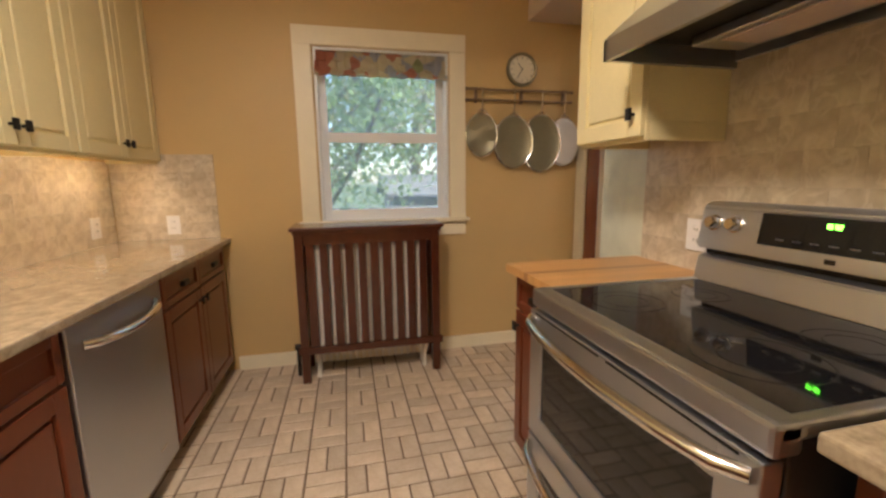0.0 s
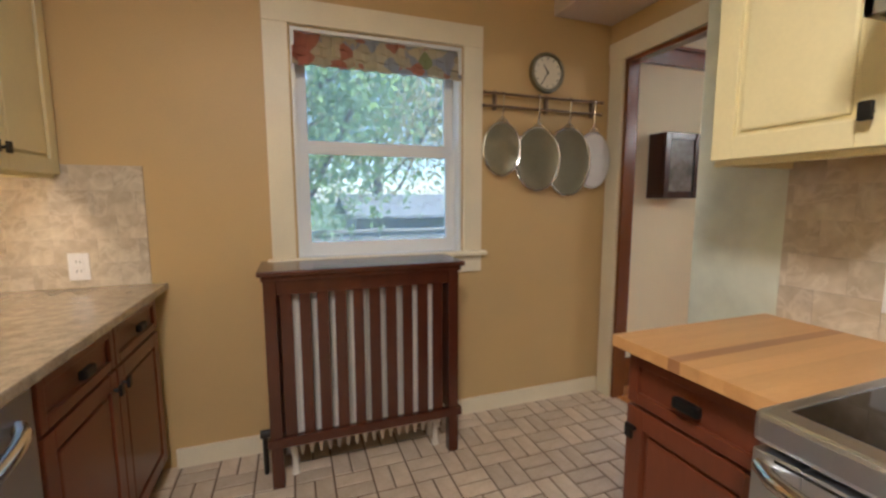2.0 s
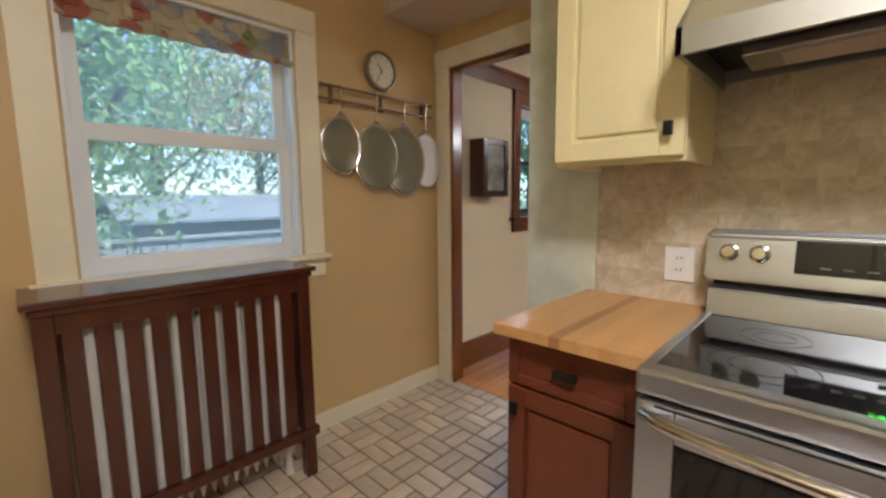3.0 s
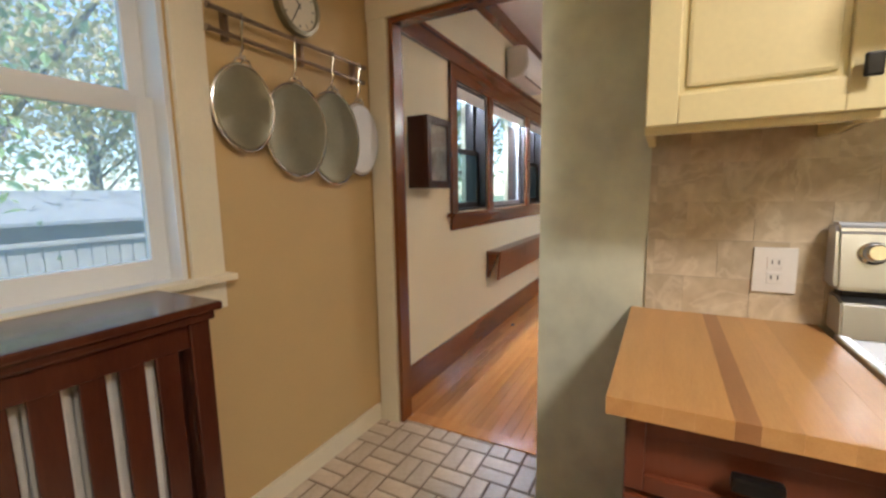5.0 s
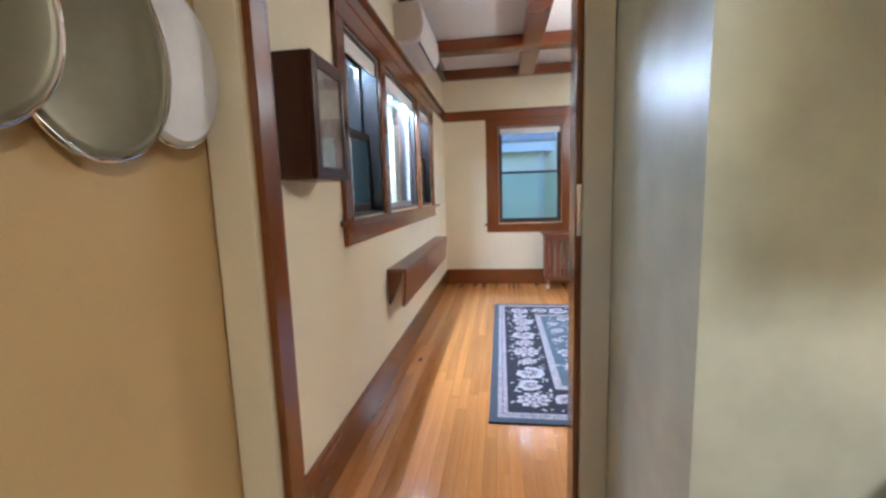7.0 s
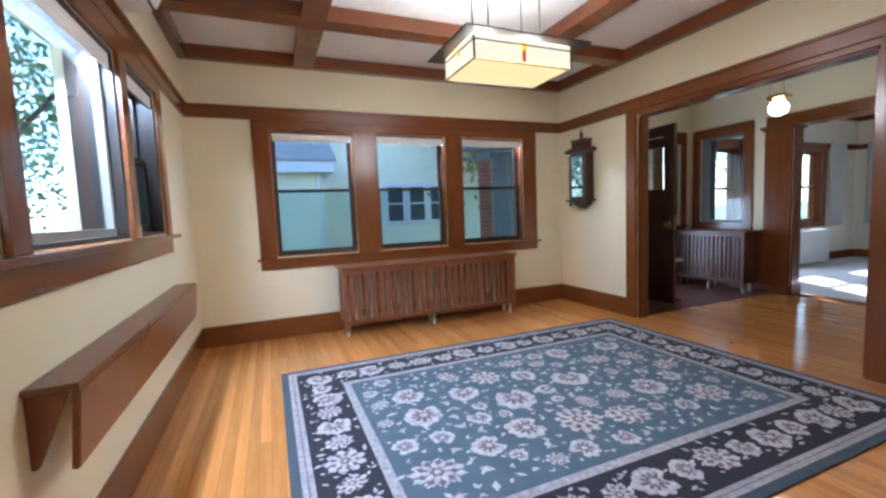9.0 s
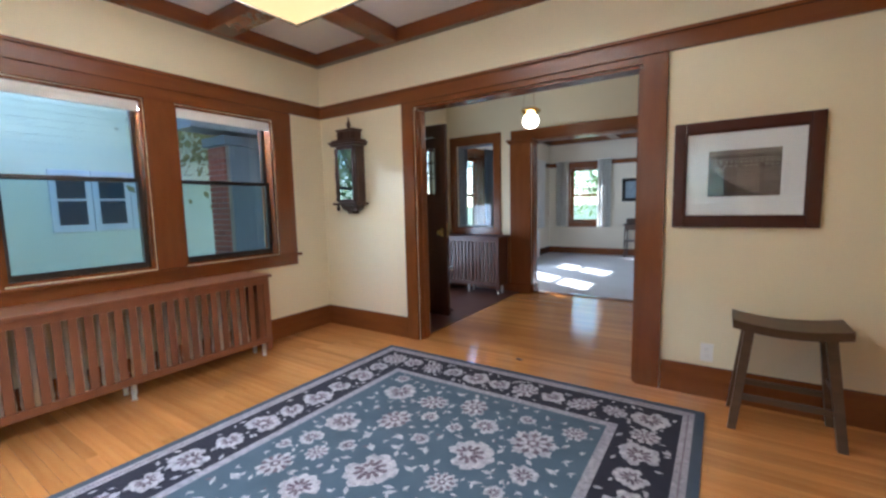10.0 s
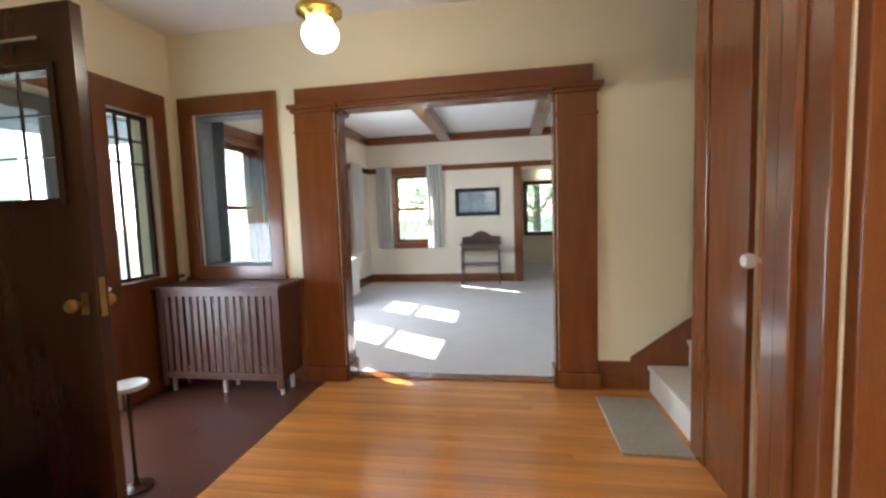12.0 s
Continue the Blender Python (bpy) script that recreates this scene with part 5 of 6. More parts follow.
# old wall clock
wc = thing("pendulum_clock", (7.38, -0.15, 1.19), "dark carved wooden pendulum wall clock with a glazed door", "clock")
CW = material("dark_carved_walnut", (0.030, 0.011, 0.007), 0.3, color2=(0.075, 0.028, 0.016), scale=6, fine=40, bump=0.1)
wy = DS + 0.001
bx("back", (7.235, wy, 1.27), (7.525, wy + 0.03, 1.86), CW, wc, 0.004)
bx("side", (7.235, wy + 0.03, 1.30), (7.25, wy + 0.12, 1.84), CW, wc, 0.002)
bx("side", (7.51, wy + 0.03, 1.30), (7.525, wy + 0.12, 1.84), CW, wc, 0.002)
bm = bmesh.new()
frame_rect(bm, "y", wy + 0.12, 0.02, 7.25, 7.51, 1.30, 1.84, 0.03, 0.004)
dc = part("door", bm, CW, wc)
bm = bmesh.new()
box(bm, (-0.105, -0.0015, -0.245), (0.105, 0.0015, 0.245))
bmesh.ops.transform(bm, matrix=pose(7.38, wy + 0.1295, 1.57, 0, 0, 6), verts=bm.verts[:])
part("glass", bm, glass("clock_glass", (0.75, 0.78, 0.76), 0.0, 0.55), dc)
bm = bmesh.new()
lathe(bm, [(0.085, 0.0), (0.085, 0.01), (0.07, 0.012), (0, 0.012)], Matrix.Translation((7.38, wy + 0.05, 1.72)) @ Matrix.Rotation(radians(-90), 4, "X"), 28)
part("dial", bm, material("old_clock_dial", (0.6, 0.58, 0.5), 0.4), wc, "pale round dial", True)
bm = bmesh.new()
cyl(bm, (7.38, wy + 0.06, 1.44), (7.38, wy + 0.06, 1.65), 0.003, None, 6)
lathe(bm, [(0.03, 0), (0.032, 0.004), (0.02, 0.008)], Matrix.Translation((7.38, wy + 0.056, 1.43)) @ Matrix.Rotation(radians(-90), 4, "X"), 20)
part("pendulum", bm, material("brass", (0.6, 0.42, 0.14), 0.25, 1.0), wc, "brass pendulum", True)
TURN_ROWS = [(0.012, 0), (0.017, 0.02), (0.011, 0.05), (0.016, 0.09), (0.014, 0.2), (0.018, 0.27), (0.014, 0.34), (0.011, 0.44), (0.017, 0.48), (0.012, 0.52)]
for x in (7.222, 7.538):
    bm = bmesh.new()
    lathe(bm, [(r * 1.15, z) for r, z in TURN_ROWS], Matrix.Translation((x, wy + 0.125, 1.31)), 12)
    part("turned_column", bm, CW, wc, smooth=True)
    bm = bmesh.new()
    lathe(bm, [(0.004, 0), (0.017, 0.015), (0.02, 0.03), (0.01, 0.05), (0.016, 0.06)], Matrix.Translation((x, wy + 0.125, 1.215)), 12)
    part("drop_finial", bm, CW, wc, smooth=True)
    bm = bmesh.new()
    lathe(bm, [(0.014, 0), (0.018, 0.012), (0.01, 0.03), (0.017, 0.055), (0.004, 0.09)], Matrix.Translation((x - 0.02 if x > 7.38 else x + 0.02, wy + 0.10, 1.905)), 12)
    part("finial", bm, CW, wc, smooth=True)
bm = bmesh.new()
box(bm, (7.185, wy, 1.845), (7.575, wy + 0.165, 1.865), 0.005)
box(bm, (7.165, wy, 1.865), (7.595, wy + 0.18, 1.885), 0.006)
box(bm, (7.195, wy, 1.885), (7.565, wy + 0.155, 1.905), 0.004)
part("cornice", bm, CW, wc)
bm = bmesh.new()
box(bm, (7.26, wy + 0.01, 1.905), (7.50, wy + 0.12, 1.985), 0.004)
box(bm, (7.245, wy + 0.005, 1.985), (7.515, wy + 0.135, 2.005), 0.004)
for k in range(5):
    cyl(bm, (7.28 + 0.05 * k, wy + 0.125, 1.905), (7.28 + 0.05 * k, wy + 0.125, 1.985), 0.01, 0.007, 8)
part("crest", bm, CW, wc)
bm = bmesh.new()
lathe(bm, [(0.02, 0), (0.012, 0.015), (0.024, 0.045), (0.014, 0.075), (0.007, 0.085), (0.009, 0.1), (0.002, 0.12)], Matrix.Translation((7.38, wy + 0.07, 2.005)), 14)
part("top_finial", bm, CW, wc, smooth=True)
bx("lower_shelf", (7.19, wy, 1.275), (7.57, wy + 0.17, 1.298), CW, wc, 0.005)
bm = bmesh.new()
prism(bm, [(7.25, 1.275), (7.51, 1.275), (7.48, 1.235), (7.42, 1.215), (7.34, 1.215), (7.28, 1.235)], "y", wy, wy + 0.12, 0.006)
box(bm, (7.34, wy + 0.01, 1.19), (7.42, wy + 0.1, 1.216), 0.004)
part("base", bm, CW, wc)
wc.scale = (0.86, 1.0, 1.0)

# ---- wide opening between dining room and hall ----
wo = thing("opening_trim_dining", (5.7, DS, 0), "dark stained casing and jambs of the wide opening", "door trim", kind="structure")
for yy, s in ((DS, 1), (DS - 0.14, -1)):
    bx("side_casing", (4.63, yy, 0), (4.778, yy + 0.024 * s, 2.163), WOOD_TRIM, wo)
    bx("side_casing", (6.632, yy, 0), (6.758, yy + 0.024 * s, 2.163), WOOD_TRIM, wo)
    bx("head_casing", (4.778, yy, 2.118), (6.632, yy + 0.022 * s, 2.163 if s > 0 else 2.22), WOOD_TRIM_H, wo)
bx("jamb", (4.781, DS - 0.139, 0), (4.80, DS - 0.001, 2.10), WOOD_TRIM, wo)
bx("jamb", (6.61, DS - 0.139, 0), (6.629, DS - 0.001, 2.10), WOOD_TRIM, wo)
bx("stop", (4.80, DS - 0.085, 0), (4.812, DS - 0.05, 2.09), WOOD_TRIM, wo)
bx("stop", (6.598, DS - 0.085, 0), (6.61, DS - 0.05, 2.09), WOOD_TRIM, wo)
bx("head_jamb", (4.80, DS - 0.139, 2.10), (6.61, DS - 0.001, 2.117), WOOD_TRIM_H, wo)

# ---- hall ----
ring_board("baseboard_hall", 0.0, 0.20, 0.02, "tall dark stained baseboard in the hall", "baseboard",
           [("y", HF, 1, 6.81, DE), ("y", HF, 1, 4.33, 4.60), ("x", DE, -1, HF + 0.02, -2.02), ("y", DS - 0.14, -1, 6.77, DE)])
lo_ = thing("opening_trim_living", (5.7, HF, 0), "dark wooden columns and header framing the living room opening", "door trim", kind="structure")
for s0, s1 in ((4.605, 4.868), (6.492, 6.795)):
    for yy, o in ((HF, 1), (HF - 0.16, -1)):
        bx("column", (s0, yy, 0.12), (s1, yy + 0.035 * o, 2.09), WOOD_TRIM, lo_, 0.004)
        bx("plinth", (s0 - 0.015, yy, 0), (s1 + 0.015, yy + 0.05 * o, 0.12), WOOD_TRIM, lo_, 0.01)
        bx("necking", (s0 - 0.008, yy, 1.915), (s1 + 0.008, yy + 0.044 * o, 1.935), WOOD_TRIM_H, lo_, 0.004)
        bx("capital", (s0 - 0.02, yy, 2.065), (s1 + 0.02, yy + 0.06 * o, 2.092), WOOD_TRIM_H, lo_, 0.008)
        bx("capital", (s0 - 0.04, yy, 2.092), (s1 + 0.04, yy + 0.075 * o, 2.125), WOOD_TRIM_H, lo_, 0.008)
for x, s in ((4.871, 1), (6.489, -1)):
    bx("jamb", (x, HF - 0.159, 0), (x + 0.02 * s, HF - 0.001, 2.085), WOOD_TRIM, lo_)
    bx("jamb_plinth", (x + 0.02 * s, HF - 0.18, 0), (x + 0.035 * s, HF + 0.03, 0.12), WOOD_TRIM, lo_, 0.006)
    bx("jamb_capital", (x + 0.02 * s, HF - 0.2, 2.065), (x + 0.045 * s, HF + 0.05, 2.098), WOOD_TRIM, lo_, 0.006)
bx("head_jamb", (4.891, HF - 0.159, 2.083), (6.469, HF - 0.001, 2.098), WOOD_TRIM_H, lo_)
for yy, o in ((HF, 1), (HF - 0.16, -1)):
    bx("header", (4.63, yy, 2.126), (6.78, yy + 0.04 * o, 2.245), WOOD_TRIM_H, lo_, 0.004)
    bx("header_bead", (4.915, yy, 2.10), (6.445, yy + 0.03 * o, 2.126), WOOD_TRIM_H, lo_, 0.004)
bx("threshold", (4.89, HF - 0.16, -0.003), (6.47, HF - 0.05, 0.012), WOOD_TRIM_H, lo_, 0.004)

# inner window beside the columns, entry window and front door
hw = thing("window_hall", (7.36, HF, 0.9), "tall fixed pane in a dark wooden casing above the radiator", "window", kind="structure")
bm = bmesh.new()
frame_rect(bm, "y", HF, 0.024, 6.945, 7.79, 0.835, 2.255, 0.115, 0.003, wb=0.085, wt=0.135)
part("casing", bm, WOOD_TRIM, hw)
bx("sill", (6.93, HF, 0.815), (7.80, HF + 0.05, 0.84), WOOD_TRIM_H, hw)
bm = bmesh.new()
frame_rect(bm, "y", HF - 0.155, 0.15, 7.057, 7.658, 0.922, 2.118, 0.02, 0.002)
part("jamb", bm, material("grey_jamb_paint", (0.16, 0.17, 0.19), 0.5), hw)
gl = bx("pane", (7.078, HF - 0.03, 0.942), (7.637, HF - 0.025, 2.098), PANE, hw, 0)
gl.visible_shadow = False
ew = thing("window_entry", (DE, -2.28, 0.86), "leaded sidelight window in a dark casing by the front door", "window", kind="structure")
bm = bmesh.new()
frame_rect(bm, "x", DE, -0.024, -2.575, -1.975, 0.78, 2.26, 0.105, 0.003, wb=0.08, wt=0.18)
part("casing", bm, WOOD_TRIM, ew)
bx("sill", (DE - 0.06, -2.60, 0.84), (DE - 0.024, -1.96, 0.865), WOOD_TRIM_H, ew)
bm = bmesh.new()
frame_rect(bm, "x", DE + 0.05, 0.035, -2.469, -2.081, 0.862, 2.078, 0.03, 0.002)
sash = part("sash", bm, WOOD_DOOR, ew)
g = bx("pane", (DE + 0.065, -2.44, 0.89), (DE + 0.069, -2.11, 2.05), PANE, sash, 0)
g.visible_shadow = False
for y in (-2.33, -2.22):
    bx("muntin", (DE + 0.055, y - 0.007, 0.89), (DE + 0.078, y + 0.007, 2.05), WOOD_DOOR, sash, 0.001)
for z in (1.72, 1.885):
    bx("muntin", (DE + 0.0551, -2.44, z - 0.007), (DE + 0.0779, -2.11, z + 0.007), WOOD_DOOR, sash, 0.001)
dtm = thing("door_trim_entry", (DE, -1.45, 0), "dark stained casing of the front doorway", "door trim", kind="structure")
bx("side_casing", (DE - 0.024, -1.018, 0), (DE, -0.90, 2.26), WOOD_TRIM, dtm)
bx("side_casing", (DE - 0.024, -1.97, 0), (DE, -1.922, 2.26), WOOD_TRIM, dtm)
bx("head_casing", (DE - 0.026, -1.922, 2.08), (DE - 0.0005, -1.018, 2.26), WOOD_TRIM_H, dtm)
sd_ = thing("storm_door", (DE + 0.17, -1.47, 0), "grey storm door with a tall glass pane", "door")
bm = bmesh.new()
frame_rect(bm, "x", DE + 0.15, 0.035, -1.918, -1.022, 0.01, 2.075, 0.1, 0.003, wb=0.3)
part("leaf", bm, material("grey_blue_paint", (0.16, 0.19, 0.23), 0.5), sd_)
g = bx("pane", (DE + 0.165, -1.82, 0.31), (DE + 0.169, -1.12, 1.975), PANE, sd_, 0)
g.visible_shadow = False
# the front door stands open into the hall
fd = thing("door_1", (7.32, -1.06, 0), "dark stained wooden front door standing open with a small leaded window", "door", kind="structure")
dx0, dx1, dy0, dy1 = 6.835, 7.83, -1.085, -1.04
bm = bmesh.new()
slab(bm, "y", dy0, 0.045, dx0, dx1, 0.012, 2.125, [(6.955, 7.68, 1.38, 1.875)])
lf = part("leaf", bm, WOOD_DOOR, fd)
for yy, o in ((dy0, -1), (dy1, 1)):
    bm = bmesh.new()
    frame_rect(bm, "y", yy, 0.01 * o, 6.925, 7.71, 1.35, 1.905, 0.032, 0.003)
    part("glazing_bead", bm, WOOD_DOOR, lf)
g = bx("pane", (6.956, -1.066, 1.381), (7.679, -1.062, 1.874), PANE, lf, 0)
g.visible_shadow = False
for k in range(1, 4):
    x = 6.955 + 0.725 * k / 4
    bx("came", (x - 0.004, -1.069, 1.381), (x + 0.004, -1.059, 1.874), CAME, lf, 0)
for z in (1.55, 1.715):
    bx("came", (6.956, -1.0685, z - 0.004), (7.679, -1.0595, z + 0.004), CAME, lf, 0)
BRASS = material("aged_brass", (0.45, 0.30, 0.10), 0.3, 1.0, var=0.2, scale=20)
for yy, o in ((dy0, -1), (dy1, 1)):
    bx("lock_plate", (6.878, yy, 0.91), (6.912, yy + 0.004 * o, 1.0), BRASS, lf, 0.002)
    bm = bmesh.new()
    lathe(bm, [(0.012, 0), (0.010, 0.03), (0.022, 0.04), (0.028, 0.055), (0.02, 0.07)], Matrix.Translation((6.895, yy, 0.955)) @ Matrix.Rotation(radians(90 if o < 0 else -90), 4, "X"), 18)
    part("knob", bm, BRASS, lf, "aged brass door knob", True)
bm = bmesh.new()
cyl(bm, (6.95, dy1 + 0.03, 1.985), (7.70, dy1 + 0.03, 1.985), 0.007, None, 10)
for x in (6.97, 7.68):
    cyl(bm, (x, dy1, 1.985), (x, dy1 + 0.03, 1.985), 0.005, None, 8)
part("curtain_rod", bm, CHROME, lf, "bare steel curtain rod", True)
bx("edge_plate", (dx0 - 0.002, -1.075, 0.9), (dx0 + 0.002, -1.05, 1.06), BRASS, lf, 0)
ps = thing("pedestal_stand", (7.0, -1.28, 0), "small dark pedestal stand with a white round top behind the door", "stand")
bm = bmesh.new()
lathe(bm, [(0.078, 0.497), (0.085, 0.503), (0.085, 0.516), (0.077, 0.521), (0.07, 0.515), (0.0, 0.513)], Matrix.Translation((7.0, -1.28, 0)), 32)
part("top", bm, WHITEPL, ps, "white round top", True)
bm = bmesh.new()
lathe(bm, [(0.07, 0.003), (0.07, 0.012), (0.02, 0.022), (0.009, 0.06), (0.008, 0.3), (0.012, 0.4), (0.009, 0.46), (0.04, 0.497)], Matrix.Translation((7.0, -1.28, 0)), 20)
part("pedestal", bm, WOOD_DOOR, ps, smooth=True)
for fx, fy in ((5.19, 3.85), (5.635, -0.232)):
    fo = thing("floor_socket", (fx, fy, 0), "small dark floor socket set in the boards", "floor socket", "floor sockets")
    bx("plate", (fx - 0.024, fy - 0.014, -0.002), (fx + 0.024, fy + 0.014, 0.003), BLACKIRON, fo, 0.001)
    bm = bmesh.new()
    lathe(bm, [(0.012, 0.003), (0.012, 0.008), (0.006, 0.009)], Matrix.Translation((fx + 0.012, fy, 0)), 12)
    part("cap", bm, BLACKIRON, fo, smooth=True)
slat_cover("dark brown slatted radiator cover below the hall window", "y", -2.30, HF + 0.052, 6.82, 7.80, 0.81, 0.12, 15, material("brown_hall_cover", (0.075, 0.029, 0.017), 0.4, color2=(0.125, 0.052, 0.031), scale=2.2, fine=28, stretch=(7, 7, 1), bump=0.05), RADCREAM)
board("wainscot_entry_east", (DE - 0.02, HF + 0.022, 0.201), (DE, -1.975, 0.78), WOOD_TRIM, "dark stained panelling below the entry window", "wainscot")
board("wainscot_entry_south", (6.81, HF, 0.201), (DE - 0.021, HF + 0.02, 0.814), WOOD_TRIM, "dark stained panelling behind the hall radiator", "wainscot")
tagged(bx("entry_floor", (6.662, -2.658, -0.004), (DE - 0.002, -0.382, 0.002), DARKFLOOR, None, 0), "dark brown entry floor panel", "floor", kind="structure")

# globe pendant
gb = thing("globe_pendant", (6.065, -1.56, 2.05), "lit white globe pendant with a brass cap on chains", "lamp")
GLOBE = glow("lit_white_globe", (1.0, 0.86, 0.62), 9.0)
bm = bmesh.new()
bmesh.ops.create_uvsphere(bm, u_segments=28, v_segments=18, radius=0.082, matrix=Matrix.Translation((6.065, -1.56, 2.13)) @ Matrix.Diagonal((1, 1, 0.9, 1)))
part("globe", bm, GLOBE, gb, smooth=True)
bm = bmesh.new()
lathe(bm, [(0.062, 2.195), (0.072, 2.205), (0.105, 2.225), (0.108, 2.24), (0.085, 2.262), (0.03, 2.275)], Matrix.Translation((6.065, -1.56, 0)), 28)
part("cap", bm, material("bright_brass", (0.75, 0.48, 0.10), 0.22, 1.0), gb, "polished brass cap", True)
for k in range(3):
    a = 2.1 * k + 0.4
    bm = bmesh.new()
    p, q = Vector((6.065 + 0.085 * math.cos(a), -1.56 + 0.085 * math.sin(a), 2.255)), Vector((6.065 + 0.02 * math.cos(a), -1.56 + 0.02 * math.sin(a), 2.72))
    for s in range(24):
        c, e = p.lerp(q, s / 24), p.lerp(q, (s + 1) / 24)
        w = Vector((0.006, 0, 0)) if s % 2 else Vector((0, 0.006, 0))
        m2 = (c + e) / 2
        tube(bm, [c, m2 + w, e, m2 - w, c], 0.0016, 5)
    part("chain", bm, BRASS, gb)
bm = bmesh.new()
lathe(bm, [(0.03, 2.70), (0.055, 2.72), (0.06, 2.749)], Matrix.Translation((6.065, -1.56, 0)), 20)
part("ceiling_rose", bm, BRASS, gb, smooth=True)

# hall closet wall, door and stairs
wall("wall_closet", "x", 4.27, -0.14, -1.74, -0.38, 0, 2.75, PAINT_CREAM, "cream wall with the closet door", [(-1.40, -0.62, 0, 2.05)])
# stained wood with dining room light put into its colour
WOOD_LEAF_LIT = material("lit_stained_leaf", (0.38, 0.150, 0.045), 0.2, coat=0.6, color2=(0.48, 0.200, 0.066), scale=2.4, fine=34, stretch=(7, 7, 1), bump=0.015)
ctm = thing("door_trim_closet", (4.28, -1.0, 0), "dark stained casing of the closet door", "door trim", kind="structure")
bx("side_casing", (4.27, -1.52, 0), (4.295, -1.402, 2.16), WOOD_TRIM, ctm)
# near casing gets the lightened wood, the far one the plain trim
bx("side_casing", (4.27, -0.618, 0), (4.295, -0.404, 2.16), WOOD_LEAF_LIT, ctm)
bx("head_casing", (4.27, -1.402, 2.052), (4.293, -0.618, 2.16), WOOD_TRIM_H, ctm)
bx("corner_board", (4.125, -1.88, 0), (4.30, -1.742, 2.748), WOOD_TRIM, ctm, 0.004)
bx("corner_board", (4.271, -1.742, 0), (4.29, -1.525, 2.748), WOOD_TRIM, ctm, 0.003)
cd = thing("door_2", (4.25, -1.0, 0), "closed stained wooden closet door with a glass knob", "door", kind="structure")
bm = bmesh.new()
box(bm, (4.222, -1.398, 0.01), (4.247, -0.622, 2.045))
for p0, p1, q0, q1 in ((-1.398, -1.29, 0.01, 2.045), (-0.73, -0.622, 0.01, 2.045), (-1.29, -0.73, 0.01, 0.22), (-1.29, -0.73, 1.93, 2.045), (-1.29, -0.73, 0.98, 1.1)):
    box(bm, (4.247, p0, q0), (4.258, p1, q1), 0.002)
cl = part("leaf", bm, WOOD_LEAF_LIT, cd)
bx("lock_plate", (4.258, -1.365, 0.93), (4.264, -1.32, 1.14), BLACKIRON, cl, 0.002)
bm = bmesh.new()
lathe(bm, [(0.012, 0), (0.010, 0.035), (0.026, 0.045), (0.03, 0.06), (0.022, 0.078)], Matrix.Translation((4.262, -1.343, 1.055)) @ Matrix.Rotation(radians(90), 4, "Y"), 16)
part("knob", bm, material("white_porcelain", (0.8, 0.78, 0.72), 0.1), cl, "white porcelain knob", True)
stairs = thing("staircase", (3.6, -2.27, 0), "carpeted staircase with pale treads and dark skirting", "stairs", kind="structure")
STAIRC = material("cream_stair_carpet", (0.66, 0.60, 0.50), 0.95, var=0.05, scale=8, bump=0.5, fine=350)
for k in range(9):
    x1 = 4.25 - 0.25 * k
    if x1 - 0.27 < 2.62:
        break
    bx("step", (x1 - 0.25, -2.635, 0), (x1, -1.885, 0.185 * (k + 1) - 0.03), WOOD_TRIM_H, stairs, 0)
    bx("tread", (x1 - 0.262, -2.633, 0.185 * (k + 1) - 0.032), (x1 + 0.03, -1.887, 0.185 * (k + 1)), STAIRC, stairs, 0.013)
    bx("riser", (x1, -2.633, 0.185 * k), (x1 + 0.012, -1.887, 0.185 * (k + 1) - 0.032), STAIRC, stairs, 0.002)
bm = bmesh.new()
prism(bm, [(4.385, 0.0), (4.385, 0.23), (2.62, 1.545), (2.62, 0.0)], "y", HF + 0.001, HF + 0.022, 0.003)
part("skirt_board", bm, WOOD_TRIM, stairs)
tagged(bx("door_mat", (4.30, -2.49, -0.001), (4.65, -1.81, 0.012), material("grey_woven_mat", (0.31, 0.27, 0.20), 0.95, var=0.15, scale=40, fine=300, bump=0.5), None, 0.004), "grey woven mat at the foot of the stairs", "mat")

# ---- living room ----
ring_board("baseboard_living", 0.004, 0.16, 0.02, "dark stained baseboard", "baseboard",
           [("y", LF, 1, 5.13, LE), ("x", LE, -1, LF + 0.02, -2.83), ("y", HF - 0.16, -1, 6.85, LE)])
ring_board("picture_rail_living", 2.12, 2.22, 0.03, "dark stained picture rail", "trim", [("y", LF, 1, 2.6, LE), ("x", LE, -1, LF + 0.03, -2.83)])
ring_board("beam_living_edge", 2.66, CH - 0.001, 0.08, "dark stained perimeter beam", "beam",
           [("y", LF, 1, 0.92, LE), ("x", LE, -1, LF + 0.08, -2.9), ("y", HF - 0.16, -1, 0.92, LE)])
for k, x in enumerate((6.25, 4.62, 2.99)):
    board("beam_living_cross_%d" % (k + 1), (x, LF + 0.081, 2.665), (x + 0.2, HF - 0.241, CH - 0.001), WOOD_TRIM_H, "dark stained box beam across the ceiling", "beam", 0.006)
board("beam_living_long_1", (0.92, -5.2, 2.666), (2.988, -5.0, CH - 0.001), WOOD_TRIM_H, "dark stained box beam", "beam", 0.006)
lt = thing("window_trim_living", (7.06, LF, 0.76), "brown casing round the living room window", "window trim", kind="structure")
bm = bmesh.new()
frame_rect(bm, "y", LF, 0.024, 6.60, 7.52, 0.66, 2.12, 0.118, 0.003, wb=0.1, wt=0.05)
part("casing", bm, WOOD_TRIM, lt)
double_hung("window_living_1", "y", LF, 6.72, 7.40, 0.76, 2.07, 1.42, WOOD_TRIM, "double hung window between white curtains", d=-1, w=0.04)
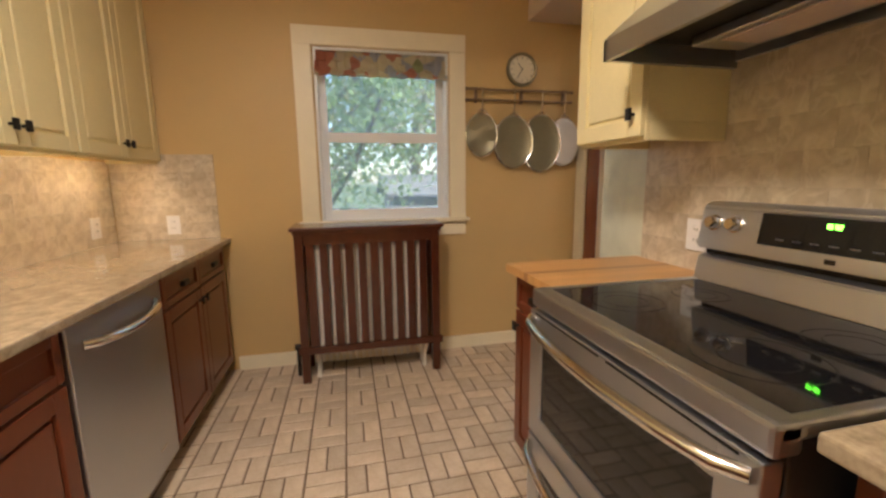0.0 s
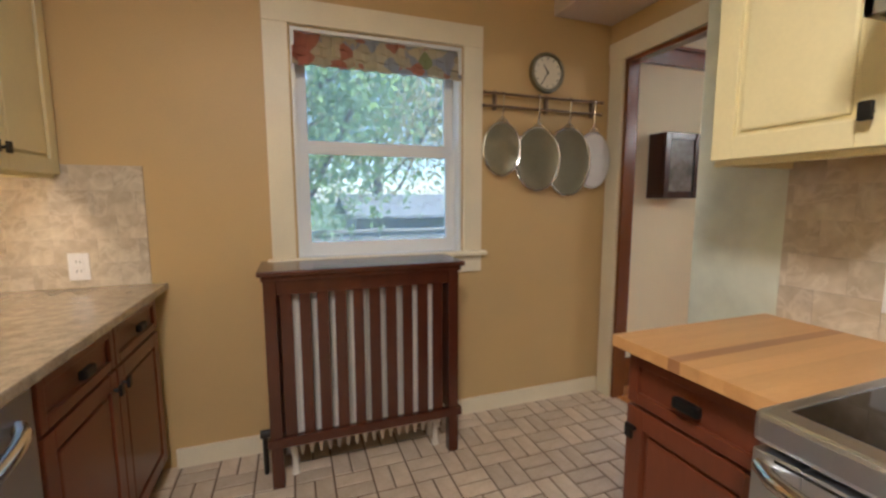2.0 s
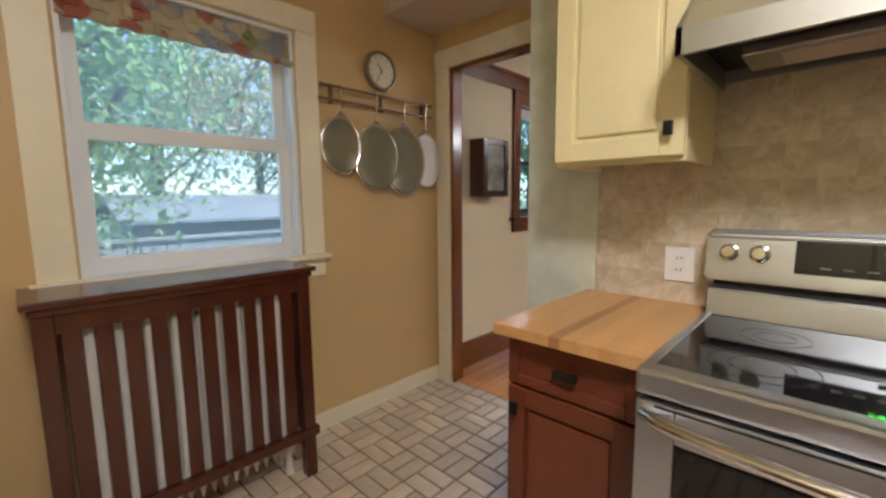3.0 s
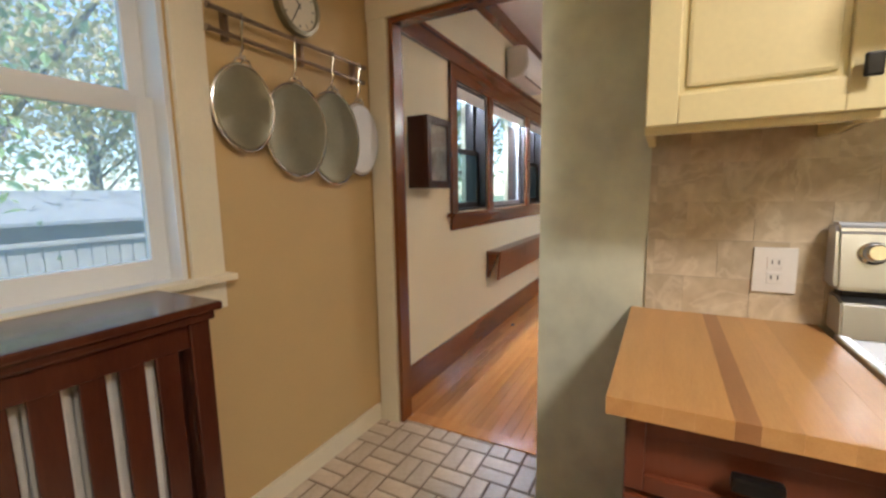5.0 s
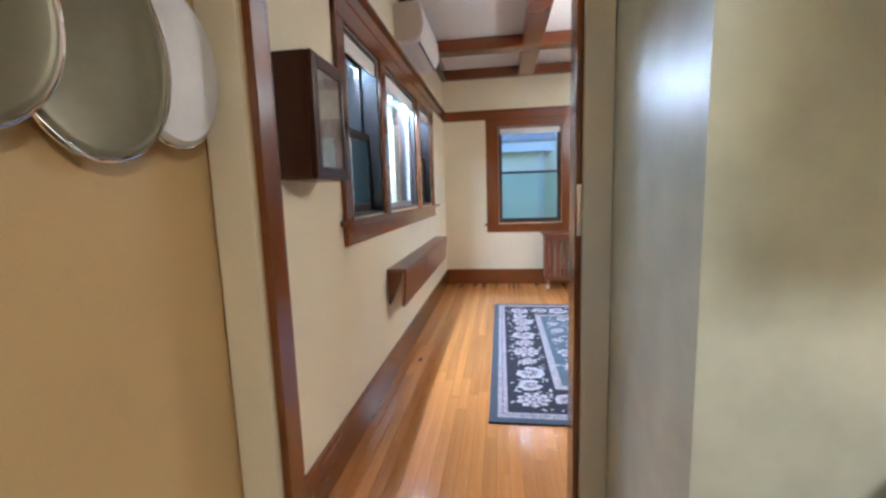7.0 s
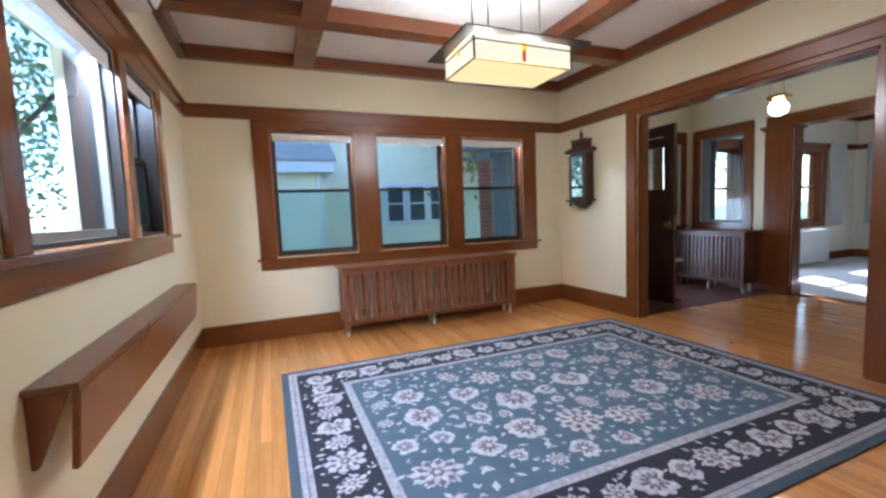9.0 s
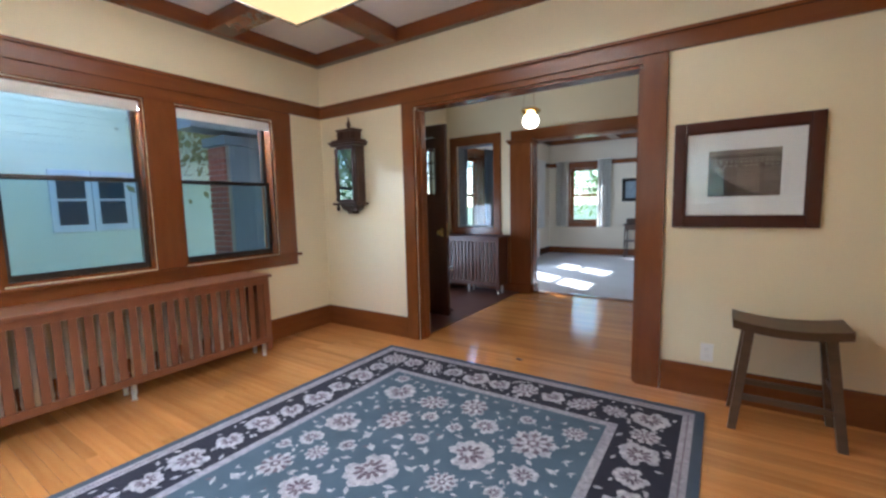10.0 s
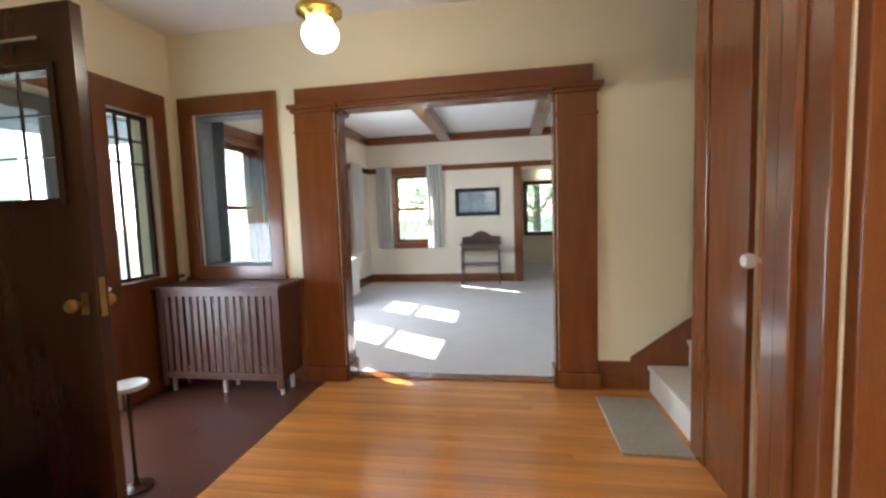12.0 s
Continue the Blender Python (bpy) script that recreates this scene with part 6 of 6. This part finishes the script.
for k, (a0, a1) in enumerate(((-6.35, -5.65), (-5.07, -4.37), (-3.95, -3.25))):
    z0 = 0.6 if k == 2 else 0.76
    bm = bmesh.new()
    frame_rect(bm, "x", LE, -0.024, a0 - 0.11, a1 + 0.11, z0 - 0.1, 2.119, 0.112, 0.003, wb=0.102, wt=0.05)
    tagged(part("window_trim_living_east_%d" % (k + 1), bm, WOOD_TRIM), "brown casing round an east window", "window trim", kind="structure")
    double_hung("window_living_east_%d" % (k + 1), "x", LE, a0, a1, z0, 2.07, 1.42, WOOD_TRIM, "double hung window onto the porch", w=0.04)
CURT = material("white_curtain_cloth", (0.84, 0.83, 0.79), 0.9, var=0.04, bump=0.1, fine=250)
n, l = CURT.node_tree.nodes, CURT.node_tree.links
tr, mx = n.new("ShaderNodeBsdfTranslucent"), n.new("ShaderNodeMixShader")
tr.inputs[0].default_value = (0.88, 0.86, 0.82, 1)
mx.inputs[0].default_value = 0.08
l.new(n["Principled BSDF"].outputs[0], mx.inputs[1])
l.new(tr.outputs[0], mx.inputs[2])
l.new(mx.outputs[0], n["Material Output"].inputs[0])
CURTG = material("blue_grey_curtain_cloth", (0.18, 0.21, 0.25), 0.9, var=0.1, bump=0.1, fine=250)


def curtain(axis, at, out, a0, a1, z0, z1, mat, label):
    th = thing("curtain", (at, (a0 + a1) / 2, z0) if axis == "x" else ((a0 + a1) / 2, at, z0), label, "curtain", "living room curtains")
    bm = bmesh.new()
    n = 48
    rows = []
    for q in range(5):
        f = q / 4
        rows.append([])
        for i in range(n + 1):
            u = i / n
            w = (0.028 - 0.006 * f) * math.sin(u * (a1 - a0) / 0.075 * 2 * math.pi) + 0.006 * math.sin(u * 37 + q)
            a, z = a0 + (a1 - a0) * u, z1 + (z0 - z1) * f
            rows[-1].append(bm.verts.new((at + out * (0.05 + w), a, z) if axis == "x" else (a, at + out * (0.05 + w), z)))
    for a, b in zip(rows, rows[1:]):
        for i in range(n):
            bm.faces.new((a[i], a[i + 1], b[i + 1], b[i]))
    bmesh.ops.solidify(bm, geom=bm.faces[:], thickness=0.003)
    part("cloth", bm, mat, th, smooth=True)
    bm = bmesh.new()
    p = ((at + out * 0.05, a0 - 0.03, z1 + 0.01), (at + out * 0.05, a1 + 0.03, z1 + 0.01)) if axis == "x" else ((a0 - 0.03, at + out * 0.05, z1 + 0.01), (a1 + 0.03, at + out * 0.05, z1 + 0.01))
    cyl(bm, *p, 0.009, None, 8)
    part("rod", bm, WHITEPL, th)


curtain("y", LF + 0.04, 1, 7.42, 7.72, 0.67, 2.23, CURT, "white curtain panel hanging beside the window")
curtain("y", LF + 0.04, 1, 6.44, 6.74, 0.67, 2.23, CURT, "white curtain panel hanging beside the window")
curtain("x", LE - 0.04, -1, -6.9, -6.45, 0.67, 2.23, CURT, "white curtain panel on the corner window")
curtain("x", LE - 0.04, -1, -3.22, -2.95, 0.5, 2.23, CURTG, "blue grey curtain panel giving the porch window a dark surround")
# this drape is assumed, standing in for a dim bluish window frame
curtain("x", LE - 0.04, -1, -4.2, -3.9, 0.5, 2.23, CURTG, "blue grey curtain panel giving the porch window a dark surround")
lr = thing("radiator", (7.75, -5.5, 0), "white painted cast iron radiator under the east windows", "radiator")
radiator(lr, "y", (-6.0, 7.66), (-5.05, 7.86), 0.14, 0.62, 16, WHITEPL)
bm = bmesh.new()
box(bm, (7.64, -6.05, 0.62), (7.88, -5.0, 0.64), 0.004)
box(bm, (7.64, -6.05, 0.06), (7.655, -5.0, 0.62), 0.003)
box(bm, (7.64, -5.015, 0.0), (7.88, -5.0, 0.62), 0.003)
part("cover_panel", bm, WHITEPL, lr)
lp = thing("framed_picture", (5.8, LF, 1.25), "small dark framed picture on the pale wall", "picture")
bm = bmesh.new()
frame_rect(bm, "y", LF + 0.001, 0.03, 5.385, 6.215, 1.25, 1.768, 0.07, 0.006)
part("frame", bm, BLACKIRON, lp)
bx("print", (5.45, LF + 0.002, 1.31), (6.15, LF + 0.012, 1.71), material("blue_landscape_print", (0.10, 0.14, 0.20), 0.15, color2=(0.42, 0.52, 0.60), scale=4, fine=20, bump=0), lp, 0)
ds = thing("writing_desk", (5.74, -7.3, 0), "slender dark wooden writing desk with a carved back rail", "desk")
DESK = material("dark_desk_wood", (0.05, 0.028, 0.02), 0.35, color2=(0.10, 0.06, 0.045), scale=3, fine=30, bump=0.05)
bx("top", (5.37, -7.46, 0.72), (6.11, -7.1, 0.745), DESK, ds, 0.004)
bx("drawer_box", (5.40, -7.45, 0.62), (6.08, -7.12, 0.72), DESK, ds, 0.004)
bx("lower_shelf", (5.40, -7.45, 0.36), (6.08, -7.12, 0.38), DESK, ds, 0.004)
bm = bmesh.new()
prism(bm, [(5.38, 0.745), (5.38, 0.86), (5.55, 0.87), (5.62, 0.93), (5.74, 0.97), (5.86, 0.93), (5.93, 0.87), (6.10, 0.86), (6.10, 0.745)], "y", -7.46, -7.44, 0.003)
part("back_rail", bm, DESK, ds)
for x in (5.39, 6.06):
    for y in (-7.45, -7.14):
        bm = bmesh.new()
        lathe(bm, [(0.014, 0.004), (0.018, 0.06), (0.013, 0.2), (0.02, 0.36), (0.014, 0.45), (0.02, 0.62)], Matrix.Translation((x + 0.015, y + 0.015, 0)), 10)
        part("leg", bm, DESK, ds, smooth=True)
po = thing("opening_trim_sunroom", (4.99, LF, 0), "brown post and casing at the sunroom opening", "door trim", kind="structure")
bx("post", (4.99, LF, 0.004), (5.125, LF + 0.035, 2.12), WOOD_TRIM, po)
bx("jamb", (4.97, LF - 0.219, 0.004), (4.988, LF - 0.001, 2.098), WOOD_TRIM, po)
bw = thing("window_sunroom", (4.32, -10.5, 0.8), "dark framed sunroom window with slatted blinds", "window", kind="structure")
bm = bmesh.new()
frame_rect(bm, "y", -10.5, 0.03, 3.80, 4.85, 0.70, 2.08, 0.1, 0.003)
part("casing", bm, WOOD_DOOR, bw)
for k in range(30):
    bx("blind_slat", (3.92, -10.56, 0.84 + 0.037 * k), (4.73, -10.53, 0.846 + 0.037 * k), SASH_DARK, bw, 0)
g = bx("pane", (3.90, -10.62, 0.8), (4.75, -10.615, 1.98), PANE, bw, 0)
g.visible_shadow = False
cn = thing("wall_sconce", (4.55, -10.4, 2.1), "small lit sconce on the sunroom wall", "lamp")
bm = bmesh.new()
bmesh.ops.create_uvsphere(bm, u_segments=16, v_segments=10, radius=0.05, matrix=Matrix.Translation((4.3, -10.43, 2.22)))
part("bulb", bm, GLOBE, cn, smooth=True)
bx("backplate", (4.26, -10.5, 2.14), (4.34, -10.47, 2.30), BRASS, cn)

# ---- outside ----
SIDING = material("pale_green_siding", (0.87, 0.87, 0.68), 0.6, var=0.05, scale=2, bump=0.05, rand=0.04)
WHITEW = material("white_exterior_paint", (0.78, 0.79, 0.80), 0.5, var=0.04)
SHINGLE = material("grey_roof_shingle", (0.34, 0.33, 0.33), 0.9, var=0.2, scale=6, fine=40, bump=0.4)
DARKGLASS = material("dark_house_glass", (0.05, 0.07, 0.09), 0.06, bump=0)
nh = thing("neighbour_house", (15.0, 1.5, -0.6), "pale green clapboard house next door with white windows and an added upper storey", "house")
# wall and roof are raised by an unseen storey that blocks low sun
bx("wall", (14.06, -6.0, -0.6), (20.0, 6.0, 7.2), SIDING, nh, 0)
bm = bmesh.new()
for k in range(57):
    z = -0.5 + 0.135 * k
    prism(bm, [(14.06, z), (14.035, z), (14.05, z + 0.135), (14.06, z + 0.135)], "y", -6.0, 6.0)
tagged(part("clapboard", bm, SIDING, nh), kind="stuff")
bm = bmesh.new()
prism(bm, [(13.3, 7.0), (17.0, 9.6), (20.8, 7.0), (20.8, 7.2), (17.0, 9.85), (13.3, 7.2)], "y", -6.5, 6.5)
part("roof", bm, SHINGLE, nh)
for y in (-0.98, -0.38, 0.22):
    w = bx("window", (14.0, y - 0.295, 0.92), (14.07, y + 0.295, 2.03), WHITEW, nh, 0.01)
    bx("pane", (13.985, y - 0.20, 1.52), (13.999, y + 0.20, 1.93), DARKGLASS, w, 0)
    bx("pane", (13.985, y - 0.20, 1.05), (13.999, y + 0.20, 1.48), DARKGLASS, w, 0)
# windows of the added, unseen upper storey
for y in (-3.5, 0.0, 3.5):
    w = bx("window", (14.0, y - 0.5, 4.2), (14.07, y + 0.5, 5.7), WHITEW, nh, 0.01)
    bx("pane", (13.985, y - 0.4, 4.3), (13.999, y + 0.4, 4.93), DARKGLASS, w, 0)
    bx("pane", (13.985, y - 0.4, 4.97), (13.999, y + 0.4, 5.6), DARKGLASS, w, 0)
w = bx("window", (14.0, -4.0, 0.95), (14.07, -3.1, 2.2), WHITEW, nh, 0.01)
bx("pane", (13.985, -3.88, 1.07), (13.999, -3.22, 2.08), DARKGLASS, w, 0)
gr = thing("neighbour_garage", (13.0, 4.6, -0.6), "low pale green outbuilding with a white eave and shingle roof", "garage")
bx("wall", (12.6, 2.2, -0.6), (13.9, 4.6, 2.15), SIDING, gr, 0)
bx("fascia", (12.35, 2.0, 2.15), (12.4, 4.8, 2.36), WHITEW, gr, 0.005)
bx("soffit", (12.4, 2.0, 2.15), (13.9, 4.8, 2.19), WHITEW, gr, 0)
bm = bmesh.new()
prism(bm, [(12.33, 2.36), (13.95, 3.3), (13.95, 3.36), (12.33, 2.42)], "y", 1.95, 4.85)
part("roof", bm, SHINGLE, gr)
bx("downspout", (12.52, 2.25, -0.6), (12.6, 2.33, 2.15), WHITEW, gr, 0.01)

# porch
PORCH = material("blue_grey_porch_paint", (0.20, 0.24, 0.30), 0.55, var=0.08, bump=0.05)
BRICK = material("red_porch_brick", (0.26, 0.075, 0.05), 0.8, color2=(0.38, 0.13, 0.09), scale=5, fine=40, bump=0.2, rand=0.15)
pc = thing("porch_column", (9.95, -0.6, -0.6), "brick and blue grey painted porch column", "column")
bx("shaft", (9.85, -0.82, 0.0), (10.3, -0.37, 2.12), PORCH, pc, 0.01)
bx("cap", (9.78, -0.92, 2.12), (10.36, -0.27, 2.24), PORCH, pc, 0.01)
bx("footing", (9.80, -0.88, -0.6), (10.34, -0.31, 0.0), PORCH, pc, 0.01)
bx("mortar", (9.862, -0.369, 0.002), (10.288, -0.325, 2.118), material("pale_mortar", (0.36, 0.33, 0.30), 0.9, bump=0.2), pc, 0)
brick = bpy.data.meshes.new("brick")
bmb = bmesh.new()
box(bmb, (-0.05, -0.1, -0.032), (0.05, 0.1, 0.032), 0.004)
bmb.to_mesh(brick)
bmb.free()
brick.materials.append(BRICK)
for r in range(28):
    row = ((-0.235, 1.0), (-0.445, 1.0)) if r % 2 else ((-0.18, 0.48), (-0.34, 1.0), (-0.50, 0.48))
    for y, sy in row:
        ob = new("brick", brick)
        ob.parent = pc
        ob.matrix_parent_inverse = pc.matrix_basis.inverted()
        ob.location = (9.735 - y, -0.348, 0.04 + 0.075 * r)
        ob.rotation_euler = (0, 0, radians(90))
        ob.scale = (1, sy, 1)
pf = thing("porch", (9.2, -4.5, -0.6), "blue grey porch floor, beam and sun-blocking roof before the entry", "porch")
bx("deck", (8.09, -8.5, -0.6), (10.5, 0.1, -0.08), PORCH, pf, 0.01)
bx("beam", (9.85, -4.3, 2.30), (10.3, 0.1, 2.55), PORCH, pf, 0.01)
# unseen roof, lengthened south to keep sun off the entry floor
bx("roof", (8.09, -4.3, 2.56), (10.8, 0.3, 2.70), PORCH, pf, 0.01)
copy_thing(pc, Matrix.Translation((9.95, -2.45, -0.6)))

# garden shed and fence north of the house
FENCE = material("weathered_fence_wood", (0.16, 0.15, 0.13), 0.85, color2=(0.26, 0.25, 0.22), scale=3, fine=40, stretch=(6, 6, 1), bump=0.2)
fe = thing("fence", (3.0, 9.0, -0.6), "weathered grey board fence with a rail", "fence")
for k in range(40):
    bx("board", (1.2 + 0.155 * k, 8.98, -0.6), (1.335 + 0.155 * k, 9.0, 0.72), FENCE, fe, 0.003)
bx("rail", (1.2, 8.93, 0.74), (7.4, 9.04, 0.79), FENCE, fe, 0.005)
sh_ = thing("shed", (3.4, 10.4, -0.6), "low grey shed with a pale roof beyond the fence", "shed")
bx("wall", (2.5, 9.9, -0.6), (5.6, 12.0, 0.95), FENCE, sh_, 0.005)
bm = bmesh.new()
prism(bm, [(9.6, 0.95), (10.95, 1.35), (12.3, 0.95), (12.3, 1.0), (10.95, 1.42), (9.6, 1.0)], "x", 2.3, 5.8)
part("roof", bm, material("pale_shed_roof", (0.17, 0.175, 0.18), 0.8), sh_)

LEAF = material("tree_leaf", (0.07, 0.13, 0.05), 0.4, color2=(0.15, 0.22, 0.10), scale=2, fine=12, bump=0.0, island=0.45)
LEAF2 = material("yellowing_leaf", (0.10, 0.15, 0.03), 0.55, color2=(0.20, 0.19, 0.06), scale=2, fine=12, bump=0.0, island=0.4)
for lm, tone in ((LEAF, (0.36, 0.50, 0.20)), (LEAF2, (0.58, 0.48, 0.26))):
    n, l = lm.node_tree.nodes, lm.node_tree.links
    tr, mx = n.new("ShaderNodeBsdfTranslucent"), n.new("ShaderNodeMixShader")
    tr.inputs[0].default_value = (*tone, 1)
    mx.inputs[0].default_value = 0.5
    l.new(n["Principled BSDF"].outputs[0], mx.inputs[1])
    l.new(tr.outputs[0], mx.inputs[2])
    l.new(mx.outputs[0], n["Material Output"].inputs[0])
BARK = material("tree_bark", (0.09, 0.07, 0.055), 0.9, color2=(0.16, 0.13, 0.10), scale=6, fine=30, stretch=(5, 5, 1), bump=0.5)


def tree(x, y, h, spread, count, mat, seed, label, leaf=0.12, low=0.25):
    r = random.Random(seed)
    th = thing("tree", (x, y, -0.6), label, "tree")
    bm = bmesh.new()
    cyl(bm, (x, y, -0.6), (x + r.uniform(-0.2, 0.2), y, h * 0.55), 0.16, 0.09, 10)
    tips = []
    for k in range(11):
        a = k * 2.4 + r.uniform(-0.3, 0.3)
        z0 = h * r.uniform(0.12, 0.5)
        d = spread * r.uniform(0.55, 1.0)
        mid = Vector((x + 0.5 * d * math.cos(a), y + 0.5 * d * math.sin(a), z0 + h * 0.14))
        end = Vector((x + d * math.cos(a), y + d * math.sin(a), z0 + h * r.uniform(0.15, 0.42)))
        tube(bm, [(x, y, z0), mid, end], 0.035, 6)
        tips += [mid, end, mid.lerp(end, 0.5), end + Vector((0, 0, h * 0.12))]
    part("trunk", bm, BARK, th)
    verts, faces = [], []
    for _ in range(count):
        c = r.choice(tips)
        s = spread * 0.26
        p = Vector((r.gauss(c.x, s), r.gauss(c.y, s), max(-0.5 + h * low * 0.2, r.gauss(c.z, s * 0.9))))
        q = Euler((r.uniform(-1.2, 1.2), r.uniform(-1.2, 1.2), r.uniform(0, 6.28))).to_matrix()
        ln = leaf * r.uniform(0.6, 1.3)
        b = len(verts)
        for u, v, w in ((-0.5, 0, 0), (0, 0.28, 0.06), (0.5, 0, 0), (0, -0.28, 0.06)):
            verts.append(p + q @ Vector((u * ln, v * ln, w * ln)))
        faces.append((b, b + 1, b + 2, b + 3))
    me = bpy.data.meshes.new("crown")
    me.from_pydata(verts, [], faces)
    me.materials.append(mat)
    ob = new("crown", me)
    ob.parent = th
    ob.matrix_parent_inverse = th.matrix_basis.inverted()
    tagged(ob, kind="stuff")


tree(1.2, 8.0, 4.6, 2.0, 9000, LEAF, 1, "leafy green garden tree close to the kitchen window")
tree(3.2, 11.8, 6.0, 2.6, 9000, LEAF2, 2, "tall garden tree with yellowing leaves behind the fence")
tree(-1.2, 11.0, 6.0, 2.8, 5000, LEAF, 3, "broad leafy garden tree")
tree(6.5, 14.5, 6.5, 3.2, 14000, LEAF2, 4, "tall leafy tree behind the dining room")
tree(9.8, 13.0, 6.0, 3.0, 14000, LEAF, 5, "leafy tree beyond the dining room windows")
tree(12.5, -13.5, 6.5, 2.8, 6000, LEAF, 6, "leafy street tree beyond the porch")
# crown placed and raised to keep sun out of the dining windows
tree(12.7, -2.6, 9.0, 2.0, 12000, LEAF2, 7, "leafy tree beyond the porch rail, made tall to block sun", leaf=0.17)
tree(11.8, 8.6, 5.5, 2.6, 15000, LEAF, 10, "leafy green tree beside the garage", low=0.0)
tree(7.2, -12.5, 5.5, 2.4, 7000, LEAF, 8, "leafy tree beyond the living room window")
tree(4.3, -14.0, 5.0, 2.2, 6000, LEAF, 9, "leafy shrub tree beyond the sunroom", low=0.0)


# ---- pieces of floors and backsplashes ----
def piece_mesh(name, sx, sy, sz, bevel, mat):
    bm = bmesh.new()
    box(bm, (-sx / 2, -sy / 2, -sz / 2), (sx / 2, sy / 2, sz / 2))
    top = [e for e in bm.edges if all(v.co.z > 0 for v in e.verts)]
    bmesh.ops.bevel(bm, geom=top, offset=bevel, segments=1, affect="EDGES")
    me = bpy.data.meshes.new(name)
    bm.to_mesh(me)
    bm.free()
    me.materials.append(mat)
    return me


def lay(name, me, m, parent):
    ob = new(name, me)
    ob.parent = parent
    ob.matrix_basis = m
    return ob


by_name = bpy.data.objects
rnd = random.Random(7)
BRICK_TILE = material("pale_brick_floor_tile", (0.50, 0.39, 0.26), 0.42, color2=(0.66, 0.55, 0.41), scale=9, fine=70, bump=0.12, rand=0.14)
P = 0.1725
tile = piece_mesh("floor_tile", P - 0.009, P / 2 - 0.009, 0.012, 0.003, BRICK_TILE)
rest = bmesh.new()
kf = by_name["floor_kitchen"]
for i in range(-5, 12):
    for j in range(-16, 7):
        x, y = 1.487 + P * (i + 0.5), 2.98 + P * (j + 0.5)
        if not (0.66 < x < 3.36 and y < 4.03 and y > 0.2):
            continue
        if x > 2.82 and (y < 2.97 or x > 3.35):
            continue
        if x > 2.32 and y < 2.66:
            continue
        for s in (-0.25, 0.25):
            turn = (i + j + 1) % 2
            c = (x + s * P, y, -0.0045) if turn else (x, y + s * P, -0.0045)
            m = pose(c[0], c[1], c[2] + rnd.uniform(-0.0008, 0.0008), rnd.uniform(-0.25, 0.25), rnd.uniform(-0.25, 0.25), 90 * turn + rnd.uniform(-0.5, 0.5))
            if y > 2.25 and x > 0.75 and (x < 2.3 or y > 2.9):
                lay("tile", tile, m, kf)
            else:
                t = bmesh.new()
                t.from_mesh(tile)
                t.transform(m)
                tmp = bpy.data.meshes.new("tmp")
                t.to_mesh(tmp)
                t.free()
                rest.from_mesh(tmp)
                bpy.data.meshes.remove(tmp)
tagged(part("tile_rest", rest, BRICK_TILE, kf), kind="stuff")

# stone backsplash in running bond
def backsplash(name, axis, at, out, a0, a1, z0, z1, label, w=0.155, h=0.105):
    lo, hi = ((at, a0, z0), (at + 0.006 * out, a1, z1)) if axis == "x" else ((a0, at, z0), (a1, at + 0.006 * out, z1))
    bs = tagged(bx(name, lo, hi, STONE_SHEET, None, 0), label, "backsplash", kind="structure")
    cache = {}
    r = 0
    z = z0
    while z < z1 - 0.01:
        hh = min(h, z1 - z)
        a = a0 - (w / 2 if r % 2 else 0)
        while a < a1 - 0.004:
            s, e = max(a, a0), min(a + w, a1)
            if e - s > 0.01:
                key = (round(e - s, 3), round(hh, 3))
                if key not in cache:
                    cache[key] = piece_mesh("stone_tile", key[0] - 0.0005, key[1] - 0.0005, 0.008, 0.0004, STONE_TILE)
                m = (pose(at + 0.006 * out, (s + e) / 2, z + hh / 2) @ Matrix(((0, 0, out, 0), (out, 0, 0, 0), (0, 1, 0, 0), (0, 0, 0, 1)))) if axis == "x" else (pose((s + e) / 2, at + 0.006 * out, z + hh / 2) @ Matrix(((-out, 0, 0, 0), (0, 0, out, 0), (0, 1, 0, 0), (0, 0, 0, 1))))
                lay("tile", cache[key], m, bs)
            a += w
        z += h
        r += 1


backsplash("backsplash_stove", "x", KE, -1, 0.7, 2.656, 0.915, 1.79, "tan tumbled stone tiles behind the stove")
backsplash("backsplash_west", "x", KW, 1, 1.2, 3.988, 0.915, 1.395, "tan stone tiles between counter and cabinets")
backsplash("backsplash_north", "y", KN, -1, 0.162, 0.736, 0.915, 1.443, "tan stone tiles on the window wall")
strips = {}
for nm, x0, x1, y0, y1 in (("floor_dining", 3.355, 7.85, -0.24, 3.97), ("floor_hall", 2.62, 6.66, -2.73, -0.24)):
    fl = by_name[nm]
    k = 0
    y = y0
    while y < y1 - 0.01:
        wdt = min(0.0585, y1 - y)
        cuts = [x0] + sorted(rnd.uniform(x0 + 0.4, x1 - 0.4) for _ in range(2 if nm == "floor_dining" else 1)) + [x1]
        for s, e in zip(cuts, cuts[1:]):
            ln = round(e - s, 1) or 0.1
            key = (ln, round(wdt, 3))
            if key not in strips:
                strips[key] = piece_mesh("strip", ln, wdt - 0.0009, 0.012, 0.0008, WOOD_FLOOR)
            ob = lay("floor_strip", strips[key], pose((s + e) / 2, y + wdt / 2, -0.006 + rnd.uniform(-0.0002, 0.0002)) @ Matrix.Diagonal(((e - s - 0.0008) / ln, 1, 1, 1)), fl)
        y += wdt
        k += 1
